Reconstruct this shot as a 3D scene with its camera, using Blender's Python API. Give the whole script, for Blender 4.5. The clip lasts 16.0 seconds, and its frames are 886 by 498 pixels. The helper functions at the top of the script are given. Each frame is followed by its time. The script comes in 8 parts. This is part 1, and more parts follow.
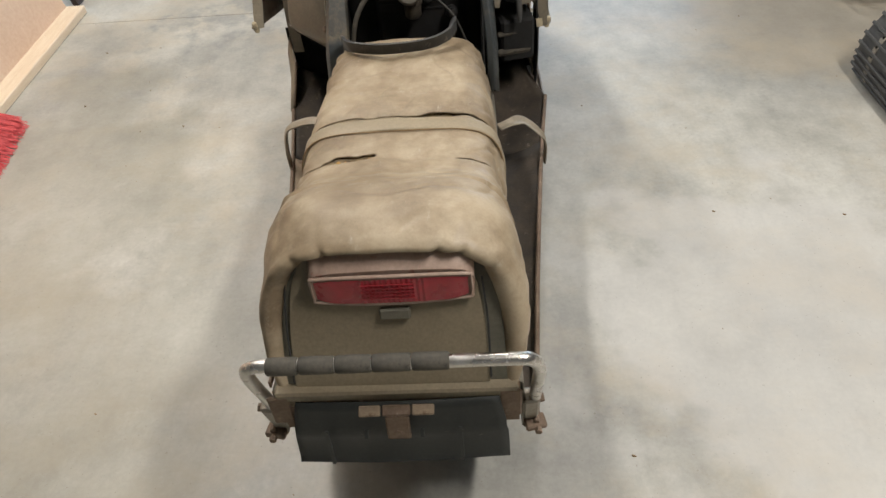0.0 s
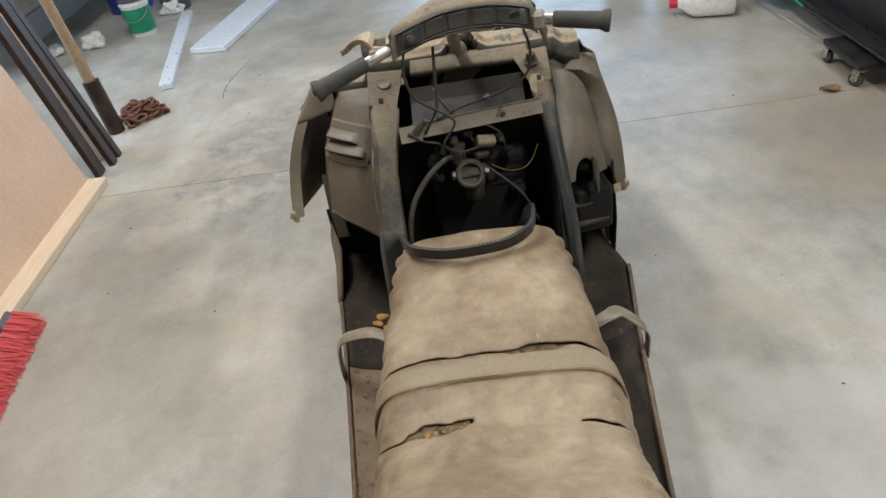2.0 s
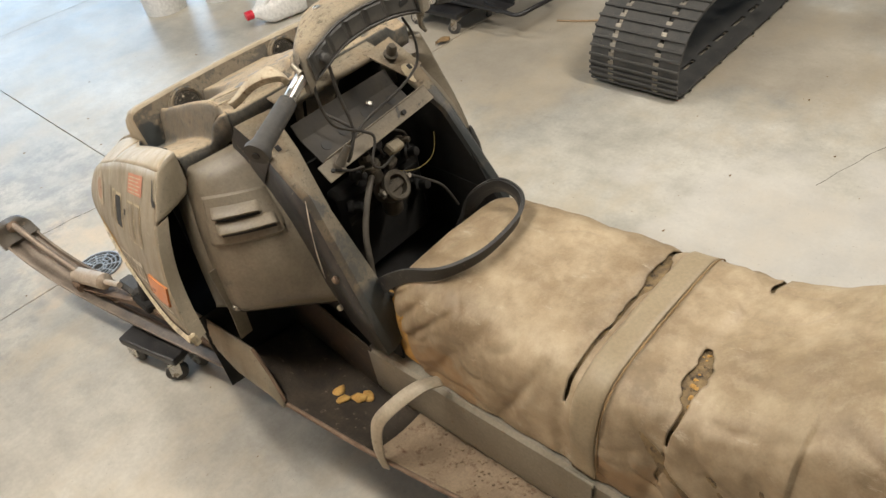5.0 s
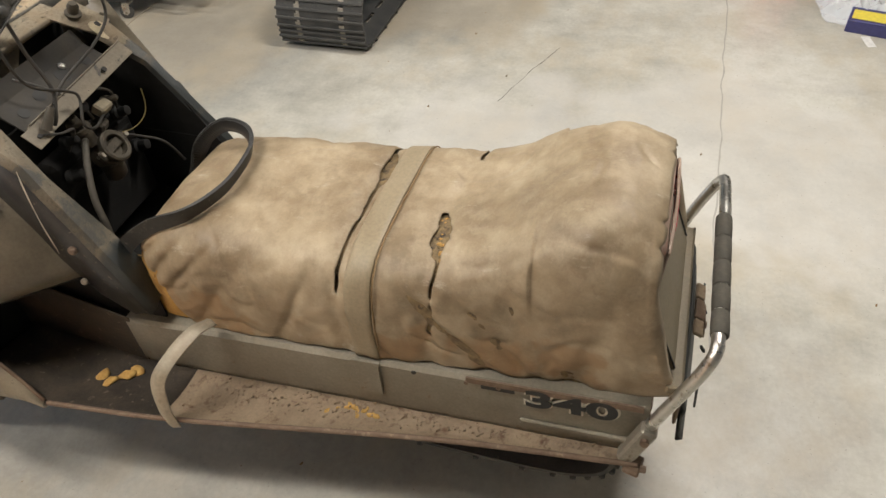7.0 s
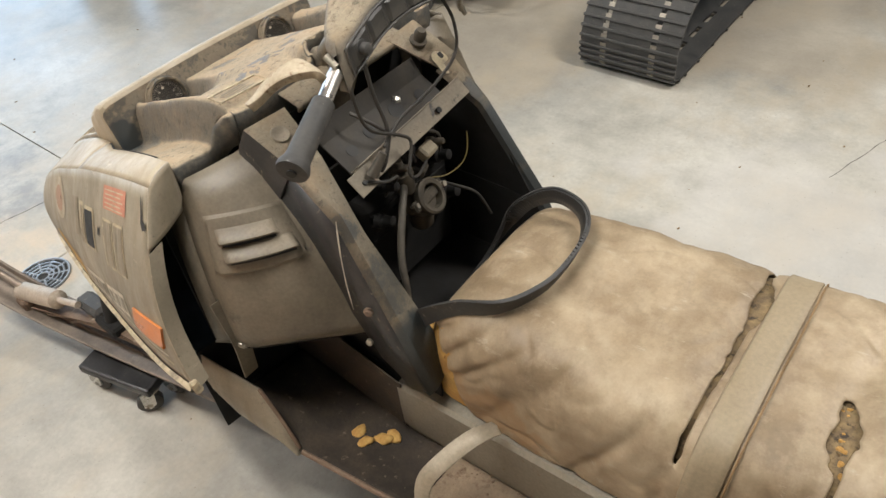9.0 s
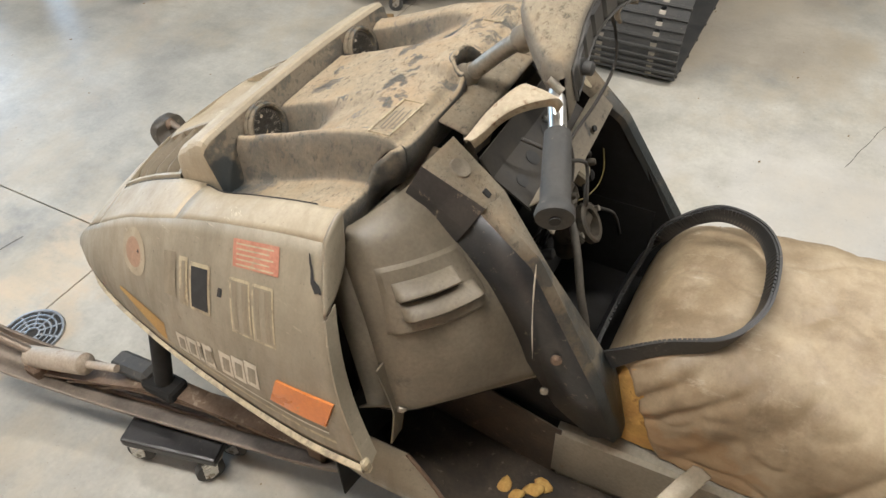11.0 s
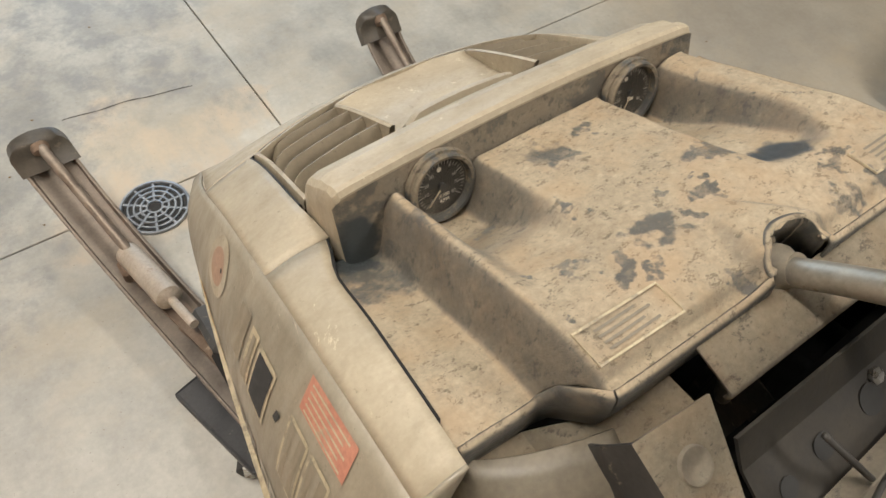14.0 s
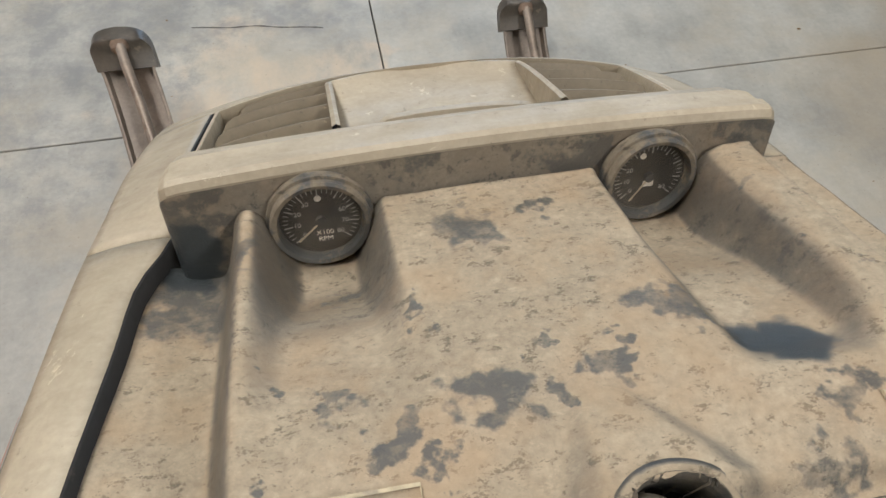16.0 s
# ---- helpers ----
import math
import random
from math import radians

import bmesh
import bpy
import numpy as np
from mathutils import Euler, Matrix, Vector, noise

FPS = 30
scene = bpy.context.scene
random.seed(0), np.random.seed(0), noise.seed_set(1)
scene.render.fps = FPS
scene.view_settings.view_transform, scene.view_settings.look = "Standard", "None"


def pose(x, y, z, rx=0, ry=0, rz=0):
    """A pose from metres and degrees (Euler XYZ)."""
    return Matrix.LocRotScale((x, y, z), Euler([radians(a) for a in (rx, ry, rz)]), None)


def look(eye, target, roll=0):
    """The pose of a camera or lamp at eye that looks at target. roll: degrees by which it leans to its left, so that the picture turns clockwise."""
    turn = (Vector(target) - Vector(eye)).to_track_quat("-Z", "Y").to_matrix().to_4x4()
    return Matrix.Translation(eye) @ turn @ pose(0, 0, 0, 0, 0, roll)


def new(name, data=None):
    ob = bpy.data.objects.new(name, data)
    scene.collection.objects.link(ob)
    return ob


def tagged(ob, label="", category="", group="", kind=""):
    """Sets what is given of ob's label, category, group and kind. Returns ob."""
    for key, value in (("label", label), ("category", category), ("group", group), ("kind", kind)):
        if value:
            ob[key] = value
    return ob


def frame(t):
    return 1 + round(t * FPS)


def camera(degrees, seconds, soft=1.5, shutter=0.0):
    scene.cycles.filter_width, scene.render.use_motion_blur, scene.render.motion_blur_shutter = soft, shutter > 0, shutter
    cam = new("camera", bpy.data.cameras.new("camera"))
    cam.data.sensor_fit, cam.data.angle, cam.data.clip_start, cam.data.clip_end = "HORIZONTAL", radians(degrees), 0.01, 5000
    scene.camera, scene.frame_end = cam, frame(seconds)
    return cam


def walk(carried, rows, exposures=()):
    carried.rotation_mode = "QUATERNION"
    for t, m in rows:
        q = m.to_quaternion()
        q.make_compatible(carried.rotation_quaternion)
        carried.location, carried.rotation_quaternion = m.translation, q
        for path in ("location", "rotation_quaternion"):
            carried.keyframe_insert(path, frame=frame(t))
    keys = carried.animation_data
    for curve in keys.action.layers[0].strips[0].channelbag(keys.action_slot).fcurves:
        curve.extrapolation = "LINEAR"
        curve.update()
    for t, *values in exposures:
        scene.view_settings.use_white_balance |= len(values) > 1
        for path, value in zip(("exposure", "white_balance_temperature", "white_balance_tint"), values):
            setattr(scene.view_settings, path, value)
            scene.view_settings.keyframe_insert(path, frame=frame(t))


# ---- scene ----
cam = camera(64.3, 16.0)
PATH = [
    (0, (0.149, -0.741, 1.505), (0.056, 0.7, 0.121), -5.2),
    (0.5, (0.131, -0.697, 1.537), (0.055, 0.823, 0.239), -5.6),
    (1, (0.077, -0.573, 1.553), (-0.057, 1.01, 0.338), -7.1),
    (1.5, (0.044, -0.413, 1.545), (-0.166, 1.197, 0.377), -9.6),
    (2, (0.018, -0.329, 1.535), (-0.11, 1.285, 0.36), -10.3),
    (2.5, (-0.119, -0.286, 1.54), (-0.015, 1.311, 0.341), -9.6),
    (3, (-0.301, -0.26, 1.552), (0.006, 1.295, 0.331), -10.0),
    (3.2, (-0.35, -0.239, 1.555), (0.006, 1.297, 0.324), -10.1),
    (5.3, (-0.833, 0.133, 1.566), (0.272, 1.156, 0.249), -10.4),
    (5.5, (-0.875, 0.13, 1.566), (0.298, 1.059, 0.239), -10.2),
    (6, (-0.913, 0.081, 1.551), (0.377, 0.774, 0.189), -9.2),
    (6.5, (-0.916, 0.051, 1.519), (0.416, 0.56, 0.117), -6.6),
    (7, (-0.932, 0.063, 1.521), (0.413, 0.56, 0.127), -4.6),
    (7.5, (-0.939, 0.108, 1.522), (0.388, 0.69, 0.144), -4.0),
    (8, (-0.917, 0.189, 1.541), (0.346, 0.934, 0.181), -4.4),
    (8.5, (-0.827, 0.322, 1.534), (0.336, 1.225, 0.18), -5.8),
    (9, (-0.739, 0.425, 1.512), (0.333, 1.404, 0.136), -7.0),
    (9.2, (-0.731, 0.454, 1.512), (0.317, 1.438, 0.122), -7.1),
    (11.3, (-0.879, 0.975, 1.493), (0.358, 1.657, 0.076), -2.4),
    (11.5, (-0.827, 1.026, 1.477), (0.391, 1.703, 0.042), -3.0),
    (12, (-0.75, 1.133, 1.484), (0.49, 1.749, 0.041), -2.2),
    (12.5, (-0.685, 1.186, 1.475), (0.566, 1.849, 0.062), 1.1),
    (13, (-0.575, 1.164, 1.444), (0.487, 2.023, -0.017), 3.5),
    (13.5, (-0.511, 1.172, 1.438), (0.299, 2.1, -0.138), 2.6),
    (14, (-0.468, 1.248, 1.42), (0.272, 2.136, -0.212), 5.7),
    (14.5, (-0.408, 1.279, 1.395), (0.223, 2.178, -0.276), 7.3),
    (15, (-0.273, 1.281, 1.374), (0.149, 2.23, -0.335), 3.9),
    (15.5, (-0.172, 1.292, 1.338), (0.146, 2.307, -0.356), 2.3),
    (16, (-0.129, 1.295, 1.305), (0.143, 2.348, -0.374), 3.8),
]
EXPOSURES = [(0, -0.06, 5930, 10), (1, -0.25, 5860, 10), (2, -0.31, 5770, 10), (3, -0.30, 5900, 10), (5.5, 0.12, 6400, 10), (6.5, 0.02, 6240, 10),
             (8, 0.15, 6020, 10), (9, 0.12, 6000, 10), (11.5, 0.12, 5960, 10), (12.5, 0.0, 6020, 10), (13.5, -0.07, 6200, 10), (14.5, -0.10, 6200, 10), (15, -0.21, 5950, 10), (16, -0.25, 5730, 10)]
walk(cam, [(t, look(eye, target, roll)) for t, eye, target, roll in PATH], EXPOSURES)

# ---- light ----
world = bpy.data.worlds.new("sky")
scene.world = world
world.use_nodes = True
wn = world.node_tree
sky = wn.nodes.new("ShaderNodeTexSky")
sky.sky_type = "NISHITA"
sky.sun_disc = False
sky.sun_elevation = radians(38)
sky.sun_rotation = radians(-20)
wn.links.new(sky.outputs[0], wn.nodes["Background"].inputs[0])
wn.nodes["Background"].inputs[1].default_value = 0.12


def area_lamp(name, at, aim, sx, sy, watts, colour):
    d = bpy.data.lights.new(name, "AREA")
    d.shape, d.size, d.size_y, d.energy, d.color = "RECTANGLE", sx, sy, watts, colour
    ob = new(name, d)
    ob.matrix_world = look(at, aim)
    return ob


area_lamp("front_door_light", (2.0, 8.9, 1.5), (1.6, 4.0, 0.6), 5.0, 2.5, 150, (0.60, 0.80, 1.0))
# Cool fill added from the left; no window is known there.
area_lamp("left_fill_light", (-4.35, 2.9, 1.55), (0.0, 1.6, 0.3), 2.4, 1.7, 100, (0.84, 0.92, 1.0))
# Unseen overhead lamps, added and placed to balance the room's brightness.
for lx, ly, watts in ((1.5, -0.3, 100), (-0.85, 1.5, 62), (0.5, 3.0, 30), (-1.35, 3.4, 46)):
    area_lamp("overhead_fill", (lx, ly, 3.25), (lx, ly, 0), 0.2, 1.2, watts, (1.0, 0.905, 0.785))

# ---- materials ----
def material(name):
    m = bpy.data.materials.new(name)
    m.use_nodes = True
    nt = m.node_tree
    return m, nt, nt.nodes["Principled BSDF"]


def noise_node(nt, scale, detail=4.0, rough=0.55, stretch=None, world_space=False):
    if world_space:
        src = nt.nodes.new("ShaderNodeNewGeometry").outputs["Position"]
    else:
        src = nt.nodes.new("ShaderNodeTexCoord").outputs["Object"]
    if stretch:
        mp = nt.nodes.new("ShaderNodeMapping")
        mp.inputs["Scale"].default_value = stretch
        nt.links.new(src, mp.inputs[0])
        src = mp.outputs[0]
    n = nt.nodes.new("ShaderNodeTexNoise")
    n.inputs["Scale"].default_value = scale
    n.inputs["Detail"].default_value = detail
    n.inputs["Roughness"].default_value = rough
    nt.links.new(src, n.inputs["Vector"])
    return n.outputs["Fac"]


def ramp(nt, fac, stops):
    r = nt.nodes.new("ShaderNodeValToRGB")
    e = r.color_ramp.elements
    while len(e) < len(stops):
        e.new(0.5)
    for el, (p, c) in zip(e, stops):
        el.position = p
        el.color = (c, c, c, 1) if isinstance(c, (int, float)) else (*c, 1)
    nt.links.new(fac, r.inputs[0])
    return r.outputs[0]


def mix(nt, fac, a, b, mode="MIX"):
    m = nt.nodes.new("ShaderNodeMix")
    m.data_type, m.blend_type = "RGBA", mode
    for sock, v in ((m.inputs[0], fac), (m.inputs[6], a), (m.inputs[7], b)):
        if isinstance(v, (int, float)):
            sock.default_value = v
        elif isinstance(v, tuple):
            sock.default_value = (*v, 1)
        else:
            nt.links.new(v, sock)
    return m.outputs[2]


def bump(nt, bsdf, height, strength=0.3, dist=0.003):
    b = nt.nodes.new("ShaderNodeBump")
    b.inputs["Strength"].default_value = strength
    b.inputs["Distance"].default_value = dist
    nt.links.new(height, b.inputs["Height"])
    nt.links.new(b.outputs[0], bsdf.inputs["Normal"])


def worn(name, base, second, scale=12, rough=0.6, metal=0.0, spots=None, spot_scale=40, spot_from=0.58, spot_soft=0.06,
         grain=160, bump_strength=0.25, bump_dist=0.002, spot_rough=None, stretch=None, rough_var=0.15):
    """Two tones at a coarse scale, spots of a third at a finer one, grain in the relief."""
    m, nt, b = material(name)
    n1 = noise_node(nt, scale, 6, 0.6, stretch)
    col = ramp(nt, n1, [(0.35, base), (0.65, second)])
    n3 = noise_node(nt, grain, 3, 0.6, stretch)
    col = mix(nt, 0.22, col, ramp(nt, n3, [(0.3, 0.25), (0.7, 0.75)]), "OVERLAY")
    rv = ramp(nt, n1, [(0.3, max(0, rough - rough_var)), (0.7, min(1, rough + rough_var))])
    if spots is not None:
        n2 = noise_node(nt, spot_scale, 8, 0.65, stretch)
        f = ramp(nt, n2, [(spot_from, 0.0), (spot_from + spot_soft, 1.0)])
        col = mix(nt, f, col, spots)
        if spot_rough is not None:
            rv = mix(nt, f, rv, (spot_rough,) * 3)
    nt.links.new(col, b.inputs["Base Color"])
    nt.links.new(rv, b.inputs["Roughness"])
    b.inputs["Metallic"].default_value = metal
    bump(nt, b, mix(nt, 0.5, n1, n3), bump_strength, bump_dist)
    return m


def plain(name, colour, rough=0.5, metal=0.0):
    m, nt, b = material(name)
    n = noise_node(nt, 60, 4)
    lo, hi = tuple(v * 0.82 for v in colour), tuple(min(1, v * 1.12) for v in colour)
    nt.links.new(ramp(nt, n, [(0.3, lo), (0.7, hi)]), b.inputs["Base Color"])
    nt.links.new(ramp(nt, n, [(0.3, max(0.02, rough - 0.1)), (0.7, min(1, rough + 0.1))]), b.inputs["Roughness"])
    b.inputs["Metallic"].default_value = metal
    return m


DUST = (0.338, 0.276, 0.190)
BLACKPL = (0.042, 0.048, 0.049)


def near_spots(nt, spots, wobble_scale=30, wobble=0.02):
    """1 inside uneven patches given as (x, y, z, radius) in metres, 0 outside."""
    pos = nt.nodes.new("ShaderNodeNewGeometry").outputs["Position"]
    tex = nt.nodes.new("ShaderNodeTexNoise")
    tex.inputs["Scale"].default_value = wobble_scale
    tex.inputs["Detail"].default_value = 5
    nt.links.new(pos, tex.inputs["Vector"])
    off = nt.nodes.new("ShaderNodeVectorMath")
    off.operation = "MULTIPLY_ADD"
    off.inputs[1].default_value = (2 * wobble,) * 3
    off.inputs[2].default_value = (-wobble,) * 3
    nt.links.new(tex.outputs["Color"], off.inputs[0])
    add = nt.nodes.new("ShaderNodeVectorMath")
    nt.links.new(pos, add.inputs[0])
    nt.links.new(off.outputs[0], add.inputs[1])
    out = None
    for x, y, z, r in spots:
        d = nt.nodes.new("ShaderNodeVectorMath")
        d.operation = "DISTANCE"
        nt.links.new(add.outputs[0], d.inputs[0])
        d.inputs[1].default_value = (x, y, z)
        m = nt.nodes.new("ShaderNodeMapRange")
        m.interpolation_type = "SMOOTHSTEP"
        m.inputs[1].default_value, m.inputs[2].default_value = r * 1.15, r * 0.72
        nt.links.new(d.outputs["Value"], m.inputs[0])
        if out is None:
            out = m.outputs[0]
        else:
            mx = nt.nodes.new("ShaderNodeMath")
            mx.operation = "MAXIMUM"
            nt.links.new(out, mx.inputs[0])
            nt.links.new(m.outputs[0], mx.inputs[1])
            out = mx.outputs[0]
    return out


def concrete():
    m, nt, b = material("concrete")
    big = noise_node(nt, 0.75, 5, 0.62, None, True)
    mid = noise_node(nt, 3.6, 9, 0.68, None, True)
    swirl = noise_node(nt, 11, 8, 0.7, (1.0, 0.55, 1.0), True)
    fine = noise_node(nt, 70, 6, 0.65, None, True)
    col = ramp(nt, big, [(0.36, (0.305, 0.298, 0.268)), (0.5, (0.425, 0.41, 0.358)), (0.64, (0.545, 0.53, 0.475))])
    col = mix(nt, 0.8, col, ramp(nt, mid, [(0.28, 0.36), (0.5, 0.51), (0.72, 0.62)]), "OVERLAY")
    col = mix(nt, 0.45, col, ramp(nt, swirl, [(0.32, 0.38), (0.5, 0.52), (0.68, 0.60)]), "OVERLAY")
    col = mix(nt, 0.3, col, ramp(nt, fine, [(0.3, 0.36), (0.7, 0.62)]), "OVERLAY")
    rust = noise_node(nt, 1.9, 7, 0.7, (1.0, 1.3, 1.0), True)
    col = mix(nt, ramp(nt, rust, [(0.47, 0.0), (0.66, 0.6)]), col, (0.47, 0.405, 0.295))
    dust = near_spots(nt, [(-0.36, 2.66, 0, 0.27), (-0.12, 2.68, 0, 0.20)], 6, 0.4)
    f = nt.nodes.new("ShaderNodeMath")
    f.operation = "MULTIPLY"
    nt.links.new(dust, f.inputs[0])
    nt.links.new(ramp(nt, swirl, [(0.38, 0.05), (0.6, 0.7)]), f.inputs[1])
    col = mix(nt, f.outputs[0], col, (0.56, 0.455, 0.325))
    dark = noise_node(nt, 5.5, 8, 0.75, (1.0, 0.8, 1.0), True)
    col = mix(nt, ramp(nt, dark, [(0.52, 0.0), (0.85, 0.35)]), col, (0.27, 0.262, 0.238))
    # Darker olive tone over the left rear of the floor.
    left_olive = near_spots(nt, [(-1.35, 0.1, 0, 1.0), (-1.1, -0.9, 0, 0.9), (-1.4, 1.3, 0, 0.6)], 2.5, 0.7)
    col = mix(nt, mix(nt, 0.8, (0.0, 0.0, 0.0), left_olive), col, mix(nt, 0.5, col, (0.265, 0.25, 0.19)))
    # Pale patches right of the sled paint the brighter light into the floor.
    lit_pale = near_spots(nt, [(0.95, 0.55, 0, 0.6), (1.25, -0.3, 0, 0.6), (0.75, -0.8, 0, 0.35)], 3, 0.6)
    col = mix(nt, mix(nt, 0.42, (0.0, 0.0, 0.0), lit_pale), col, (0.63, 0.615, 0.585))
    # Brown tint beside the track paints the shadow there into the floor colour.
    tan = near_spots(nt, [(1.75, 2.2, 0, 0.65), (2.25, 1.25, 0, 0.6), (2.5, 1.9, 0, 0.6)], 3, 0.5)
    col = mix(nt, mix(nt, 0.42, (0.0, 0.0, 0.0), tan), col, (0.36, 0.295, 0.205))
    blotch = near_spots(nt, [(-0.75, 2.95, 0, 0.5), (-0.35, 3.25, 0, 0.5), (-1.0, 2.5, 0, 0.35)], 5, 0.5)
    bl = nt.nodes.new("ShaderNodeMath")
    bl.operation = "MULTIPLY"
    nt.links.new(blotch, bl.inputs[0])
    nt.links.new(ramp(nt, noise_node(nt, 9, 9, 0.72, None, True), [(0.44, 0.0), (0.60, 0.7)]), bl.inputs[1])
    col = mix(nt, bl.outputs[0], col, (0.24, 0.242, 0.235))
    pale = noise_node(nt, 16, 8, 0.75, (0.7, 1.0, 1.0), True)
    col = mix(nt, ramp(nt, pale, [(0.60, 0.0), (0.78, 0.3)]), col, (0.60, 0.59, 0.55))
    speck = noise_node(nt, 120, 2, 0.5, None, True)
    col = mix(nt, ramp(nt, speck, [(0.70, 0.0), (0.74, 0.5)]), col, (0.2, 0.17, 0.13))
    nt.links.new(col, b.inputs["Base Color"])
    nt.links.new(ramp(nt, mid, [(0.3, 0.30), (0.7, 0.50)]), b.inputs["Roughness"])
    bump(nt, b, mix(nt, 0.5, swirl, fine), 0.14, 0.002)
    return m


def vinyl():
    m, nt, b = material("seat_vinyl")
    big = noise_node(nt, 5, 7, 0.62)
    mid = noise_node(nt, 24, 8, 0.68)
    fine = noise_node(nt, 240, 3, 0.5)
    col = ramp(nt, big, [(0.34, (0.165, 0.118, 0.068)), (0.5, (0.275, 0.21, 0.13)), (0.64, (0.41, 0.332, 0.222))])
    col = mix(nt, ramp(nt, mid, [(0.48, 0.0), (0.72, 0.6)]), col, (0.42, 0.347, 0.24))
    low = noise_node(nt, 8, 7, 0.72)
    col = mix(nt, ramp(nt, low, [(0.50, 0.0), (0.70, 0.6)]), col, (0.17, 0.118, 0.065))
    rusty = near_spots(nt, [(-0.215, 0.97, 0.50, 0.06), (-0.22, 0.86, 0.47, 0.07), (-0.22, 0.76, 0.455, 0.05), (-0.225, 0.42, 0.49, 0.07), (-0.225, 0.25, 0.51, 0.08), (-0.222, 0.12, 0.53, 0.06)], 12, 0.12)
    col = mix(nt, mix(nt, 0.5, (0.0, 0.0, 0.0), rusty), col, (0.25, 0.135, 0.05))
    scuff = noise_node(nt, 20, 9, 0.75, (2.2, 0.6, 1.0))
    col = mix(nt, ramp(nt, scuff, [(0.60, 0.0), (0.70, 0.5)]), col, (0.50, 0.45, 0.355))
    col = mix(nt, 0.12, col, ramp(nt, fine, [(0.3, 0.3), (0.7, 0.7)]), "OVERLAY")
    nt.links.new(col, b.inputs["Base Color"])
    nt.links.new(ramp(nt, mid, [(0.3, 0.38), (0.7, 0.72)]), b.inputs["Roughness"])
    bump(nt, b, mix(nt, 0.12, mid, fine), 0.25, 0.004)
    return m


def dusty(name, dust=DUST, under=BLACKPL, cover=0.62, scale=26, rough=0.8, spots=(), crust=0.5, settle=0.0, bare=()):
    """Black plastic under a crust of dust, rubbed through in patches."""
    m, nt, b = material(name)
    big = noise_node(nt, 7, 4, 0.6)
    patch = noise_node(nt, scale, 9, 0.72)
    fine = noise_node(nt, 150, 5, 0.7)
    lump = noise_node(nt, 62, 7, 0.7, (1.0, 1.35, 1.0))
    dcol = ramp(nt, noise_node(nt, 11, 6, 0.65), [(0.3, tuple(v * 0.80 for v in dust)), (0.7, tuple(v * 1.16 for v in dust))])
    dcol = mix(nt, 0.45, dcol, ramp(nt, fine, [(0.3, 0.28), (0.7, 0.7)]), "OVERLAY")
    dcol = mix(nt, ramp(nt, lump, [(0.27, 0.6), (0.40, 0.0)]), dcol, tuple(v * 0.42 for v in dust))
    dcol = mix(nt, ramp(nt, lump, [(0.60, 0.0), (0.72, 0.45)]), dcol, tuple(min(1, v * 1.35) for v in dust))
    speck = noise_node(nt, 58, 10, 0.82, (1.0, 1.5, 1.0))
    dcol = mix(nt, ramp(nt, speck, [(0.41, 0.75), (0.45, 0.0)]), dcol, tuple(v * 0.30 for v in dust))
    dcol = mix(nt, ramp(nt, speck, [(0.57, 0.0), (0.62, 0.5)]), dcol, tuple(min(1, v * 1.4) for v in dust))
    hue = noise_node(nt, 16, 5, 0.6)
    dcol = mix(nt, ramp(nt, hue, [(0.46, 0.0), (0.64, 0.5)]), dcol, (dust[0] * 1.02, dust[1] * 0.88, dust[2] * 0.74))
    both = mix(nt, 0.45, patch, big)
    f = ramp(nt, both, [(cover, 0.0), (cover + 0.05, 0.85)])
    if spots:
        g = near_spots(nt, spots, 42, 0.045)
        sp = nt.nodes.new("ShaderNodeMath")
        sp.operation = "MULTIPLY"
        nt.links.new(g, sp.inputs[0])
        nt.links.new(ramp(nt, mix(nt, 0.5, patch, lump), [(0.38, 0.2), (0.52, 0.82)]), sp.inputs[1])
        mx = nt.nodes.new("ShaderNodeMath")
        mx.operation = "MAXIMUM"
        nt.links.new(f, mx.inputs[0])
        nt.links.new(sp.outputs[0], mx.inputs[1])
        f = mx.outputs[0]
    if settle:
        # dust lies on what faces up and leaves steep faces bare
        sep = nt.nodes.new("ShaderNodeSeparateXYZ")
        nt.links.new(nt.nodes.new("ShaderNodeNewGeometry").outputs["Normal"], sep.inputs[0])
        st = nt.nodes.new("ShaderNodeMapRange")
        st.inputs[1].default_value, st.inputs[2].default_value = 0.86, 0.55
        st.inputs[4].default_value = settle
        nt.links.new(sep.outputs[2], st.inputs[0])
        sm = nt.nodes.new("ShaderNodeMath")
        sm.operation = "MULTIPLY"
        nt.links.new(st.outputs[0], sm.inputs[0])
        nt.links.new(ramp(nt, patch, [(0.30, 0.55), (0.55, 1.0)]), sm.inputs[1])
        mx = nt.nodes.new("ShaderNodeMath")
        mx.operation = "MAXIMUM"
        nt.links.new(f, mx.inputs[0])
        nt.links.new(sm.outputs[0], mx.inputs[1])
        f = mx.outputs[0]
    if bare:
        mx = nt.nodes.new("ShaderNodeMath")
        mx.operation = "MAXIMUM"
        nt.links.new(f, mx.inputs[0])
        nt.links.new(near_spots(nt, bare, 34, 0.022), mx.inputs[1])
        f = mx.outputs[0]
    nt.links.new(mix(nt, f, dcol, under), b.inputs["Base Color"])
    nt.links.new(mix(nt, f, (rough + 0.1,) * 3, (0.36, 0.36, 0.36)), b.inputs["Roughness"])
    bump(nt, b, mix(nt, 0.45, lump, speck), crust, 0.006)
    return m


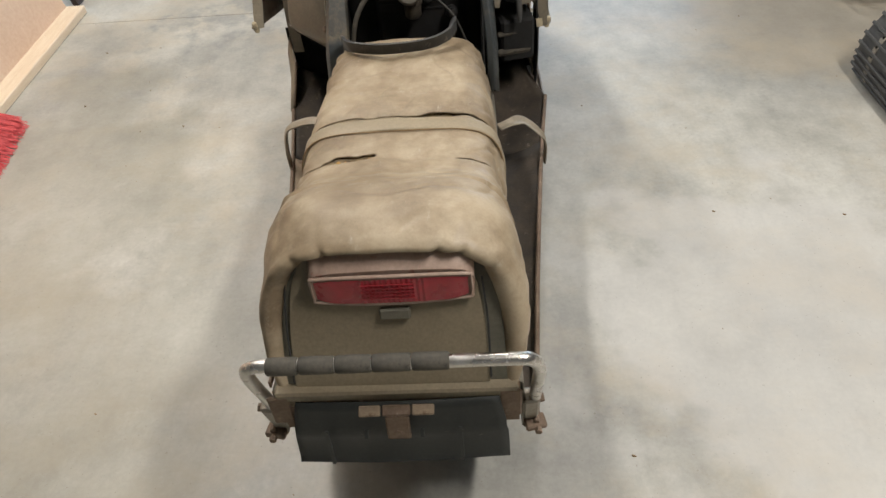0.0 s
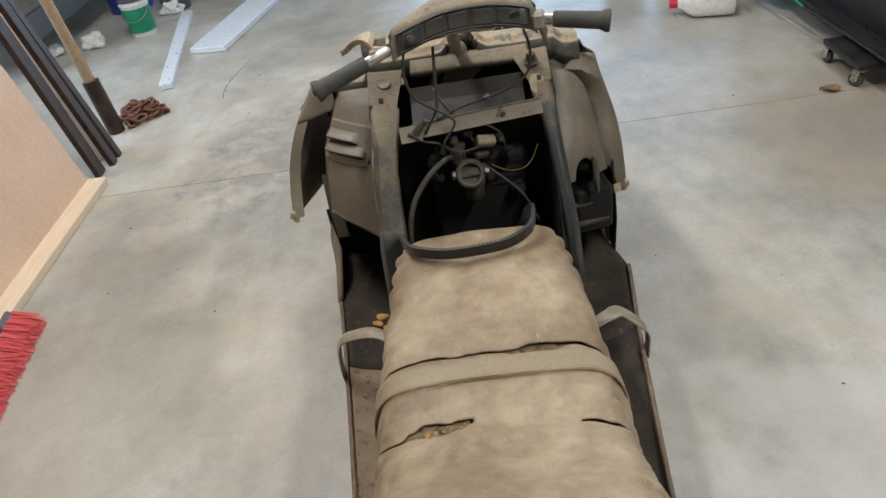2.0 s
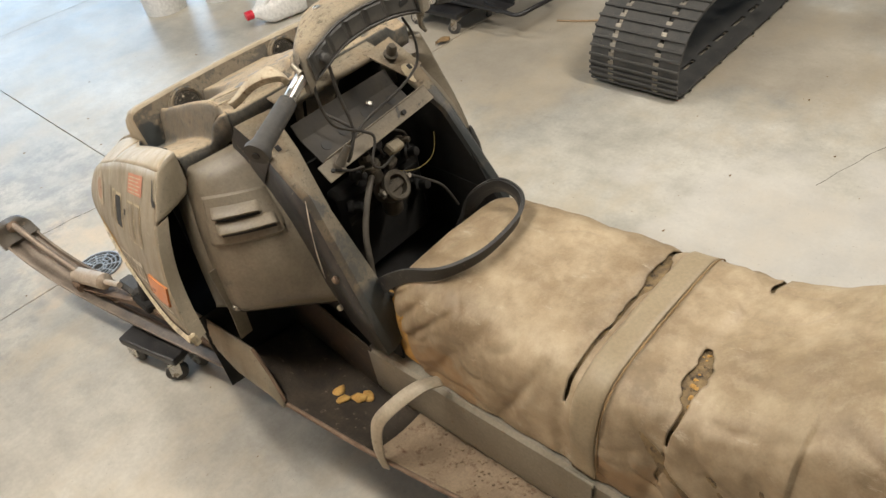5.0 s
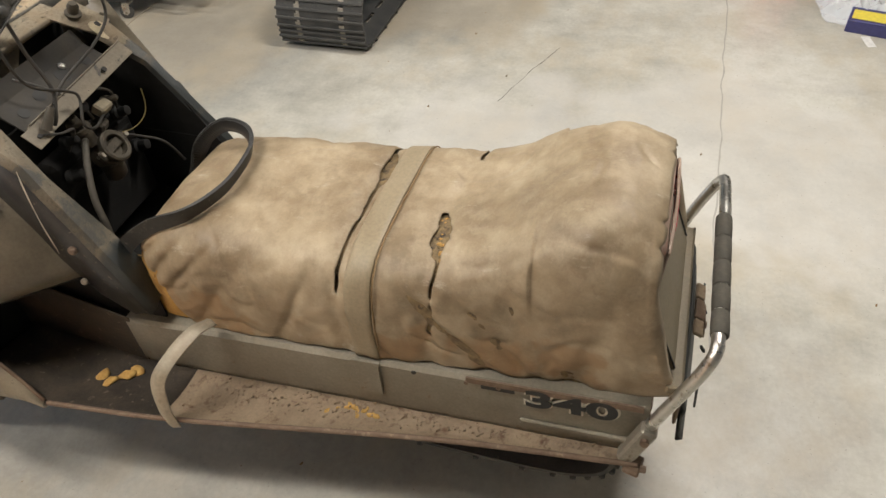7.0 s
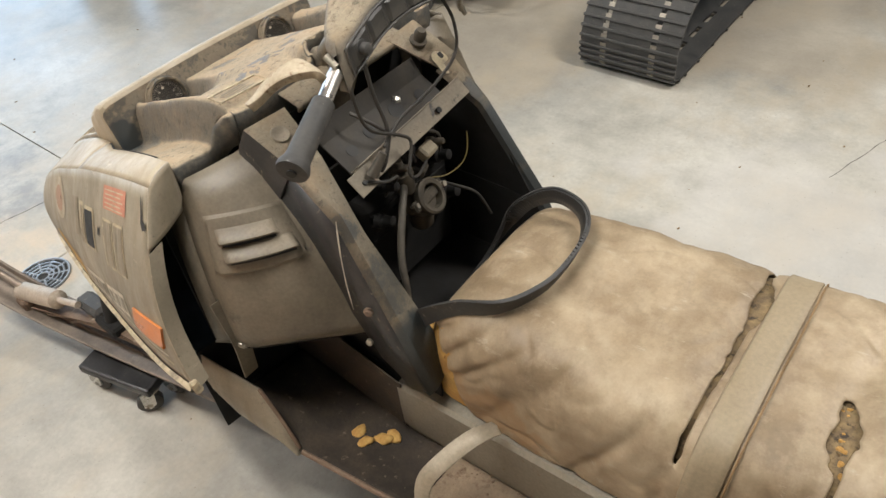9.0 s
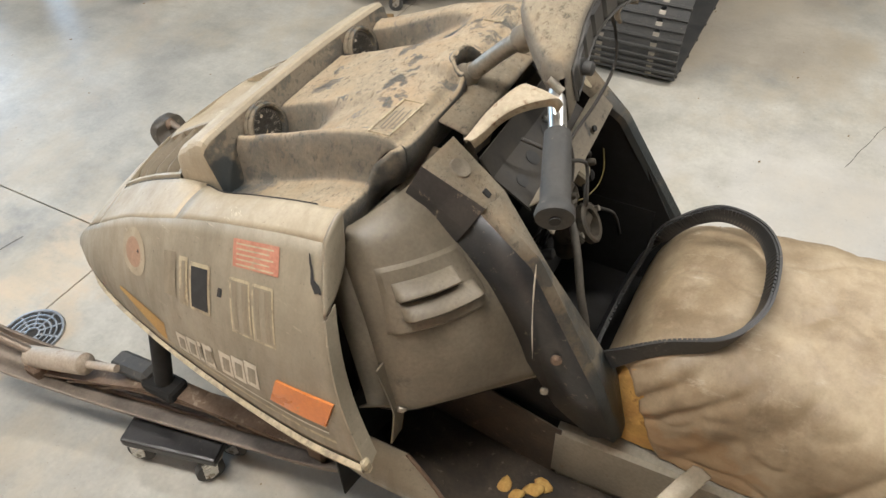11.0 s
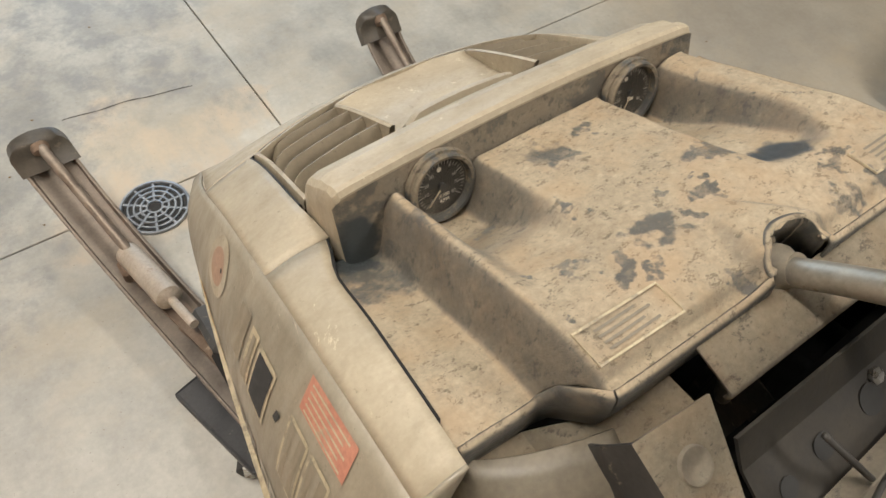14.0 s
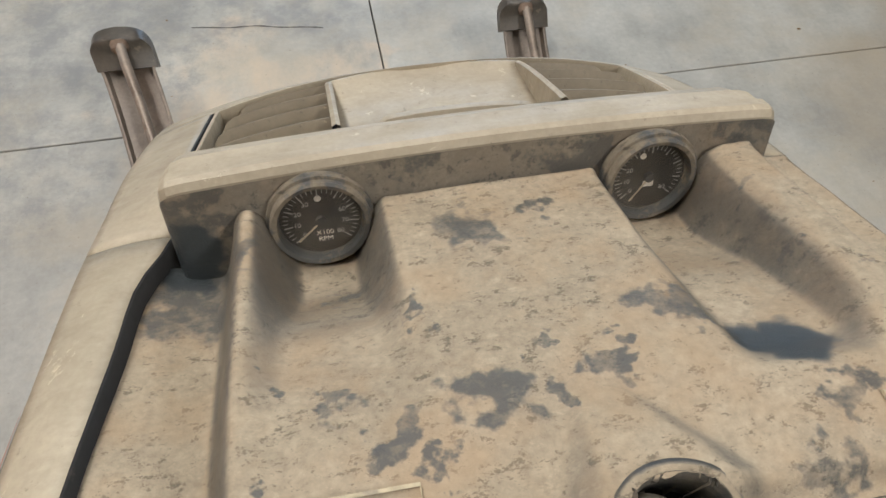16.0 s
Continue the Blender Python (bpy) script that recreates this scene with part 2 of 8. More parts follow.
def wood(name, light, dark, rough=0.65, scale=7, stretch=(9.0, 0.9, 9.0)):
    m, nt, b = material(name)
    g = noise_node(nt, scale, 6, 0.6, stretch)
    f = noise_node(nt, 70, 4, 0.6, stretch)
    col = mix(nt, 0.3, ramp(nt, g, [(0.35, light), (0.7, dark)]), ramp(nt, f, [(0.3, 0.35), (0.7, 0.65)]), "OVERLAY")
    nt.links.new(col, b.inputs["Base Color"])
    b.inputs["Roughness"].default_value = rough
    bump(nt, b, f, 0.2, 0.001)
    return m


CONCRETE = concrete()
VINYL = vinyl()
DASH = dusty("dusty_dash", cover=0.64, settle=0.68, spots=(
    (-0.257, 1.60, 0.79, 0.042), (-0.206, 1.602, 0.846, 0.020), (-0.027, 1.597, 0.849, 0.028), (0.035, 1.613, 0.841, 0.014),
    (-0.142, 1.578, 0.801, 0.020), (-0.160, 1.459, 0.898, 0.013), (-0.152, 1.442, 0.904, 0.013), (-0.056, 1.442, 0.906, 0.023),
    (-0.119, 1.424, 0.911, 0.013), (-0.094, 1.405, 0.916, 0.012), (0.020, 1.449, 0.904, 0.016), (0.034, 1.453, 0.903, 0.011),
    (0.082, 1.492, 0.889, 0.022), (0.092, 1.470, 0.890, 0.016), (0.154, 1.403, 0.910, 0.014), (-0.017, 1.474, 0.896, 0.008),
    (-0.016, 1.434, 0.907, 0.010), (-0.094, 1.515, 0.875, 0.012), (0.115, 1.350, 0.922, 0.020), (0.206, 1.60, 0.847, 0.010),
    (0.200, 1.525, 0.862, 0.013), (-0.262, 1.635, 0.78, 0.038), (-0.192, 1.408, 0.915, 0.009), (0.24, 1.37, 0.905, 0.022),
    (0.185, 1.352, 0.91, 0.019), (-0.212, 1.475, 0.892, 0.009), (-0.04, 1.345, 0.91, 0.014), (-0.225, 1.56, 0.85, 0.012)),
    bare=((0.150, 1.438, 0.885, 0.030), (0.128, 1.452, 0.885, 0.024), (-0.264, 1.648, 0.775, 0.030), (0.098, 1.466, 0.885, 0.012)))


def hood_paint(name, lo, hi, dirt):
    """Faded paint under a film of dust: cloudy, with runs, scuffs and fine scratches."""
    m, nt, b = material(name)
    cloud = noise_node(nt, 5, 8, 0.66)
    run = noise_node(nt, 14, 7, 0.7, (1.0, 2.2, 0.35))
    fine = noise_node(nt, 190, 4, 0.6)
    col = ramp(nt, cloud, [(0.33, lo), (0.66, hi)])
    col = mix(nt, ramp(nt, run, [(0.48, 0.0), (0.70, 0.35)]), col, dirt)
    scr = noise_node(nt, 34, 6, 0.8, (1.0, 0.25, 3.0))
    col = mix(nt, ramp(nt, scr, [(0.645, 0.0), (0.665, 0.5)]), col, tuple(min(1, v * 1.5) for v in hi))
    pit = noise_node(nt, 75, 8, 0.75)
    col = mix(nt, ramp(nt, pit, [(0.33, 0.55), (0.39, 0.0)]), col, tuple(v * 0.55 for v in dirt))
    col = mix(nt, 0.16, col, ramp(nt, fine, [(0.3, 0.3), (0.7, 0.7)]), "OVERLAY")
    nt.links.new(col, b.inputs["Base Color"])
    nt.links.new(ramp(nt, run, [(0.35, 0.38), (0.65, 0.68)]), b.inputs["Roughness"])
    bump(nt, b, mix(nt, 0.5, cloud, fine), 0.10, 0.002)
    return m


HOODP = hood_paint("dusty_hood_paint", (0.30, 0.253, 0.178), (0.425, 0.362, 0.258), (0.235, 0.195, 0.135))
# Darker copy of the hood paint: the sides' shade is in the colour.
HOODSIDE = hood_paint("hood_paint_shaded", (0.215, 0.186, 0.135), (0.335, 0.29, 0.213), (0.175, 0.15, 0.108))
# Same hood paint in a darker tone, for louvre blades and worn marks.
LOUVRE = hood_paint("darker_hood_paint", (0.185, 0.152, 0.104), (0.295, 0.248, 0.174), (0.12, 0.097, 0.066))
HOLD = worn("worn_toe_hold", (0.25, 0.213, 0.155), (0.36, 0.31, 0.232), 16, 0.5, 0.2, (0.2, 0.16, 0.11), 40, 0.6, 0.1)
FRAMEP = worn("dusty_frame_steel", (0.15, 0.13, 0.098), (0.25, 0.215, 0.16), 9, 0.7, 0.1, (0.06, 0.057, 0.052), 28, 0.6, 0.08)
RAILDARK = worn("scuffed_black_steel", (0.035, 0.036, 0.038), (0.07, 0.068, 0.064), 12, 0.42, 0.3, (0.23, 0.2, 0.15), 55, 0.62, 0.06)
RAILM = dusty("dusty_scuffed_rail", dust=(0.20, 0.169, 0.12), cover=0.80, scale=22, settle=0.25, spots=(
    (-0.20, 1.055, 0.665, 0.06), (-0.21, 1.12, 0.77, 0.03), (0.20, 1.13, 0.79, 0.05)), bare=(
    (-0.20, 0.985, 0.555, 0.075), (-0.20, 0.955, 0.48, 0.09), (0.215, 1.09, 0.71, 0.09), (0.215, 1.0, 0.585, 0.10), (0.215, 0.95, 0.48, 0.09)))
GUARD = worn("dusty_guard_plastic", (0.12, 0.102, 0.073), (0.202, 0.171, 0.123), 8, 0.5, 0, (0.06, 0.053, 0.043), 22, 0.60, 0.14, bump_strength=0.12)
TUNNEL = worn("olive_grey_alloy", (0.21, 0.192, 0.15), (0.285, 0.262, 0.208), 8, 0.5, 0.25, (0.19, 0.115, 0.062), 30, 0.62, 0.1)
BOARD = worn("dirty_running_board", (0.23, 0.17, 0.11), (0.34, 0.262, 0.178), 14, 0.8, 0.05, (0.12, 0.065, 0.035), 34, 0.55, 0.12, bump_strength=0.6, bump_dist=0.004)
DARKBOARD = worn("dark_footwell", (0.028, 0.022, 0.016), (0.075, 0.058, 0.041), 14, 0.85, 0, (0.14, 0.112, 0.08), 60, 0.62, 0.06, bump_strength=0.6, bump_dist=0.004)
RUST = worn("rusty_steel", (0.15, 0.10, 0.066), (0.235, 0.172, 0.122), 20, 0.75, 0.3, (0.35, 0.28, 0.21), 40, 0.6, 0.08)
CHAINRUST = worn("red_brown_rust", (0.13, 0.058, 0.036), (0.22, 0.10, 0.062), 30, 0.8, 0.1, (0.09, 0.045, 0.03), 60, 0.6, 0.1)
CHROME = worn("worn_chrome", (0.52, 0.50, 0.46), (0.66, 0.64, 0.60), 14, 0.3, 0.95, (0.24, 0.19, 0.13), 40, 0.6, 0.08, spot_rough=0.6)
DULLALLOY = worn("dull_alloy", (0.27, 0.245, 0.2), (0.38, 0.35, 0.29), 18, 0.5, 0.6, (0.17, 0.13, 0.09), 40, 0.6, 0.1)
FOAMGRIP = worn("grey_foam_grip", (0.056, 0.052, 0.042), (0.112, 0.10, 0.079), 24, 0.9, 0, (0.05, 0.046, 0.04), 60, 0.58, 0.1)
RUBBER = worn("dusty_black_rubber", (0.038, 0.038, 0.037), (0.075, 0.072, 0.066), 16, 0.7, 0, (0.14, 0.125, 0.10), 70, 0.62, 0.08)
# Engine grime, kept near-black so it also paints shade in hollows.
BLACK = worn("black_grime_and_shade", (0.005, 0.005, 0.0045), (0.012, 0.011, 0.0095), 18, 0.85, 0.0, (0.032, 0.027, 0.021), 45, 0.66, 0.1)
ENGINE = worn("dirty_engine_alloy", (0.052, 0.045, 0.034), (0.115, 0.098, 0.073), 26, 0.65, 0.4, (0.03, 0.027, 0.022), 40, 0.55, 0.12)
FOAM = worn("old_yellow_foam", (0.36, 0.20, 0.055), (0.52, 0.32, 0.09), 30, 0.95, 0, (0.22, 0.11, 0.03), 60, 0.58, 0.1, bump_strength=0.8, bump_dist=0.006)
DEADFOAM = worn("crumbling_dark_foam", (0.12, 0.085, 0.045), (0.25, 0.18, 0.09), 50, 0.95, 0, (0.04, 0.03, 0.02), 70, 0.55, 0.1, bump_strength=0.8, bump_dist=0.006)
FLAP = worn("dark_green_grey_rubber", (0.018, 0.02, 0.018), (0.034, 0.036, 0.032), 10, 0.55, 0, (0.11, 0.10, 0.08), 40, 0.66, 0.1)
PANEL = worn("tan_rear_panel", (0.175, 0.143, 0.09), (0.222, 0.182, 0.118), 6, 0.6, 0, (0.165, 0.135, 0.085), 30, 0.62, 0.1)
TRIMGREY = worn("grey_green_trim", (0.10, 0.094, 0.068), (0.145, 0.132, 0.096), 9, 0.55)
PALEPLASTIC = worn("dusty_pale_plastic", (0.36, 0.255, 0.195), (0.45, 0.33, 0.26), 16, 0.5, 0, (0.27, 0.09, 0.07), 40, 0.6, 0.1)
ORANGE = worn("orange_reflector", (0.55, 0.17, 0.035), (0.65, 0.23, 0.06), 20, 0.35, 0, (0.36, 0.22, 0.12), 50, 0.6, 0.1)
FADEDRED = worn("faded_red_sticker", (0.42, 0.17, 0.11), (0.50, 0.235, 0.16), 20, 0.7, 0, (0.36, 0.27, 0.18), 50, 0.58, 0.12)
CREAM = worn("cream_decal", (0.40, 0.335, 0.215), (0.50, 0.425, 0.285), 20, 0.6, 0, (0.27, 0.23, 0.165), 45, 0.5, 0.12)
YELLOWDECAL = worn("ochre_decal", (0.42, 0.25, 0.07), (0.5, 0.32, 0.11), 20, 0.6, 0, (0.3, 0.22, 0.11), 50, 0.6, 0.12)
DIALINK = worn("dim_dial_ink", (0.24, 0.23, 0.20), (0.34, 0.33, 0.29), 60, 0.6)
INK = plain("black_decal_ink", (0.026, 0.026, 0.025), 0.75)
WHITEINK = worn("white_marking", (0.55, 0.5, 0.4), (0.66, 0.62, 0.52), 30, 0.6, 0, (0.33, 0.28, 0.2), 60, 0.6, 0.12)
DIALFACE = worn("black_dial_face", (0.008, 0.008, 0.008), (0.016, 0.015, 0.014), 20, 0.4, 0, (0.045, 0.04, 0.03), 60, 0.6, 0.15)
LEVERP = worn("flaking_cream_lever", (0.30, 0.245, 0.165), (0.46, 0.395, 0.285), 24, 0.6, 0.1, (0.20, 0.12, 0.07), 60, 0.57, 0.1)
PLY = wood("plywood_face", (0.68, 0.50, 0.36), (0.60, 0.42, 0.285), 0.7, 2.5, (3.0, 0.7, 0.7))
PINE = wood("pine_stud", (0.76, 0.63, 0.46), (0.67, 0.52, 0.35), 0.65)
BROWNIRON = worn("dark_brown_iron", (0.038, 0.022, 0.016), (0.07, 0.042, 0.03), 12, 0.45, 0.4, (0.12, 0.07, 0.045), 50, 0.62, 0.08)
POLEWOOD = wood("peeled_pole", (0.40, 0.29, 0.18), (0.30, 0.21, 0.12), 0.75)
WHITEBOARD = plain("white_painted_board", (0.74, 0.79, 0.83), 0.4)
BRISTLE = worn("red_bristles", (0.55, 0.045, 0.055), (0.72, 0.10, 0.10), 60, 0.6)
GREYPLASTIC = plain("dark_grey_plastic", (0.09, 0.09, 0.095), 0.5)
WHITEPL = plain("white_plastic", (0.72, 0.71, 0.68), 0.4)
GREENPL = plain("green_plastic", (0.02, 0.26, 0.13), 0.4)
BLUEPL = plain("blue_plastic", (0.03, 0.06, 0.36), 0.4)
REDPL = plain("red_plastic", (0.62, 0.02, 0.045), 0.3)
TEAL = plain("teal_label", (0.1, 0.42, 0.55), 0.5)
YELLOWPAPER = plain("yellow_paper", (0.75, 0.62, 0.08), 0.5)
NAVY = plain("navy_paper", (0.05, 0.05, 0.16), 0.5)
BLACKPAINT = worn("black_machine_paint", (0.015, 0.015, 0.016), (0.035, 0.034, 0.034), 10, 0.4, 0.2, (0.10, 0.085, 0.07), 50, 0.64, 0.08)
LEAFM = worn("dry_leaf", (0.18, 0.115, 0.05), (0.26, 0.17, 0.08), 40, 0.8)
CRUMB = worn("walnut_crumb", (0.50, 0.29, 0.07), (0.62, 0.40, 0.13), 50, 0.85)
# Unseen walls and ceiling, set darker to cut the fill they bounce.
WALL = worn("unseen_wall_grey", (0.33, 0.32, 0.30), (0.39, 0.38, 0.355), 3, 0.85)
STEELGREY = worn("galvanised_grate", (0.30, 0.32, 0.34), (0.42, 0.44, 0.46), 30, 0.45, 0.7)
GAP = plain("joint_filler", (0.085, 0.078, 0.068), 0.9)


def lens_red():
    m, nt, b = material("red_lens")
    n = noise_node(nt, 30, 5)
    nt.links.new(ramp(nt, n, [(0.3, (0.30, 0.012, 0.022)), (0.7, (0.46, 0.03, 0.045))]), b.inputs["Base Color"])
    nt.links.new(ramp(nt, n, [(0.3, 0.18), (0.7, 0.42)]), b.inputs["Roughness"])
    return m


def glass_dusty():
    m, nt, b = material("dusty_dial_glass")
    g = nt.nodes.new("ShaderNodeBsdfTransparent")
    gl = nt.nodes.new("ShaderNodeBsdfGlossy")
    gl.inputs["Roughness"].default_value = 0.08
    df = nt.nodes.new("ShaderNodeBsdfDiffuse")
    df.inputs["Color"].default_value = (*DUST, 1)
    a, c = nt.nodes.new("ShaderNodeMixShader"), nt.nodes.new("ShaderNodeMixShader")
    a.inputs[0].default_value = 0.06
    nt.links.new(g.outputs[0], a.inputs[1])
    nt.links.new(gl.outputs[0], a.inputs[2])
    nt.links.new(ramp(nt, noise_node(nt, 45, 6, 0.7), [(0.45, 0.005), (0.75, 0.09)]), c.inputs[0])
    nt.links.new(a.outputs[0], c.inputs[1])
    nt.links.new(df.outputs[0], c.inputs[2])
    nt.links.new(c.outputs[0], nt.nodes["Material Output"].inputs[0])
    return m


def plastic_film():
    m, nt, b = material("clear_plastic_film")
    b.inputs["Base Color"].default_value = (0.85, 0.88, 0.92, 1)
    b.inputs["Roughness"].default_value = 0.15
    b.inputs["Alpha"].default_value = 0.55
    return m


REDLENS, DIALGLASS, FILM = lens_red(), glass_dusty(), plastic_film()

# ---- building helpers ----
V = Vector
WHERE = {}


def thing(name, at, label, category, group="", kind=""):
    ob = new(name)
    ob.empty_display_size = 0.05
    ob.location = at
    WHERE[ob] = V(at)
    return tagged(ob, label, category, group, kind)


def part(name, bm, mat, parent=None, label="", smooth=None, solid=0.0, bevel=0.0, subsurf=0, offset=-1.0):
    """One mesh object out of a bmesh given in world metres, under a thing or a part."""
    bmesh.ops.recalc_face_normals(bm, faces=bm.faces)
    me = bpy.data.meshes.new(name)
    cs = [v.co for v in bm.verts]
    c = sum(cs, V((0, 0, 0))) / max(1, len(cs))
    bmesh.ops.translate(bm, verts=bm.verts, vec=-c)
    bm.to_mesh(me)
    bm.free()
    for m in mat if isinstance(mat, (list, tuple)) else [mat]:
        me.materials.append(m)
    ob = new(name, me)
    ob.location = c - (WHERE[parent] if parent else V((0, 0, 0)))
    if parent:
        ob.parent = parent
    WHERE[ob] = c
    if smooth is not None:
        me.polygons.foreach_set("use_smooth", [True] * len(me.polygons))
        if smooth < 180:
            me.set_sharp_from_angle(angle=radians(smooth))
    if solid:
        s = ob.modifiers.new("thickness", "SOLIDIFY")
        s.thickness, s.offset = solid, offset
    if bevel:
        w = ob.modifiers.new("edge", "BEVEL")
        w.width, w.segments, w.limit_method, w.angle_limit = bevel, 2, "ANGLE", radians(35)
    if subsurf:
        s = ob.modifiers.new("round", "SUBSURF")
        s.levels = s.render_levels = subsurf
    return tagged(ob, label)


def bm_box(c, size, rot=(0, 0, 0), bevel=0.0, bm=None, segs=1):
    own = bmesh.new()
    bmesh.ops.create_cube(own, size=1)
    bmesh.ops.scale(own, vec=size, verts=own.verts)
    if bevel:
        bmesh.ops.bevel(own, geom=own.edges[:], offset=bevel, segments=segs, affect="EDGES", profile=0.6)
    bmesh.ops.transform(own, matrix=pose(*c, *rot), verts=own.verts)
    return join(bm, own)


def join(bm, own):
    if bm is None:
        return own
    me = bpy.data.meshes.new("tmp")
    own.to_mesh(me)
    own.free()
    bm.from_mesh(me)
    bpy.data.meshes.remove(me)
    return bm


def bm_loft(rows, closed=False, caps=True, bm=None, loop=False):
    """Faces between rows of points; closed: each row is a ring; loop: the last row meets the first."""
    bm = bm or bmesh.new()
    vs = [[bm.verts.new(p) for p in r] for r in rows]
    n = len(rows[0])
    pairs = list(zip(vs, vs[1:])) + ([(vs[-1], vs[0])] if loop else [])
    for a, b in pairs:
        for i in range(n if closed else n - 1):
            j = (i + 1) % n
            bm.faces.new((a[i], a[j], b[j], b[i]))
    if caps and closed and not loop:
        bm.faces.new(vs[0][::-1])
        bm.faces.new(vs[-1])
    return bm


def smooth_path(pts, n=8, closed=False):
    pts = [V(p) for p in pts]
    out, k = [], len(pts)
    rng = range(k if closed else k - 1)
    for i in rng:
        get = (lambda q: pts[q % k]) if closed else (lambda q: pts[max(0, min(k - 1, q))])
        a, b, c, d = get(i - 1), get(i), get(i + 1), get(i + 2)
        for s in range(n):
            t = s / n
            out.append(0.5 * ((2 * b) + (c - a) * t + (2 * a - 5 * b + 4 * c - d) * t * t + (3 * b - a - 3 * c + d) * t ** 3))
    if not closed:
        out.append(pts[-1])
    return out


def bm_tube(pts, r, seg=12, smooth=6, closed=False, bm=None, radii=None):
    p = smooth_path(pts, smooth, closed) if smooth else [V(q) for q in pts]
    rows, up = [], None
    for i, q in enumerate(p):
        a = p[(i - 1) % len(p)] if closed or i else p[0]
        b = p[(i + 1) % len(p)] if closed or i < len(p) - 1 else p[-1]
        d = (b - a).normalized()
        if up is None:
            up = d.orthogonal().normalized()
        up = (up - d * up.dot(d)).normalized()
        s = d.cross(up)
        rr = radii[min(len(radii) - 1, int(i / max(1, len(p) - 1) * (len(radii) - 1) + 0.5))] if radii else r
        rows.append([q + (up * math.cos(2 * math.pi * k / seg) + s * math.sin(2 * math.pi * k / seg)) * rr for k in range(seg)])
    return bm_loft(rows, True, True, bm, closed)


def bm_cyl(a, b, r, r2=None, seg=20, bm=None, bevel=0.0):
    """A cylinder or cone between two points, its rims turned over by bevel."""
    a, b = V(a), V(b)
    r2 = r if r2 is None else r2
    d = (b - a).normalized()
    up = d.orthogonal().normalized()
    s = d.cross(up)
    prof = [(0, r - bevel), (bevel, r), ((b - a).length - bevel, r2), ((b - a).length, r2 - bevel)] if bevel else [(0, r), ((b - a).length, r2)]
    rows = [[a + d * h + (up * math.cos(2 * math.pi * k / seg) + s * math.sin(2 * math.pi * k / seg)) * q for k in range(seg)] for h, q in prof]
    return bm_loft(rows, True, True, bm)


def bm_turned(axis_at, axis_dir, prof, seg=32, bm=None):
    """A turned body: prof holds (height, radius) along the axis."""
    a, d = V(axis_at), V(axis_dir).normalized()
    up = d.orthogonal().normalized()
    s = d.cross(up)
    rows = [[a + d * h + (up * math.cos(2 * math.pi * k / seg) + s * math.sin(2 * math.pi * k / seg)) * q for k in range(seg)] for h, q in prof]
    return bm_loft(rows, True, True, bm)


def lerp_table(tab, y):
    """Smooth value out of a table of (key, value, ...)."""
    if y <= tab[0][0]:
        return tab[0][1:]
    if y >= tab[-1][0]:
        return tab[-1][1:]
    i = max(k for k in range(len(tab) - 1) if tab[k][0] <= y)
    a, b = tab[i], tab[i + 1]
    h = b[0] - a[0]
    t = (y - a[0]) / h
    before, after = tab[max(0, i - 1)], tab[min(len(tab) - 1, i + 2)]
    out = []
    for q in range(1, len(a)):
        m0 = (b[q] - before[q]) / (b[0] - before[0]) * h
        m1 = (after[q] - a[q]) / (after[0] - a[0]) * h
        out.append((2 * t ** 3 - 3 * t * t + 1) * a[q] + (t ** 3 - 2 * t * t + t) * m0 + (3 * t * t - 2 * t ** 3) * b[q] + (t ** 3 - t * t) * m1)
    return tuple(out)


def bar(a, b, w, h, bm=None, up=(0, 0, 1), bevel=0.0):
    """A straight bar of width w and height h from a to b."""
    a, b = V(a), V(b)
    d = (b - a)
    y = d.normalized()
    x = y.cross(V(up)).normalized()
    z = x.cross(y)
    own = bmesh.new()
    bmesh.ops.create_cube(own, size=1)
    bmesh.ops.scale(own, vec=(w, d.length, h), verts=own.verts)
    if bevel:
        bmesh.ops.bevel(own, geom=own.edges[:], offset=bevel, segments=1, affect="EDGES", profile=0.6)
    m = Matrix((x, y, z)).transposed().to_4x4()
    m.translation = (a + b) / 2
    bmesh.ops.transform(own, matrix=m, verts=own.verts)
    return join(bm, own)


def smoothstep(a, b, x):
    t = max(0.0, min(1.0, (x - a) / (b - a)))
    return t * t * (3 - 2 * t)


def lettering(text, size, m, mat, parent, name, depth=0.0004, grow=0.0):
    """Letters in the built-in font as a flat mesh, laid at the pose m."""
    cu = bpy.data.curves.new("letters", "FONT")
    cu.body, cu.size, cu.align_x, cu.align_y, cu.extrude = text, size, "CENTER", "CENTER", depth
    cu.offset = grow
    tmp = new("letters", cu)
    me = bpy.data.meshes.new_from_object(tmp.evaluated_get(bpy.context.evaluated_depsgraph_get()))
    bpy.data.objects.remove(tmp)
    bm = bmesh.new()
    bm.from_mesh(me)
    bpy.data.meshes.remove(me)
    bmesh.ops.transform(bm, matrix=m, verts=bm.verts)
    return part(name, bm, mat, parent)


def frame_pose(origin, right, up):
    x, y = V(right).normalized(), V(up)
    z = x.cross(y).normalized()
    y = z.cross(x)
    m = Matrix((x, y, z)).transposed().to_4x4()
    m.translation = V(origin)
    return m

# ---- the room ----
def slab(name, x0, x1, y0, y1):
    g = 0.0022
    return bm_box(((x0 + x1) / 2, (y0 + y1) / 2, -0.05), (x1 - x0 - 2 * g, y1 - y0 - 2 * g, 0.1), (0, 0, 0), 0.0015)


floor = tagged(part("floor", bm_box((1.0, 2.5, -0.065), (11.0, 13.2, 0.11)), GAP), "grey trowelled concrete garage floor with sawn joints", "floor", "", "structure")
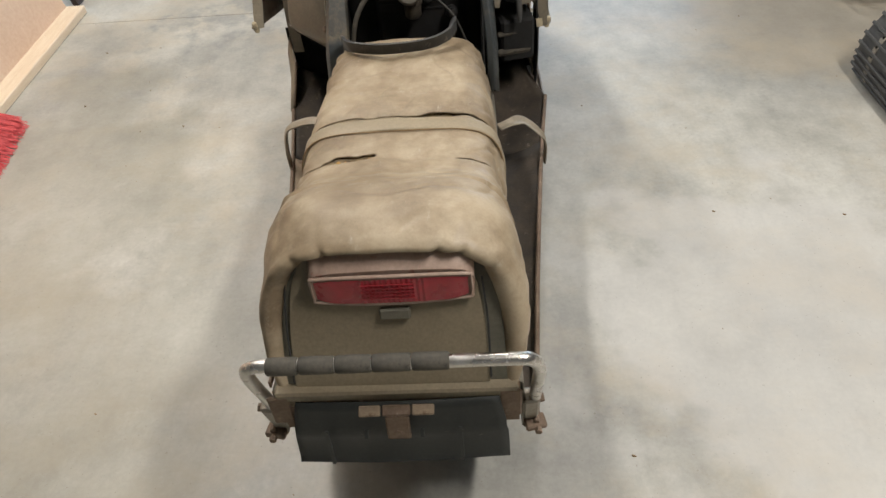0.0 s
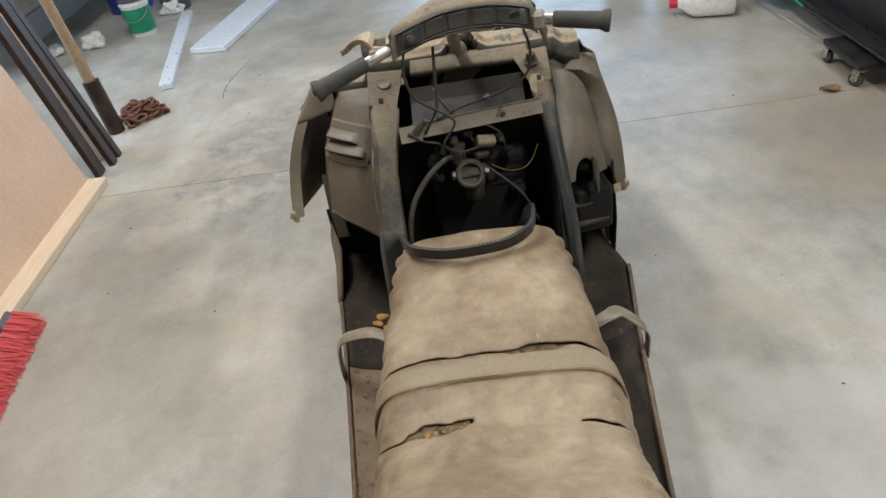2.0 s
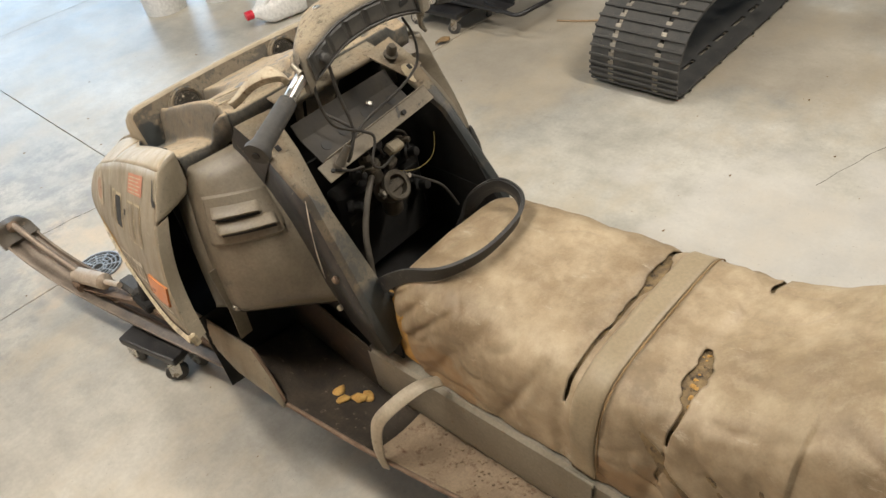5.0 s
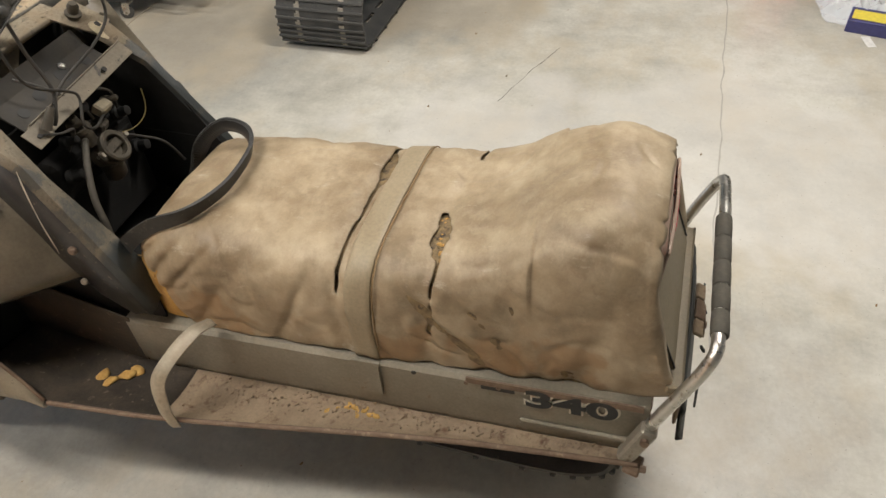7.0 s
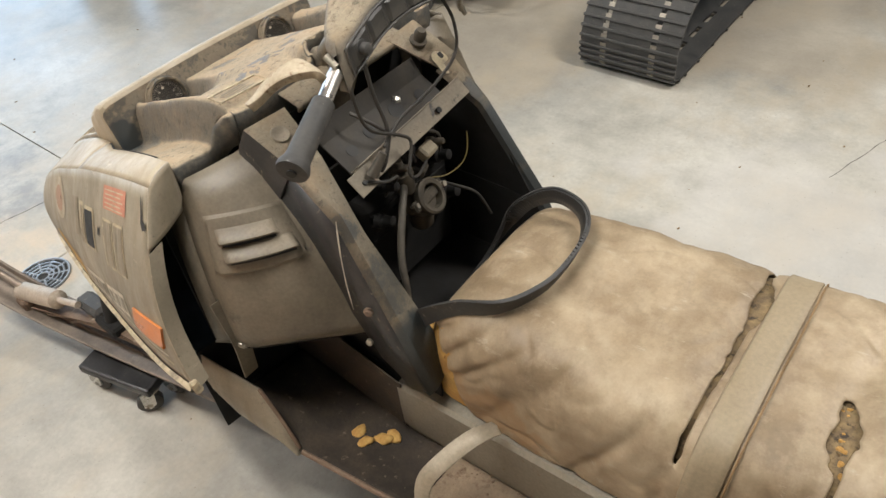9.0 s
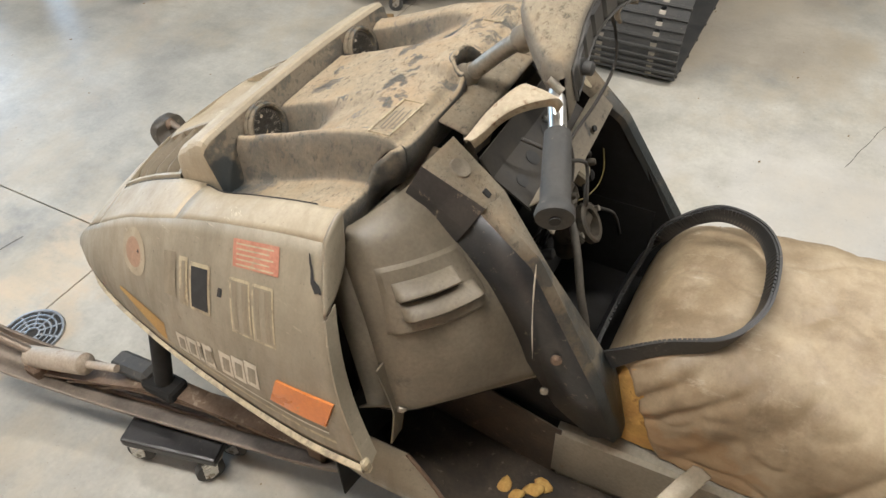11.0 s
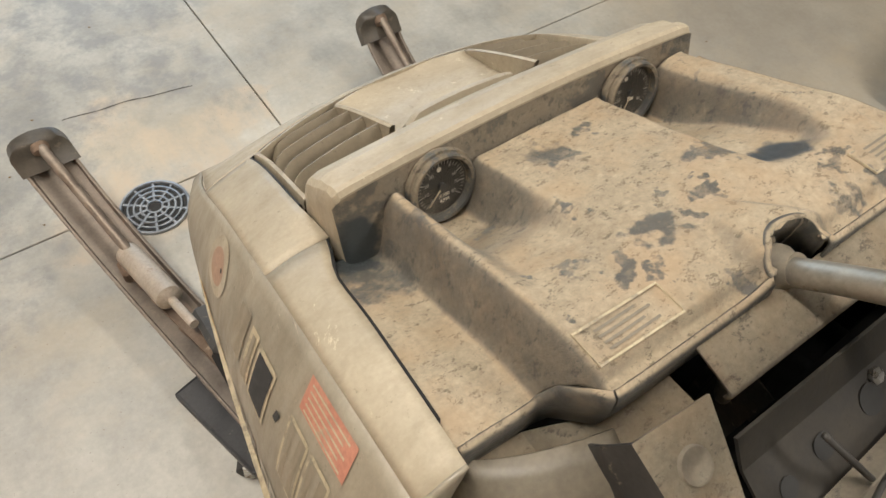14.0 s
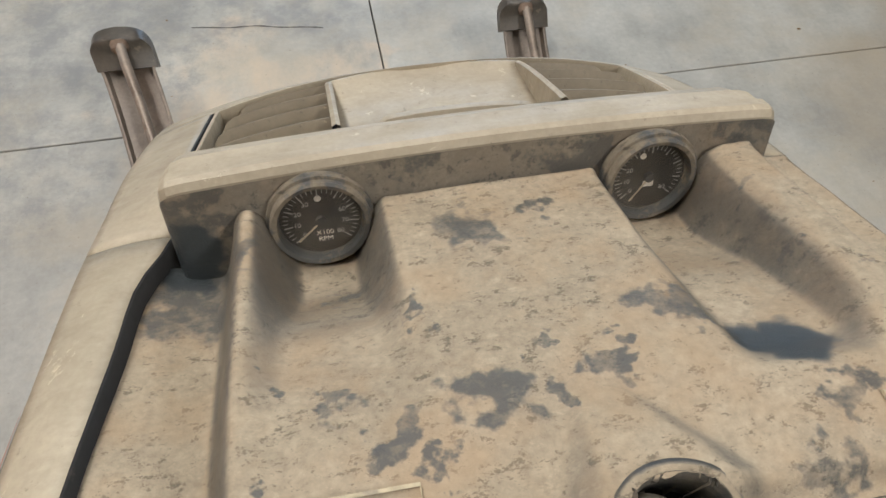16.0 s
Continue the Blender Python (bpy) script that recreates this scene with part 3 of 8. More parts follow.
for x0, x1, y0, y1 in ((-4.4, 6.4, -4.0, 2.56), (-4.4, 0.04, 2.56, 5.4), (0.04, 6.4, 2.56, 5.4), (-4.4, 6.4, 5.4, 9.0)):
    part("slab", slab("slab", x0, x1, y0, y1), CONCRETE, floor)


def crack(pts, w):
    """A hairline crack as a thin sunk strip with an uneven line."""
    p = smooth_path([V((*q, 0)) for q in pts], 14)
    rows = []
    for i, q in enumerate(p):
        n = noise.noise(V((q.x * 9, q.y * 9, 3))) * 0.012
        ww = w * (0.55 + 0.45 * noise.noise(V((i * 0.5, 1, 2))))
        d = (p[min(i + 1, len(p) - 1)] - p[max(i - 1, 0)]).normalized()
        s = V((-d.y, d.x, 0))
        rows.append([q + s * (n - ww) + V((0, 0, 0.0006)), q + s * (n + ww) + V((0, 0, 0.0006))])
    return bm_loft(rows, caps=False)


for pts in (((1.84, 0.48), (1.6, 0.57), (1.375, 0.64)), ((-0.45, 2.93), (-0.25, 2.905), (-0.1, 2.88)), ((-1.35, 4.15), (-1.42, 3.8), (-1.4, 3.55))):
    part("crack", crack(pts, 0.0018 if pts[0][0] > 1 else 0.0035), GAP, floor)
part("score_line", crack([(0.3 + 0.5 * k, -0.195 + 0.01 * (k % 2)) for k in range(9)], 0.0045), plain("old_joint", (0.39, 0.372, 0.332), 0.8), floor)

tagged(part("ground", bm_box((0, 38, -0.12), (120, 58, 0.1)), CONCRETE), "pale paved yard outside the open garage door", "ground", "", "structure")
# Unseen wall; its opening is added for the left fill light.
bm = bm_box((-4.5, -1.15, 1.6), (0.2, 6.1, 3.4))
bm_box((-4.5, 6.45, 1.6), (0.2, 5.5, 3.4), bm=bm)
bm_box((-4.5, 2.9, 0.3), (0.2, 1.6 + 0.0, 0.8), bm=bm)
bm_box((-4.5, 2.9, 2.85), (0.2, 1.6, 0.9), bm=bm)
tagged(part("wall_left", bm, WALL), "unseen grey garage wall, opened for the left fill light", "wall", "", "structure")
tagged(part("wall_back", bm_box((1.0, -4.1, 1.6), (10.8, 0.2, 3.4)), WALL), "plain grey garage wall", "wall", "", "structure")
tagged(part("wall_right", bm_box((6.5, 2.5, 1.6), (0.2, 13.4, 3.4)), WALL), "plain grey garage wall", "wall", "", "structure")
bm = bm_box((-2.55, 9.1, 1.6), (3.9, 0.2, 3.4))
bm_box((5.5, 9.1, 1.6), (1.8, 0.2, 3.4), bm=bm)
bm_box((2.0, 9.1, 3.05), (5.2, 0.2, 0.5), bm=bm)
tagged(part("wall_front", bm, WALL), "grey garage wall with a wide open door", "wall", "", "structure")
tagged(part("ceiling", bm_box((1.0, 2.5, 3.35), (11.2, 13.6, 0.1)), WALL), "plain grey garage ceiling", "ceiling", "", "structure")


# ---- along the left wall ----
def rounded_board(a, b, w, h, mat, name, label, category, group="", bevel=0.004, up=(0, 0, 1)):
    return tagged(part(name, bar(a, b, w, h, None, up, bevel), mat), label, category, group)


rounded_board((-1.823, 0.2, 0.0205), (-1.823, 2.69, 0.0205), 0.095, 0.04, PINE, "timber_stud", "pale pine stud with knots lying on the floor", "timber")
ply = part("plywood_sheet", bar((-2.08, 0.28, 1.12), (-2.08, 2.68, 1.12), 0.018, 2.24, None, (-0.19, 0, 1), 0.001), PLY)
tagged(ply, "pinkish plywood sheet leaning on the wall behind a stud", "plywood sheet")


def ply_mark(y, z, w, h, mat, name):
    c = V((-1.877 - 0.19 * z + 0.006, y, z))
    part(name, bar(c - V((0, w / 2, 0)), c + V((0, w / 2, 0)), 0.002, h, None, (-0.19, 0, 1)), mat, ply)


STAMP = plain("stamp_ink", (0.44, 0.33, 0.27), 0.7)
SPRAY = plain("orange_spray", (0.72, 0.2, 0.05), 0.6)
for y, z in ((2.25, 0.38), (2.02, 0.22), (2.42, 0.62)):
    for k in range(4):
        ply_mark(y + 0.012 * k, z + 0.022 * k, 0.07 - 0.012 * (k % 2), 0.008, STAMP, "printed_mark")
ply_mark(1.72, 0.36, 0.05, 0.09, SPRAY, "spray_mark")
ply_mark(1.3, 0.02 + 1.1, 2.0, 0.003, STAMP, "chalk_line")

for x, y, lean, w, mt, nm, lb in ((-1.86, 2.80, -0.155, 0.075, BROWNIRON, "steel_angle", "dark brown painted steel length leaning beside plywood"),
                                  (-1.83, 2.90, -0.18, 0.055, BROWNIRON, "steel_angle", "dark brown painted steel length leaning beside plywood"),
                                  (-1.835, 2.985, -0.20, 0.045, BROWNIRON, "steel_angle", "dark brown painted steel length leaning beside plywood")):
    rounded_board((x, y, 0.002), (x + lean * 2.1, y, 2.1), 0.03, w, mt, nm, lb, "steel length", "steel lengths by the plywood", 0.003, (0, 1, 0))
rounded_board((-1.93, 3.02, 0.002), (-2.36, 3.02, 2.1), 0.018, 0.16, PLY, "plywood_strip", "pinkish plywood strip leaning behind dark steel lengths", "plywood strip", "", 0.002, (0, 1, 0))
pole = part("wooden_pole", bm_tube([(-1.97, 3.32, 0.02), (-2.03, 3.33, 0.8), (-2.12, 3.34, 1.5), (-2.2, 3.34, 2.2)], 0.03, 12), POLEWOOD, smooth=60)
tagged(pole, "pale peeled wooden pole standing in a pipe", "pole")
bm = bm_cyl((-1.955, 3.30, 0.0), (-1.985, 3.32, 0.30), 0.045, 0.045, 20)
tagged(part("iron_pipe", bm, BROWNIRON, smooth=40), "short dark rusty iron pipe standing on the floor", "pipe")

chain = thing("chain", (-1.92, 3.48, 0), "heap of heavy rusty brown chain links", "chain")
rng = random.Random(4)
for k in range(52):
    a, r = rng.uniform(0, 6.28), rng.uniform(0.0, 0.145)
    c = V((-1.862 + r * math.cos(a), 3.47 + 0.9 * r * math.sin(a), 0.014 + 0.085 * max(0, 1 - r / 0.15) * rng.random()))
    q = Euler((rng.uniform(-0.7, 0.7), rng.uniform(-0.7, 0.7), rng.uniform(0, 6.28))).to_matrix()
    ring = [c + q @ V((0.033 * math.cos(t), 0.022 * math.sin(t), 0)) for t in [i * math.pi / 4 for i in range(8)]]
    low = min(p.z for p in ring) - 0.0085
    ring = [p - V((0, 0, min(0, low))) for p in ring]
    part("link", bm_tube(ring, 0.0088, 6, 2, True), CHAINRUST, chain, smooth=180)


def broom():
    t = thing("push_broom", (-1.66, 1.33, 0), "push broom head with red bristles and grey block beside a stud", "broom")
    a, b = V((-1.745, 1.66, 0.055)), V((-1.668, 0.98, 0.055))
    part("block", bar(a, b, 0.045, 0.03, None, (0.6, 0, 1), 0.006), GREYPLASTIC, t)
    d = (b - a)
    for row in range(5):
        bm = bmesh.new()
        rr = random.Random(row)
        for k in range(86):
            s = a + d * ((k + 0.5) / 86) + V((0.012 + 0.004 * row, 0, 0.012 - 0.008 * row))
            e = s + V((0.085 + rr.uniform(-0.008, 0.008), rr.uniform(-0.006, 0.006), -0.03 - 0.003 * row + rr.uniform(-0.006, 0.006)))
            e.z = max(0.004, e.z)
            for j in range(2):
                o = V((0, rr.uniform(-0.003, 0.003), rr.uniform(-0.003, 0.003)))
                bm_tube([s + o, e + o * 2], 0.0016, 3, 0, bm=bm, radii=[0.0022, 0.0012])
        tagged(part("bristle", bm, BRISTLE, t, "red plastic bristles"), kind="stuff")
    m = a + d * 0.18 + V((-0.02, 0, 0.02))
    part("bracket", bm_box(m, (0.06, 0.05, 0.05), (0, 20, 5), 0.008), GREYPLASTIC, t)
    part("handle", bm_tube([m + V((-0.02, 0, 0.01)), m + V((-0.075, -0.20, 0.02))], 0.013, 12, 0), GREYPLASTIC, t, smooth=40)
    part("handle_collar", bm_cyl(m + V((-0.055, -0.125, 0.016)), m + V((-0.064, -0.16, 0.018)), 0.0165), REDPL, t, smooth=40)


broom()

rounded_board((-1.825, 3.83, 0.02), (-2.12, 5.40, 0.02), 0.085, 0.036, WHITEBOARD, "white_board", "narrow white painted board with nail holes on the floor", "board", "white boards")
nb = bpy.data.objects["white_board"]
for k in range(7):
    c = V((-1.825, 3.83, 0.0385)).lerp(V((-2.12, 5.40, 0.0385)), 0.05 + 0.15 * k) + V((0.02 * (-1) ** k, 0, 0))
    part("nail_hole", bm_cyl(c, c + V((0, 0, 0.0006)), 0.006, 0.006, 8), INK, nb)
rounded_board((-1.70, 4.40, 0.022), (-1.05, 7.6, 0.022), 0.27, 0.04, WHITEBOARD, "white_board", "wide white painted board lying on the floor", "board", "white boards")


def bucket(at, r, h, mat, label, lid=None, name="bucket"):
    t = thing(name, at, label, "bucket", "buckets along the walls")
    part("body", bm_turned(at, (0, 0, 1), [(0.0, r * 0.86), (0.006, r * 0.88), (h * 0.55, r * 0.95), (h - 0.03, r), (h - 0.03, r * 1.05), (h - 0.022, r * 1.06), (h - 0.012, r * 1.0), (h, r * 1.0), (h, r * 0.96), (h - 0.02, r * 0.94)], 28), mat, t, smooth=40)
    c = V(at) + V((0, 0, h - 0.05))
    part("handle", bm_tube([c + V((r * 1.02, 0, 0)), c + V((r * 0.75, -r * 0.8, -0.06)), c + V((0, -r * 1.12, -0.09)), c + V((-r * 0.75, -r * 0.8, -0.06)), c + V((-r * 1.02, 0, 0))], 0.004, 6), DULLALLOY, t, smooth=60)
    if lid:
        part("lid", bm_turned(c + V((0, 0, 0.048)), (0, 0, 1), [(0, r * 1.03), (0.012, r * 1.03), (0.016, r * 0.96), (0.01, r * 0.9)], 28), lid, t, smooth=40)
    return t


bk = bucket((-2.38, 5.10, 0.0), 0.105, 0.26, WHITEPL, "white pail with a green paper wrap and lid", GREYPLASTIC)
part("wrap", bm_turned((-2.38, 5.10, 0), (0, 0, 1), [(0.03, 0.0962), (0.21, 0.1062)], 28), GREENPL, bk, "green printed wrap", smooth=40)
bucket((-2.28, 5.66, 0.0), 0.13, 0.30, GREYPLASTIC, "black bucket with wire bail standing on the floor")
bucket((-2.75, 5.9, 0.0), 0.20, 0.60, BLUEPL, "blue plastic drum standing behind pails")
bucket((1.50, 4.42, 0.0), 0.15, 0.38, WHITEPL, "white plastic pail standing on the floor")
bucket((1.18, 4.62, 0.0), 0.15, 0.38, WHITEPL, "white plastic pail standing on the floor")
bucket((1.86, 4.30, 0.0), 0.15, 0.38, WHITEPL, "white plastic pail standing on the floor")

# crumpled rag beside the pails, and a grey bench against the wall
for c, s, sd in (((-2.72, 4.95, 0.0), 0.085, 3), ((-2.28, 5.55, 0.0), 0.08, 5), ((-3.0, 4.9, 0.0), 0.06, 9)):
    bm = bmesh.new()
    bmesh.ops.create_icosphere(bm, subdivisions=4, radius=s)
    for v in bm.verts:
        k = 1 + 0.5 * noise.noise(v.co * 16 + V((sd, 0, 0))) + 0.25 * noise.noise(v.co * 40)
        v.co *= k
        v.co.z = max(-0.5 * s, v.co.z * 0.7)
    lo = min(v.co.z for v in bm.verts)
    bmesh.ops.translate(bm, verts=bm.verts, vec=V(c) - V((0, 0, lo)))
    tagged(part("rag", bm, WHITEPL, smooth=60), "crumpled whitish rag lying on the floor", "rag", "rags by the pails")


def bench():
    t = thing("work_bench", (-3.3, 5.4, 0), "low grey bench with dark frame against the wall", "bench")
    part("top", bm_box((-3.25, 5.5, 0.42), (0.75, 2.2, 0.05), (0, 0, 0), 0.006), TRIMGREY, t)
    part("apron", bm_box((-2.90, 5.5, 0.30), (0.03, 2.1, 0.18), (0, 0, 0), 0.004), GREYPLASTIC, t)
    for x in (-3.55, -2.95):
        for y in (4.5, 6.5):
            part("leg", bm_box((x, y, 0.2), (0.07, 0.07, 0.4), (0, 0, 0), 0.004), BLACKPAINT, t)


bench()
st = thing("folding_stand", (-2.05, 5.95, 0), "black folding metal stand near the front door", "stand")
for dx in (0.0, 0.14):
    part("leg", bar((-2.03 + dx * 0.5, 5.95 + dx * 0.2, 0.0), (-2.3 + dx * 0.6, 6.15 + dx * 0.3, 0.75), 0.03, 0.02, None, (0, 0, 1), 0.003), BLACKPAINT, st)
part("brace", bar((-2.04, 5.95, 0.03), (-1.95, 5.98, 0.03), 0.03, 0.05, None, (0, 0, 1), 0.003), BLACKPAINT, st)
part("brace", bar((-2.25, 6.12, 0.65), (-2.16, 6.15, 0.65), 0.03, 0.03, None, (0, 0, 1), 0.003), BLACKPAINT, st)

# ---- the right side ----
jug = thing("plastic_jug", (1.42, 3.72, 0), "white plastic jug with red cap lying on its side", "jug")
rows = []
for s, w, h in ((0.0, 0.02, 0.02), (0.03, 0.035, 0.035), (0.06, 0.075, 0.055), (0.10, 0.095, 0.07), (0.27, 0.095, 0.07), (0.30, 0.088, 0.064), (0.305, 0.07, 0.05)):
    rows.append([V((1.285 + s, 3.77 - s * 0.25, 0.073)) + V((0.24, 0.97, 0)) * (w * math.copysign(abs(math.cos(a)) ** 0.6, math.cos(a))) + V((0, 0, 1)) * (h * math.copysign(abs(math.sin(a)) ** 0.6, math.sin(a))) for a in [k * math.pi / 12 for k in range(24)]])
part("body", bm_loft(rows, True), WHITEPL, jug, smooth=50)
part("cap", bm_cyl((1.245, 3.78, 0.073), (1.29, 3.769, 0.073), 0.026, 0.026, 20, None, 0.003), REDPL, jug, smooth=40)
part("handle", bm_tube([(1.34, 3.70, 0.12), (1.40, 3.685, 0.165), (1.47, 3.67, 0.165), (1.52, 3.66, 0.135)], 0.014, 10), WHITEPL, jug, smooth=60)
part("label", bm_box((1.41, 3.739, 0.1445), (0.06, 0.10, 0.002), (0, 0, -14)), TEAL, jug, "teal paper label")


def track_loop(t, pts, w0, w1, along="x", lugs=0.010, step=3, thick=0.010):
    """A rubber track: an endless belt with windows, cross lugs and metal clips. pts: the loop as seen from its side."""
    p = smooth_path([V((a, 0, z)) for a, z in pts], 10, True)
    n = len(p)
    nrm = []
    for i in range(n):
        d = (p[(i + 1) % n] - p[i - 1]).normalized()
        nrm.append(V((-d.z, 0, d.x)))
    mid = sum(p, V((0, 0, 0))) / n
    if sum((q - mid).dot(k) for q, k in zip(p, nrm)) < 0:
        nrm = [-k for k in nrm]
    w = w1 - w0

    def at(i, a, h):
        q = p[i % n] + nrm[i % n] * h
        return V((q.x, w0 + w * a, q.z)) if along == "x" else V((w0 + w * a, q.x, q.z))

    def out(i):
        k = nrm[i % n]
        return k if along == "x" else V((0, k.x, k.z))

    for a, b in ((0, 0.22), (0.27, 0.73), (0.78, 1.0)):
        part("belt", bm_loft([[at(i, a, 0), at(i, b, 0), at(i, b, thick), at(i, a, thick)] for i in range(n)], True, False, None, True), RUBBER, t, smooth=40)
    for a in (0.22, 0.73):
        for i in range(0, n, step):
            part("drive_web", bm_loft([[at(q, a, 0), at(q, a + 0.05, 0), at(q, a + 0.05, thick * 0.9), at(q, a, thick * 0.9)] for q in (i, i + 1)], True), RUBBER, t)
        for i in range(1, n, step):
            part("clip", bar(at(i, a - 0.004, thick + 0.001), at(i, a + 0.054, thick + 0.001), 0.016, 0.004, None, out(i)), DULLALLOY, t)
    for i in range(0, n, step):
        part("lug", bar(at(i, -0.008, thick + lugs / 2), at(i, 1.008, thick + lugs / 2), 0.012, lugs, None, out(i), 0.002), RUBBER, t)


lt = thing("loose_track", (2.2, 1.48, 0), "loose black rubber track standing on the floor as a flattened loop", "rubber track")
track_loop(lt, [(1.68, 0.027), (1.628, 0.09), (1.645, 0.20), (1.74, 0.30), (1.95, 0.335), (2.3, 0.31), (2.62, 0.25), (2.75, 0.16), (2.72, 0.06), (2.62, 0.027), (2.1, 0.027)], 1.285, 1.690)


def caster(at, rz, name="caster", parent=None):
    """A swivel caster: its wheel touches the floor below at."""
    c = part(name, bm_cyl(V(at) + V((0, 0, 0.078)), V(at) + V((0, 0, 0.086)), 0.026, 0.026, 16), DULLALLOY, parent, smooth=40)
    q = Matrix.Rotation(radians(rz), 3, "Z")
    ax = q @ V((1, 0, 0))
    off = V(at) + q @ V((0, 0.016, 0))
    for s in (-1, 1):
        a = off + ax * (0.0165 * s)
        part("fork", bm_loft([[a + ax * (0.0015 * e) + q @ V((0, y, z)) for y, z in ((-0.022, 0.079), (-0.014, 0.03), (0.004, 0.02), (0.016, 0.03), (0.012, 0.079))] for e in (-1, 1)], True), CHROME, c)
    part("wheel", bm_turned(off + V((0, 0, 0.0325)) - ax * 0.0115, ax, [(0.0, 0.018), (0.0, 0.028), (0.003, 0.0325), (0.020, 0.0325), (0.023, 0.028), (0.023, 0.018)], 24), RUBBER, c, smooth=40)
    part("axle", bm_cyl(off + V((0, 0, 0.0325)) - ax * 0.019, off + V((0, 0, 0.0325)) + ax * 0.019, 0.006, 0.006, 8), DULLALLOY, c)
    return c


def dolly(at, lx, ly, label, rz=0.0, wheels=(40, 200, 130, 310)):
    t = thing("caster_dolly", at, label, "dolly", "caster dollies")
    part("platform", bm_box(V(at) + V((0, 0, 0.100)), (lx, ly, 0.028), (0, 0, rz), 0.007, None, 2), BLACKPAINT, t)
    q = Matrix.Rotation(radians(rz), 3, "Z")
    for (sx, sy), w in zip(((-1, -1), (1, -1), (-1, 1), (1, 1)), wheels):
        caster(V(at) + q @ V((sx * (lx / 2 - 0.03), sy * (ly / 2 - 0.03), 0)), w, "caster", t)
    return t


dolly((1.86, 2.72, 0.0), 0.30, 0.34, "black caster dolly under a dark snowmobile", 0, (30, 150, 10, 200))


def second_machine():
    t = thing("dark_snowmobile", (2.05, 3.2, 0.11), "partly stripped black snowmobile standing on a caster dolly", "snowmobile")
    z = 0.135
    bm = bm_loft([[V((x, y, zz)) for x, zz in ((1.80, z + 0.02), (1.80, z), (1.90, z), (1.905, z + 0.17), (2.26, z + 0.17), (2.265, z), (2.37, z), (2.37, z + 0.02))] for y in (2.32, 2.7, 3.2, 3.75)], False, False)
    part("tunnel", bm, BLACKPAINT, t, solid=0.004)
    part("bumper", bm_tube([(1.83, 2.45, z + 0.02), (1.80, 2.25, z + 0.0), (1.87, 2.18, z + 0.02), (2.08, 2.15, z + 0.03), (2.17, 2.18, z + 0.06), (2.12, 2.19, z + 0.17), (2.0, 2.22, z + 0.17), (1.93, 2.4, z + 0.11)], 0.011, 10), BLACKPAINT, t, smooth=60)
    part("shock", bm_cyl((1.98, 2.5, z + 0.19), (1.93, 2.85, z + 0.32), 0.024, 0.028, 16), BLACKPAINT, t, smooth=40)
    part("strut", bm_tube([(1.97, 2.42, z + 0.18), (1.90, 2.75, z + 0.22), (1.88, 3.1, z + 0.3), (1.93, 3.35, z + 0.33)], 0.017, 10), BLACKPAINT, t, smooth=60)
    # Unseen hood, raised to cast shade on the floor behind it.
    rows = []
    for y, w, h in ((3.35, 0.10, 0.2), (3.5, 0.26, 0.5), (3.8, 0.38, 0.72), (4.15, 0.40, 0.66), (4.5, 0.32, 0.34), (4.7, 0.2, 0.18)):
        rows.append([V((2.1 + w * math.cos(a), y, z + h * max(0, math.sin(a)))) for a in [math.pi * k / 14 for k in range(15)]])
    part("hood", bm_loft(rows, False, False), BLACKPAINT, t, smooth=50, solid=0.004)
    part("running_board_rim", bm_tube([(1.80, 2.32, z), (1.79, 3.0, z), (1.74, 3.6, z + 0.02), (1.72, 3.8, z + 0.08)], 0.008, 8), BLACKPAINT, t, smooth=60)
    part("hose", bm_tube([(1.74, 3.2, z + 0.03), (1.66, 3.35, z + 0.12), (1.68, 3.6, z + 0.2), (1.85, 3.7, z + 0.24)], 0.007, 8), GREENPL, t, smooth=60)
    for s in (-1, 1):
        part("ski", bm_loft([[V((2.1 + s * 0.33 + dx, y, zz)) for dx, zz in ((-0.06, 0.12), (0.06, 0.12), (0.06, 0.13), (-0.06, 0.13))] for y in (3.6, 4.2, 4.7)], True), BLACKPAINT, t)


second_machine()
dolly((2.1, 4.0, 0.0), 0.9, 0.3, "black caster dolly under a dark snowmobile", 0, (30, 150, 10, 200))

stick = part("twig", bm_tube([(2.07, 2.19, 0.006), (2.12, 2.06, 0.007), (2.2, 1.95, 0.006), (2.34, 1.86, 0.006)], 0.005, 6), POLEWOOD, smooth=60)
tagged(stick, "thin pale twig lying on the floor", "twig")


def leaf(at, s, rz, label, mat):
    rows = []
    for k in range(9):
        u = k / 8
        w = s * 0.32 * math.sin(math.pi * u) ** 0.8
        y = s * (u - 0.5)
        rows.append([V((x * w, y, 0.006 + 0.010 * abs(x) + 0.008 * math.sin(3 * u + x))) for x in (-1, -0.5, 0, 0.5, 1)])
    bm = bm_loft(rows, caps=False)
    bmesh.ops.transform(bm, matrix=pose(*at, 0, 0, rz), verts=bm.verts)
    return tagged(part("dry_leaf", bm, mat, smooth=60, solid=0.0012), label, "leaf", "leaves on the floor")


leaf((1.615, 2.575, 0.0), 0.085, 70, "curled dry brown leaf on concrete floor", LEAFM)


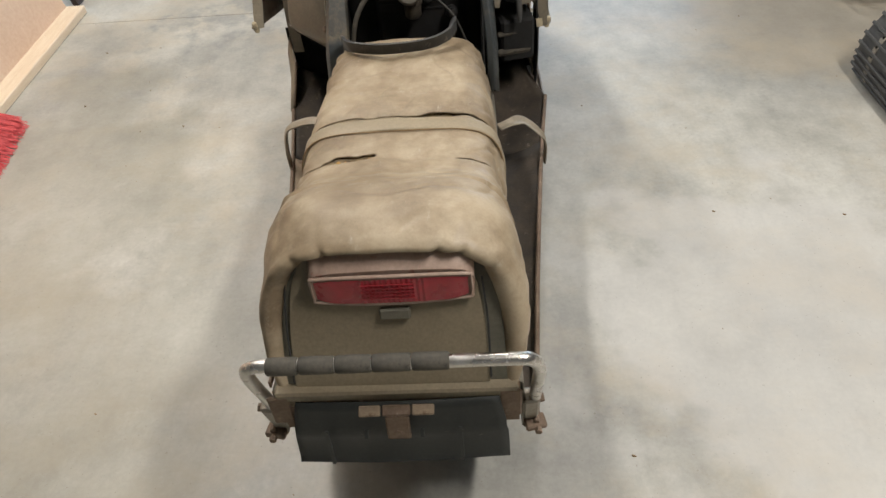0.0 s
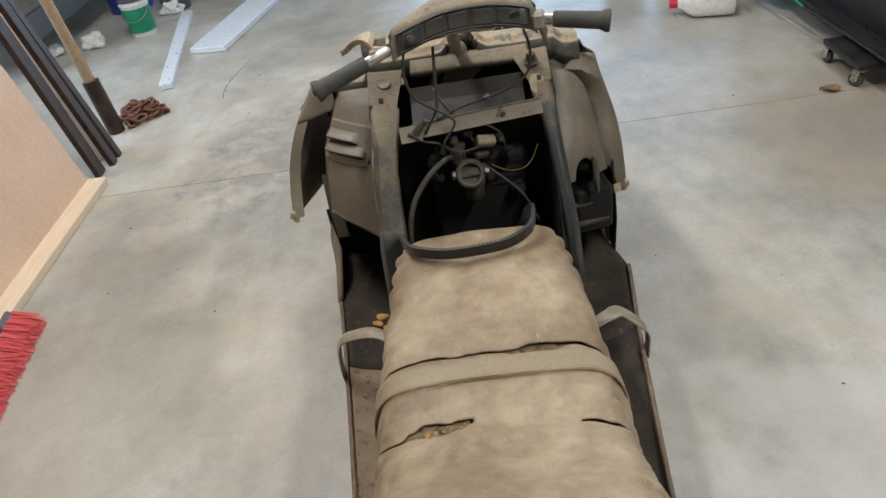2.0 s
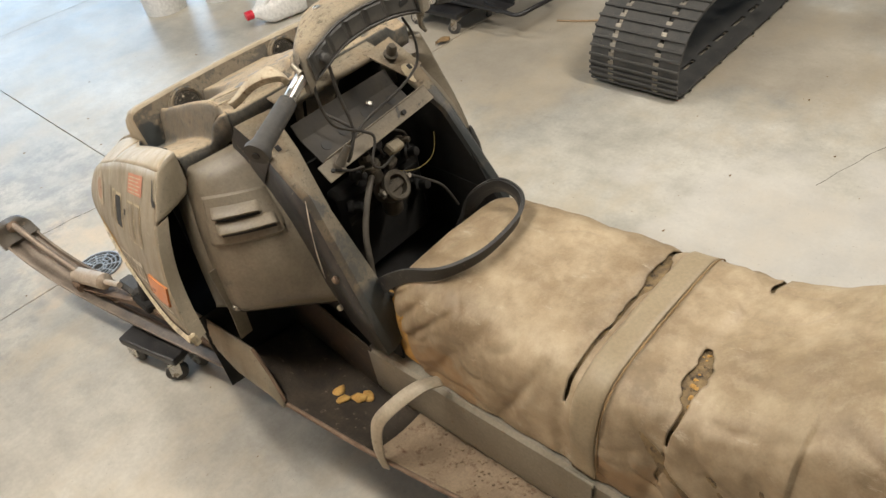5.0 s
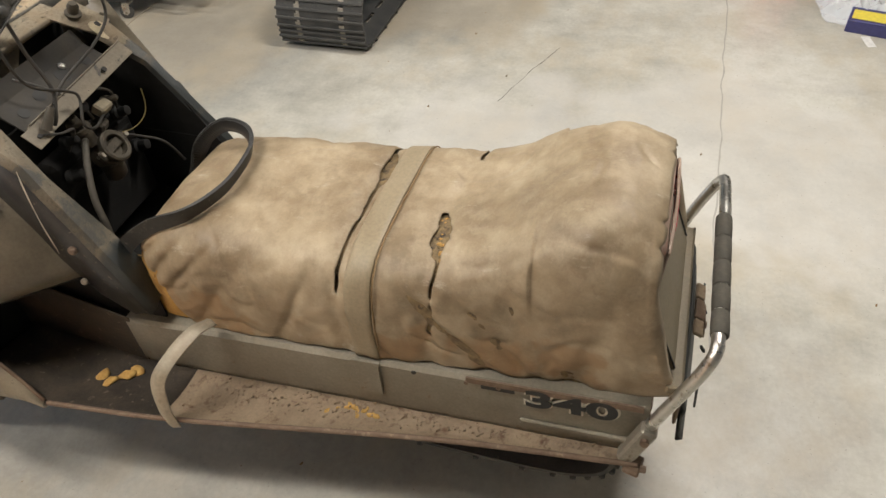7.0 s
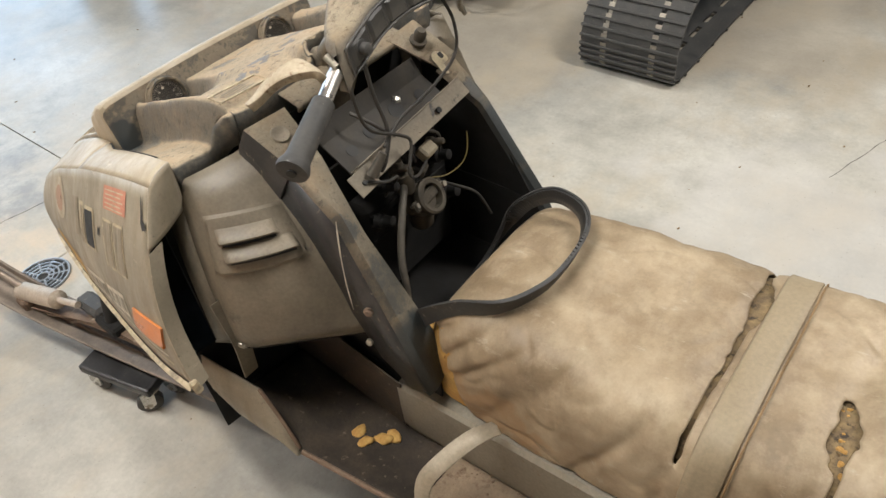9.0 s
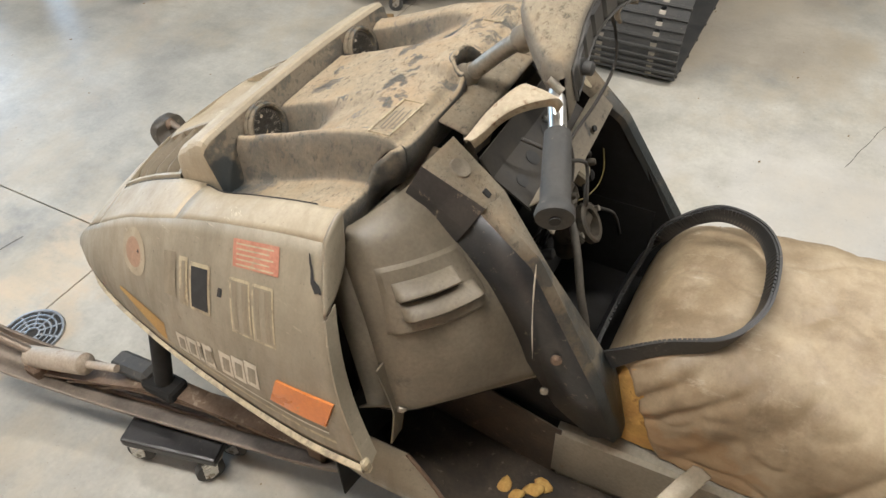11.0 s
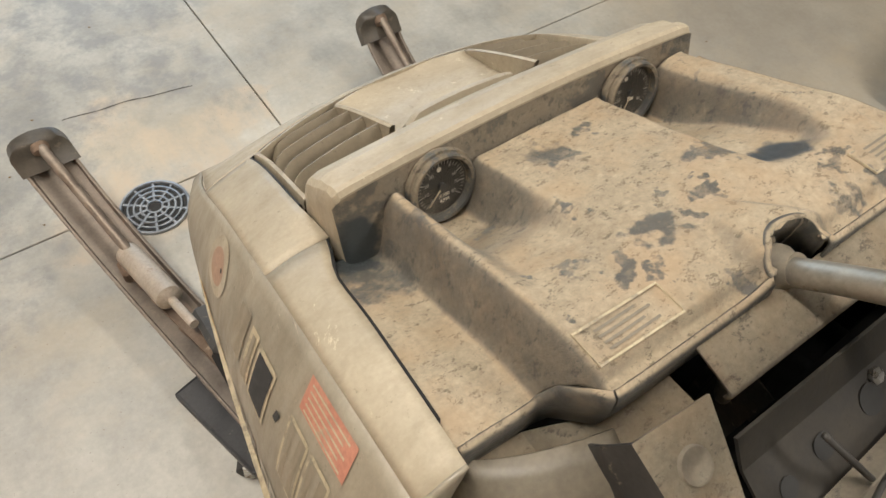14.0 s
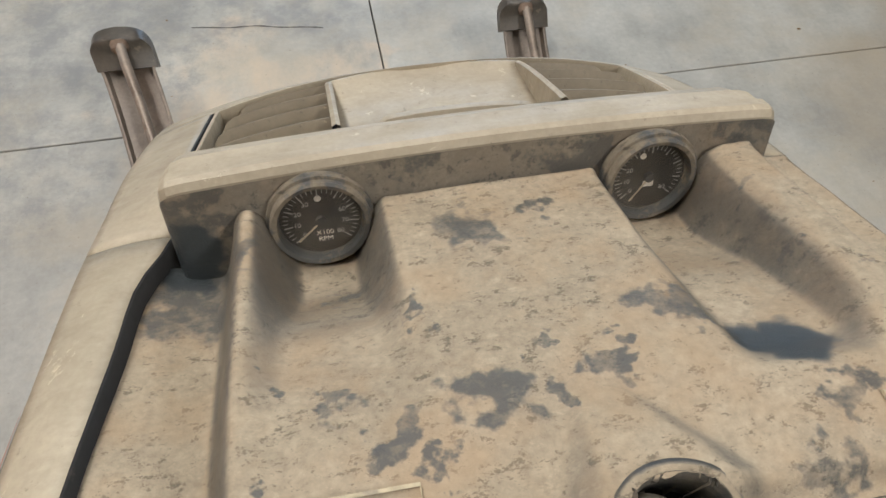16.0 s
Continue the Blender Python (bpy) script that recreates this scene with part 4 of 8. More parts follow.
def red_can():
    t = thing("red_can", (2.62, -0.42, 0), "red plastic fuel can standing on the floor", "can")
    rows = [[V((2.66, -0.40, h)) + V((w * math.copysign(abs(math.cos(a)) ** 0.5, math.cos(a)), d * math.copysign(abs(math.sin(a)) ** 0.5, math.sin(a)), 0)) for a in [k * math.pi / 14 for k in range(28)]]
            for h, w, d in ((0, 0.13, 0.09), (0.012, 0.145, 0.105), (0.22, 0.145, 0.105), (0.26, 0.10, 0.07), (0.265, 0.05, 0.04))]
    part("body", bm_loft(rows, True), REDPL, t, smooth=40)
    part("spout", bm_cyl((2.7, -0.4, 0.26), (2.73, -0.4, 0.33), 0.022, 0.016), REDPL, t, smooth=40)
    part("handle", bm_tube([(2.56, -0.4, 0.25), (2.57, -0.4, 0.31), (2.64, -0.4, 0.32), (2.68, -0.4, 0.28)], 0.012, 8), REDPL, t, smooth=60)


red_can()
bm = bmesh.new()
bmesh.ops.create_grid(bm, x_segments=40, y_segments=40, size=0.15)
for v in bm.verts:
    r = v.co.length / 0.15
    v.co.z = max(0.003, 0.055 * (1 - r * r) + 0.05 * noise.noise(v.co * 14) + 0.03 * noise.noise(v.co * 34 + V((7, 0, 0))))
    v.co.xy *= 1 + 0.25 * noise.noise(v.co * 8)
bmesh.ops.translate(bm, verts=bm.verts, vec=(2.41, -0.74, 0))
tagged(part("plastic_bag", bm, FILM, smooth=30), "crumpled clear plastic bag lying on the floor", "bag")
box = thing("parts_box", (2.24, -0.77, 0), "flat navy retail box with yellow panel on the floor", "box")
part("body", bm_box((2.24, -0.775, 0.028), (0.13, 0.20, 0.055), (0, 0, -14), 0.002), NAVY, box)
part("label", bm_box((2.235, -0.77, 0.0565), (0.085, 0.17, 0.002), (0, 0, -14)), YELLOWPAPER, box, "yellow printed panel")
tagged(part("paper_slip", bm_box((2.125, -0.75, 0.001), (0.09, 0.035, 0.001), (0, 0, 12)), WHITEPL), "narrow white paper slip on the floor", "paper")


def drain():
    t = thing("floor_drain", (-0.357, 2.51, 0), "round grey metal grate of a floor drain", "drain", "", "structure")
    c = V((-0.357, 2.515, 0.0))
    part("well", bm_cyl(c + V((0, 0, 0.0008)), c + V((0, 0, 0.0012)), 0.084, 0.084, 40), INK, t)
    for r in (0.019, 0.034, 0.050, 0.065, 0.082):
        part("ring", bm_tube([c + V((r * math.cos(a), r * math.sin(a), 0.003)) for a in [k * math.pi / 16 for k in range(32)]], 0.0036 if r < 0.08 else 0.005, 6, 0, True), STEELGREY, t, smooth=60)
    for k in range(10):
        a = k * math.pi / 5
        part("spoke", bar(c + V((0.02 * math.cos(a), 0.02 * math.sin(a), 0.003)), c + V((0.081 * math.cos(a), 0.081 * math.sin(a), 0.003)), 0.0055, 0.005), STEELGREY, t)


drain()

rng = random.Random(11)
bm = bmesh.new()
for k in range(150):
    x, y, s = rng.uniform(-1.6, 2.6), rng.uniform(-1.2, 4.2), rng.choice((0.0015, 0.002, 0.003, 0.0045))
    rows = [[V((x + s * math.cos(a + h) * (1 + 0.3 * h), y + s * 0.7 * math.sin(a), 0.0005 + 0.6 * s * h)) for a in (0, 1.3, 2.4, 3.6, 5)] for h in (0, 1)]
    bm_loft(rows, True, True, bm)
tagged(part("floor_grit", bm, LEAFM), "scattered dark specks of grit on the concrete", "grit", "", "stuff")

# ---- the snowmobile ----
sled = thing("snowmobile", (0.0, 0.9, 0.12), "dusty tan vintage snowmobile with torn seat and open engine bay", "snowmobile")


def mirrored(pts):
    return [V((-p[0], p[1], p[2])) for p in pts]


def seat_base(y):
    return 0.492 - 0.077 * y


def board_in(y):
    return 0.350 - 0.082 * y


# tunnel, running boards
BOARD_TAB = [(-0.02, 0.250, 0.352), (0.35, 0.290, 0.340), (0.91, 0.368, 0.302), (1.165, 0.404, 0.312)]
BOARD_TAB_RIGHT = [(-0.02, 0.247, 0.352), (0.35, 0.284, 0.342), (0.877, 0.346, 0.318), (1.165, 0.386, 0.312)]
YS = [-0.02 + k * (1.06 + 0.02) / 18 for k in range(19)]
rows = []
for y in YS:
    zb, zi = seat_base(y) - 0.004, board_in(y)
    rows.append([V((x, y, z)) for x, z in ((-0.222, zi), (-0.222, zi + 0.012), (-0.2225, (zb + zi) / 2), (-0.222, zb - 0.008), (-0.214, zb), (0.214, zb), (0.222, zb - 0.008), (0.2225, (zb + zi) / 2), (0.222, zi))])
part("tunnel", bm_loft(rows, caps=False), TUNNEL, sled, "olive-grey alloy tunnel", smooth=40, solid=0.0025)
part("tunnel_rear", bm_box((0, -0.021, 0.43), (0.43, 0.003, 0.12), (0, 0, 0), 0.001), RUST, sled)
for s in (-1, 1):
    rows, deep, rim = [], [], []
    for k in range(30):
        y = -0.02 + k * 1.37 / 29
        xo, zo = lerp_table(BOARD_TAB if s < 0 else BOARD_TAB_RIGHT, y)
        if y > 1.165:
            zo += (min(y, 1.28) - 1.165) * 0.4
            xo += (min(y, 1.28) - 1.165) * (0.05 if s < 0 else -0.5)
        zi = board_in(y) + max(0, y - 1.05) * 0.25
        pts = [V((s * (0.222 + (xo - 0.222) * t), y, zi + (zo - zi) * t - 0.012 * math.sin(math.pi * t) + 0.003 * noise.noise(V((t * 9, y * 14, s))))) for t in [q / 8 for q in range(9)]]
        (rows if y < 0.94 else deep).append(pts)
        if y <= 1.17:
            rim.append(V((s * xo, y, zo + 0.004)))
    deep.insert(0, rows[-1])
    # Right board and both footwells take a darker board colour.
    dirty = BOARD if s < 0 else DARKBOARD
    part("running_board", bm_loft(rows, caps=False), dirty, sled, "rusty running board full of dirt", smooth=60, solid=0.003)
    part("footwell", bm_loft(deep, caps=False), DARKBOARD, sled, "dark footwell floor", smooth=60, solid=0.003)
    part("board_rim", bm_tube(rim, 0.0055, 8, 0), RUST, sled, "rusty rolled board edge", smooth=60)
    xo, zo = lerp_table(BOARD_TAB if s < 0 else BOARD_TAB_RIGHT, 0.905)
    fy = 0.885 if s < 0 else 0.845
    path = smooth_path([V((s * (xo + 0.003), fy, zo - 0.012)), V((s * (xo + 0.004), fy, zo + 0.05)), V((s * (xo - 0.012), fy - 0.004, zo + (0.125 if s < 0 else 0.085))), V((s * (0.31 if s < 0 else 0.295), 0.862, 0.462 if s < 0 else 0.43)), V((s * 0.262, 0.838, 0.482 if s < 0 else 0.445)), V((s * 0.225, 0.822, 0.474 if s < 0 else 0.44))], 6)
    rows = []
    for i, q in enumerate(path):
        d = (path[min(i + 1, len(path) - 1)] - path[max(i - 1, 0)]).normalized()
        w = V((0, 1, 0)) - d * d.y
        w.normalize()
        o = d.cross(w)
        rows.append([q + w * a * 0.0160 + o * (0.004 - 0.005 * abs(a)) for a in (-1, -0.9, -0.5, 0, 0.5, 0.9, 1)])
    part("toe_hold", bm_loft(rows, caps=False), HOLD, sled, "bent metal toe hold", smooth=60, solid=0.003)
    part("board_bracket", bm_box((s * 0.245, -0.012, 0.345), (0.04, 0.03, 0.014), (0, 0, s * 12), 0.003), RUST, sled)
    part("bolt", bm_cyl((s * 0.25, -0.035, 0.345), (s * 0.25, -0.005, 0.345), 0.007, 0.007, 6), RUST, sled)

# dirt, crumbs and foam bits on the left board
rng = random.Random(21)
bm = bmesh.new()
for k in range(420):
    y = rng.uniform(0.0, 0.9)
    t = min(1.0, abs(rng.gauss(0.18, 0.22)))
    xo, zo = lerp_table(BOARD_TAB, y)
    zi = board_in(y)
    s = rng.uniform(0.0006, 0.0019) if k % 9 else rng.uniform(0.002, 0.0032)
    c = V((-(0.224 + (xo - 0.224) * t), y, zi + (zo - zi) * t - 0.012 * math.sin(math.pi * t) + 0.002))
    bm_loft([[c + V((s * math.cos(a + h) * 1.3, s * math.sin(a), s * h)) for a in (0, 1.5, 3.1, 4.6)] for h in (0, 1)], True, True, bm)
tagged(part("board_grit", bm, BOARD, None), "brown dirt crumbs lying on the running board", "grit", "", "stuff")


def crumb(at, s, rz, mat, label, cat, group, name):
    bm = bmesh.new()
    bmesh.ops.create_icosphere(bm, subdivisions=2, radius=s)
    for v in bm.verts:
        v.co.x *= 1.7
        v.co.z *= 0.55
        v.co *= 1 + 0.35 * noise.noise(v.co / s * 1.1 + V((at[1] * 50, 0, 0)))
    lo = min(v.co.z for v in bm.verts)
    bmesh.ops.transform(bm, matrix=pose(at[0], at[1], at[2] - lo - 0.001, 0, 0, rz), verts=bm.verts)
    tagged(part(name, bm, mat, smooth=60), label, cat, group)


for x, y, s, rz in ((-0.296, 1.121, 0.013, 0), (-0.303, 1.094, 0.011, 150), (-0.276, 1.070, 0.013, 120), (-0.258, 1.060, 0.0125, 70)):
    xo, zo = lerp_table(BOARD_TAB, y)
    crumb((x, y, board_in(y) + (zo - board_in(y)) * (abs(x) - 0.222) / (xo - 0.222) - 0.008), s, rz, CRUMB, "dry yellow leaf piece lying in the footwell", "leaf", "leaf pieces in the footwell", "leaf_piece")
for k in range(11):
    y = rng.gauss(0.53, 0.035) if k > 2 else 0.55 + 0.02 * k
    x = -rng.uniform(0.236, 0.262)
    crumb((x, y, board_in(y) - 0.006), rng.uniform(0.003, 0.006), rng.uniform(0, 180), CRUMB, "crumb of yellow seat foam on the running board", "foam crumb", "foam crumbs on the running board", "foam_crumb")

# side markings
SIDE_UP = V((0, 0.077, 1)).normalized()
m = frame_pose((-0.2262, 0.112, 0.456), (0, -1, 0.077), SIDE_UP)
stretch = Matrix.Diagonal((1.72, 1, 1, 1))
lettering("340", 0.064, m @ Matrix.Translation((0, 0, 0.0002)) @ Matrix.Diagonal((1.72, 1.0, 1, 1)), WHITEINK, sled, "number_outline", 0.0004, 0.0042)
lettering("340", 0.064, m @ Matrix.Translation((0, 0, 0.0022)) @ stretch, INK, sled, "number", 0.0004, 0.0020)
part("rating_plate", bm_box((-0.2262, 0.242, 0.4625), (0.0015, 0.062, 0.022), (-4.4, 0, 0), 0.0005), INK, sled, "black metal rating plate")
part("seat_rail", bar((-0.2255, 0.30, 0.466), (-0.2255, -0.01, 0.489), 0.004, 0.014), RUST, sled, "rusty seat edge rail")
part("side_rib", bar((-0.225, 0.20, 0.372), (-0.225, 0.0, 0.387), 0.008, 0.016, None, (0, 0, 1), 0.003), TUNNEL, sled)
part("side_hole", bm_cyl((-0.2252, 0.402, 0.449), (-0.2238, 0.402, 0.449), 0.005, 0.005, 12), INK, sled)
for y in (0.08, 0.16, 0.24, 0.30):
    part("rivet", bm_cyl((-0.2285, y, seat_base(y) - 0.012), (-0.2245, y, seat_base(y) - 0.012), 0.0045, 0.0045, 8), WHITEINK if y < 0.2 else RUST, sled)

# ---- seat ----
SEAT_TAB = [(0.022, 0.222, 0.792), (0.06, 0.228, 0.806), (0.11, 0.228, 0.808), (0.18, 0.224, 0.782), (0.29, 0.219, 0.715), (0.40, 0.216, 0.69), (0.54, 0.214, 0.676), (0.70, 0.211, 0.668),
            (0.83, 0.207, 0.662), (0.91, 0.205, 0.652), (0.955, 0.20, 0.637), (0.985, 0.192, 0.605), (1.010, 0.185, 0.55), (1.022, 0.178, 0.50)]


def seat_point(y, a, grow=0.0, zt_cut=0.0):
    """A point of the seat's skin: y along it, a the angle from its left foot over the top to its right foot."""
    hw, zt = lerp_table(SEAT_TAB, y)
    zb = seat_base(y)
    hw, zt = hw + grow, zt + grow - zt_cut
    p = 5.0 if y > 0.2 else 4.2
    c, s = math.cos(a), math.sin(a)
    r = (abs(c) ** p + abs(s) ** p) ** (-1 / p)
    z = zb + (zt - zb) * s * r
    # the rear end leans forward and its flanks bulge
    e = smoothstep(0.30, 0.02, y)
    if c > 0:
        hw *= 1 - 0.085 * smoothstep(0.48, 0.12, y)
    return V((-hw * c * r * (1 + e * (0.035 * math.sin(math.pi * (z - zb) / (zt - zb)) - 0.055 * smoothstep(zb + 0.09, zb, z))), y + (z - 0.72) * (0.27 if z < 0.72 else 0.08) * e, z))


def seat_wrinkle(q, y, a):
    n = 0.009 * noise.noise(V((q.x * 6, q.y * 6, q.z * 6))) + 0.0045 * noise.noise(V((q.x * 17, q.y * 17, q.z * 17 + 4)))
    n -= 0.003 * max(0.0, 1 - abs(noise.noise(V((q.x * 9, q.y * 7, q.z * 9 + 9)))) / 0.10) * smoothstep(0.55, 0.4, abs(y - 0.5))
    n += 0.0018 * noise.noise(q * 45)
    side = smoothstep(1.0, 0.55, a) + smoothstep(math.pi - 1.0, math.pi - 0.55, a)
    for y0, slope, w, d in ((0.93, 1.1, 0.010, 0.014), (0.885, 0.8, 0.014, 0.011), (0.82, 1.0, 0.012, 0.008), (0.40, -0.9, 0.018, 0.010), (0.30, -0.7, 0.014, 0.007), (0.60, 0.5, 0.012, 0.006), (0.22, -0.5, 0.02, 0.006), (0.10, 0.4, 0.02, 0.005), (0.74, 0.7, 0.02, 0.005)):
        k = (y - y0 - slope * (0.62 - q.z)) / w
        n -= side * d * math.exp(-k * k)
    k = (y - 0.372 - 0.02 * noise.noise(V((q.x * 8, 0, 1)))) / 0.02
    n -= 0.007 * math.exp(-k * k)
    k = (y - 0.543) / 0.015
    n -= 0.006 * math.exp(-k * k)
    return n


def tear(y, a, q):
    """Above 0 where the cover is torn open."""
    j = 0.006 * noise.noise(V((q.x * 30, q.z * 30, 2))) + 0.004 * noise.noise(V((q.x * 80, q.y * 80, q.z * 80)))
    if 0.45 < a < 2.7:
        open_w = 0.0022 + 0.0105 * math.exp(-((q.x - 0.075) / 0.04) ** 2) + 0.003 * noise.noise(V((q.x * 25, 0, 7)))
        if q.x < -0.205 or q.x > 0.2:
            open_w = -1
        t1 = open_w - abs(y - 0.537 - 0.010 * noise.noise(V((q.x * 10, 3, 3))) + 0.5 * j)
        w2 = 0.0125 * (1 - ((q.x + 0.095) / 0.062) ** 2) + 0.012 * noise.noise(V((q.x * 70, y * 60, 0)))
        t2 = w2 - abs(y - 0.375 - 0.18 * (q.x + 0.09) + j) if abs(q.x + 0.095) < 0.07 else -1
        w3 = 0.0042 * (1 - ((q.x - 0.165) / 0.045) ** 2)
        t3 = w3 - abs(y - 0.355 + 0.1 * (q.x - 0.165) + j) if abs(q.x - 0.165) < 0.05 else -1
        if max(t1, t2, t3) > 0:
            return 1
    if a < 0.85 and y > 0.962 + 0.014 * noise.noise(V((q.z * 22, 5, 5))) - (0.57 - q.z) * 0.50 and q.z < 0.575:
        return 1
    if 0.32 < a < 0.93 and 0.33 < y < 0.43:
        if abs(y - 0.366 - 0.06 * (0.62 - q.z) - 0.006 * noise.noise(V((q.z * 60, 1, 1)))) < 0.0013 + 0.0025 * noise.noise(V((q.z * 45, 4, 1))):
            return 1
    return 0


NA, NY = 190, 300
ys = [0.022 + (1.022 - 0.022) * k / NY for k in range(NY + 1)]
angs = [math.pi * k / NA for k in range(NA + 1)]
grid, keep = [], []
# the cover turns in round the rear panel
for inset, yy in ((0.052, 0.075), (0.045, 0.045), (0.034, 0.016), (0.018, 0.004), (0.006, 0.008)):
    r = []
    for a in angs:
        q = seat_point(0.022, a, -inset)
        q.z += 0.45 * inset * smoothstep(0.6, 0.78, q.z)
        q.y = yy + (q.z - 0.72) * (0.27 if q.z < 0.72 else 0.08) + 0.004 * noise.noise(V((a * 5, inset * 60, 1)))
        pinch = 0.006 * sum(math.exp(-((a - c) / 0.03) ** 2) for c in (0.95, 1.15, 2.0, 2.15, 2.35))
        q.y += pinch
        r.append(q)
    grid.append(r)
    keep.append([True] * (NA + 1))
for y in ys:
    r, kp = [], []
    for a in angs:
        q = seat_point(y, a)
        o = (q - V((0, y, 0.60))).normalized()
        kp.append(tear(y, a, q) <= 0)
        r.append(q + o * seat_wrinkle(q, y, a))
    grid.append(r)
    keep.append(kp)
# the front end closes down
last = grid[-1]
for f, dz in ((0.75, -0.004), (0.35, -0.008)):
    grid.append([V((p.x * f, p.y + 0.004, seat_base(1.0) + (p.z - seat_base(1.0)) * f)) for p in last])
    keep.append(keep[-1])
bm = bmesh.new()
vs = [[bm.verts.new(p) for p in r] for r in grid]
for i in range(len(vs) - 1):
    for k in range(NA):
        if keep[i][k] and keep[i + 1][k] and keep[i][k + 1] and keep[i + 1][k + 1]:
            bm.faces.new((vs[i][k], vs[i][k + 1], vs[i + 1][k + 1], vs[i + 1][k]))
bmesh.ops.delete(bm, geom=[v for v in bm.verts if not v.link_faces], context="VERTS")
# torn edges run ragged but not in steps
rim_of = {v: [e.other_vert(v) for e in v.link_edges if e.is_boundary] for v in bm.verts if v.is_boundary and 0.09 < v.co.y < 1.0}
for _ in range(5):
    moved = {v: v.co * 0.4 + sum((o.co for o in near), V((0, 0, 0))) * (0.6 / len(near)) for v, near in rim_of.items() if len(near) == 2}
    for v, c in moved.items():
        v.co = c
seat = part("seat", bm, VINYL, sled, "faded tan vinyl seat cover, torn and creased", smooth=180, solid=0.003)
rows = []
for k in range(90):
    y = 0.035 + 0.96 * k / 89
    r = []
    for i in range(61):
        q = seat_point(y, math.pi * i / 60, -0.011)
        r.append(q + (q - V((0, y, 0.6))).normalized() * (0.004 * noise.noise(q * 40) + 0.002 * noise.noise(q * 110)))
    rows.append(r)
part("padding", bm_loft(rows, caps=False), DEADFOAM, seat, "crumbling foam padding", smooth=180)
rows = []
for k in range(26):
    y = 0.835 + 0.172 * k / 25
    r = []
    for i in range(20):
        q = seat_point(y, 0.02 + 0.85 * i / 19, -0.007)
        r.append(q + V((-1, 0.3, 0.2)) * (0.004 * noise.noise(q * 32) + 0.002 * noise.noise(q * 90)))
    rows.append(r)
part("exposed_foam", bm_loft(rows, caps=False), FOAM, seat, "bare orange-yellow foam at the torn corner", smooth=180)
for k in range(16):
    c = (-0.095 + rng.uniform(-0.05, 0.05), 0)
    c = (c[0], 0.375 + 0.18 * (c[0] + 0.09) + rng.uniform(-0.006, 0.006))
    bm = bmesh.new()
    bmesh.ops.create_icosphere(bm, subdivisions=2, radius=rng.uniform(0.002, 0.005))
    for v in bm.verts:
        v.co *= 1 + 0.6 * noise.noise(v.co * 160 + V((c[0] * 99, k, 0)))
    zt = seat_point(c[1], math.pi / 2 + math.atan2(c[0], 0.2)).z
    bmesh.ops.translate(bm, verts=bm.verts, vec=(c[0], c[1], zt - 0.013))
    part("foam_tuft", bm, FOAM if k % 3 else DEADFOAM, seat, smooth=180)


def over_seat(y0, y1, a0, a1, lift, n=90):
    rows = []
    for k in range(n):
        a = a0 + (a1 - a0) * k / (n - 1)
        r = []
        for t in (0, 0.04, 0.25, 0.5, 0.75, 0.96, 1):
            y = y0 + (y1 - y0) * t
            q = seat_point(y, a)
            o = (q - V((0, y, 0.60))).normalized()
            r.append(q + o * (seat_wrinkle(q, y, a) * 0.6 + lift - (0.003 if t in (0, 1) else 0)))
        rows.append(r)
    return rows


part("seat_strap", bm_loft(over_seat(0.472, 0.522, 0.02, math.pi - 0.02, 0.005), caps=False), worn("strap_vinyl", (0.255, 0.205, 0.13), (0.30, 0.245, 0.16), 9, 0.55, 0, (0.21, 0.165, 0.10), 40, 0.64, 0.1), seat, "smooth tan strap across the seat", smooth=60, solid=0.002)
part("strap_tail", bm_box((-0.2265, 0.497, 0.405), (0.003, 0.05, 0.10), (0, 0, 0), 0.001), TUNNEL, sled)
part("strap_clamp", bm_box((-0.2275, 0.497, 0.452), (0.005, 0.06, 0.010), (-4, 0, 0), 0.001), TUNNEL, sled)
part("piping", bm_tube([p + V((0, -0.002, 0)) for p in [seat_point(0.470, 0.12 + 2.9 * k / 40, 0.004) for k in range(41)]], 0.0015, 6, 0), LEAFM, seat, smooth=60)

# ---- rear end ----
def rear_y(z):
    return 0.062 - (0.79 - z) * 0.40


def arch(hw, zt, zb, n=40, off=0.0):
    out = []
    for k in range(n + 1):
        a = math.pi * k / n
        c, s = math.cos(a), math.sin(a)
        r = (abs(c) ** 4.5 + abs(s) ** 4.5) ** (-1 / 4.5)
        z = zb + (zt - zb) * s * r
        out.append(V((-hw * c * r * (1 - 0.06 * smoothstep(zb, zt, z)), rear_y(z) + off, z)))
    return out


def plate(ring, thick, axis=(0, 1, 0)):
    bm = bmesh.new()
    a = [bm.verts.new(p) for p in ring]
    b = [bm.verts.new(p + V(axis) * thick) for p in ring]
    bm.faces.new(a)
    bm.faces.new(b[::-1])
    for i in range(len(a)):
        j = (i + 1) % len(a)
        bm.faces.new((a[i], b[i], b[j], a[j]))
    return bm


part("rear_panel", plate(arch(0.192, 0.785, 0.515), 0.012), TRIMGREY, sled, "grey-green rear panel surround")
part("trunk_door", plate(arch(0.163, 0.77, 0.530, off=-0.006), 0.008), PANEL, sled, "tan rear storage door")
for s in (-1, 1):
    part("door_seam", bm_tube([(s * 0.165, rear_y(0.54) - 0.008, 0.54), (s * 0.163, rear_y(0.64) - 0.008, 0.64), (s * 0.156, rear_y(0.71) - 0.008, 0.71)], 0.0018, 6), INK, sled)
part("door_latch", bm_box((0.016, rear_y(0.658) - 0.012, 0.660), (0.05, 0.012, 0.02), (-15, 0, 0), 0.003), TRIMGREY, sled, "small grey door latch")
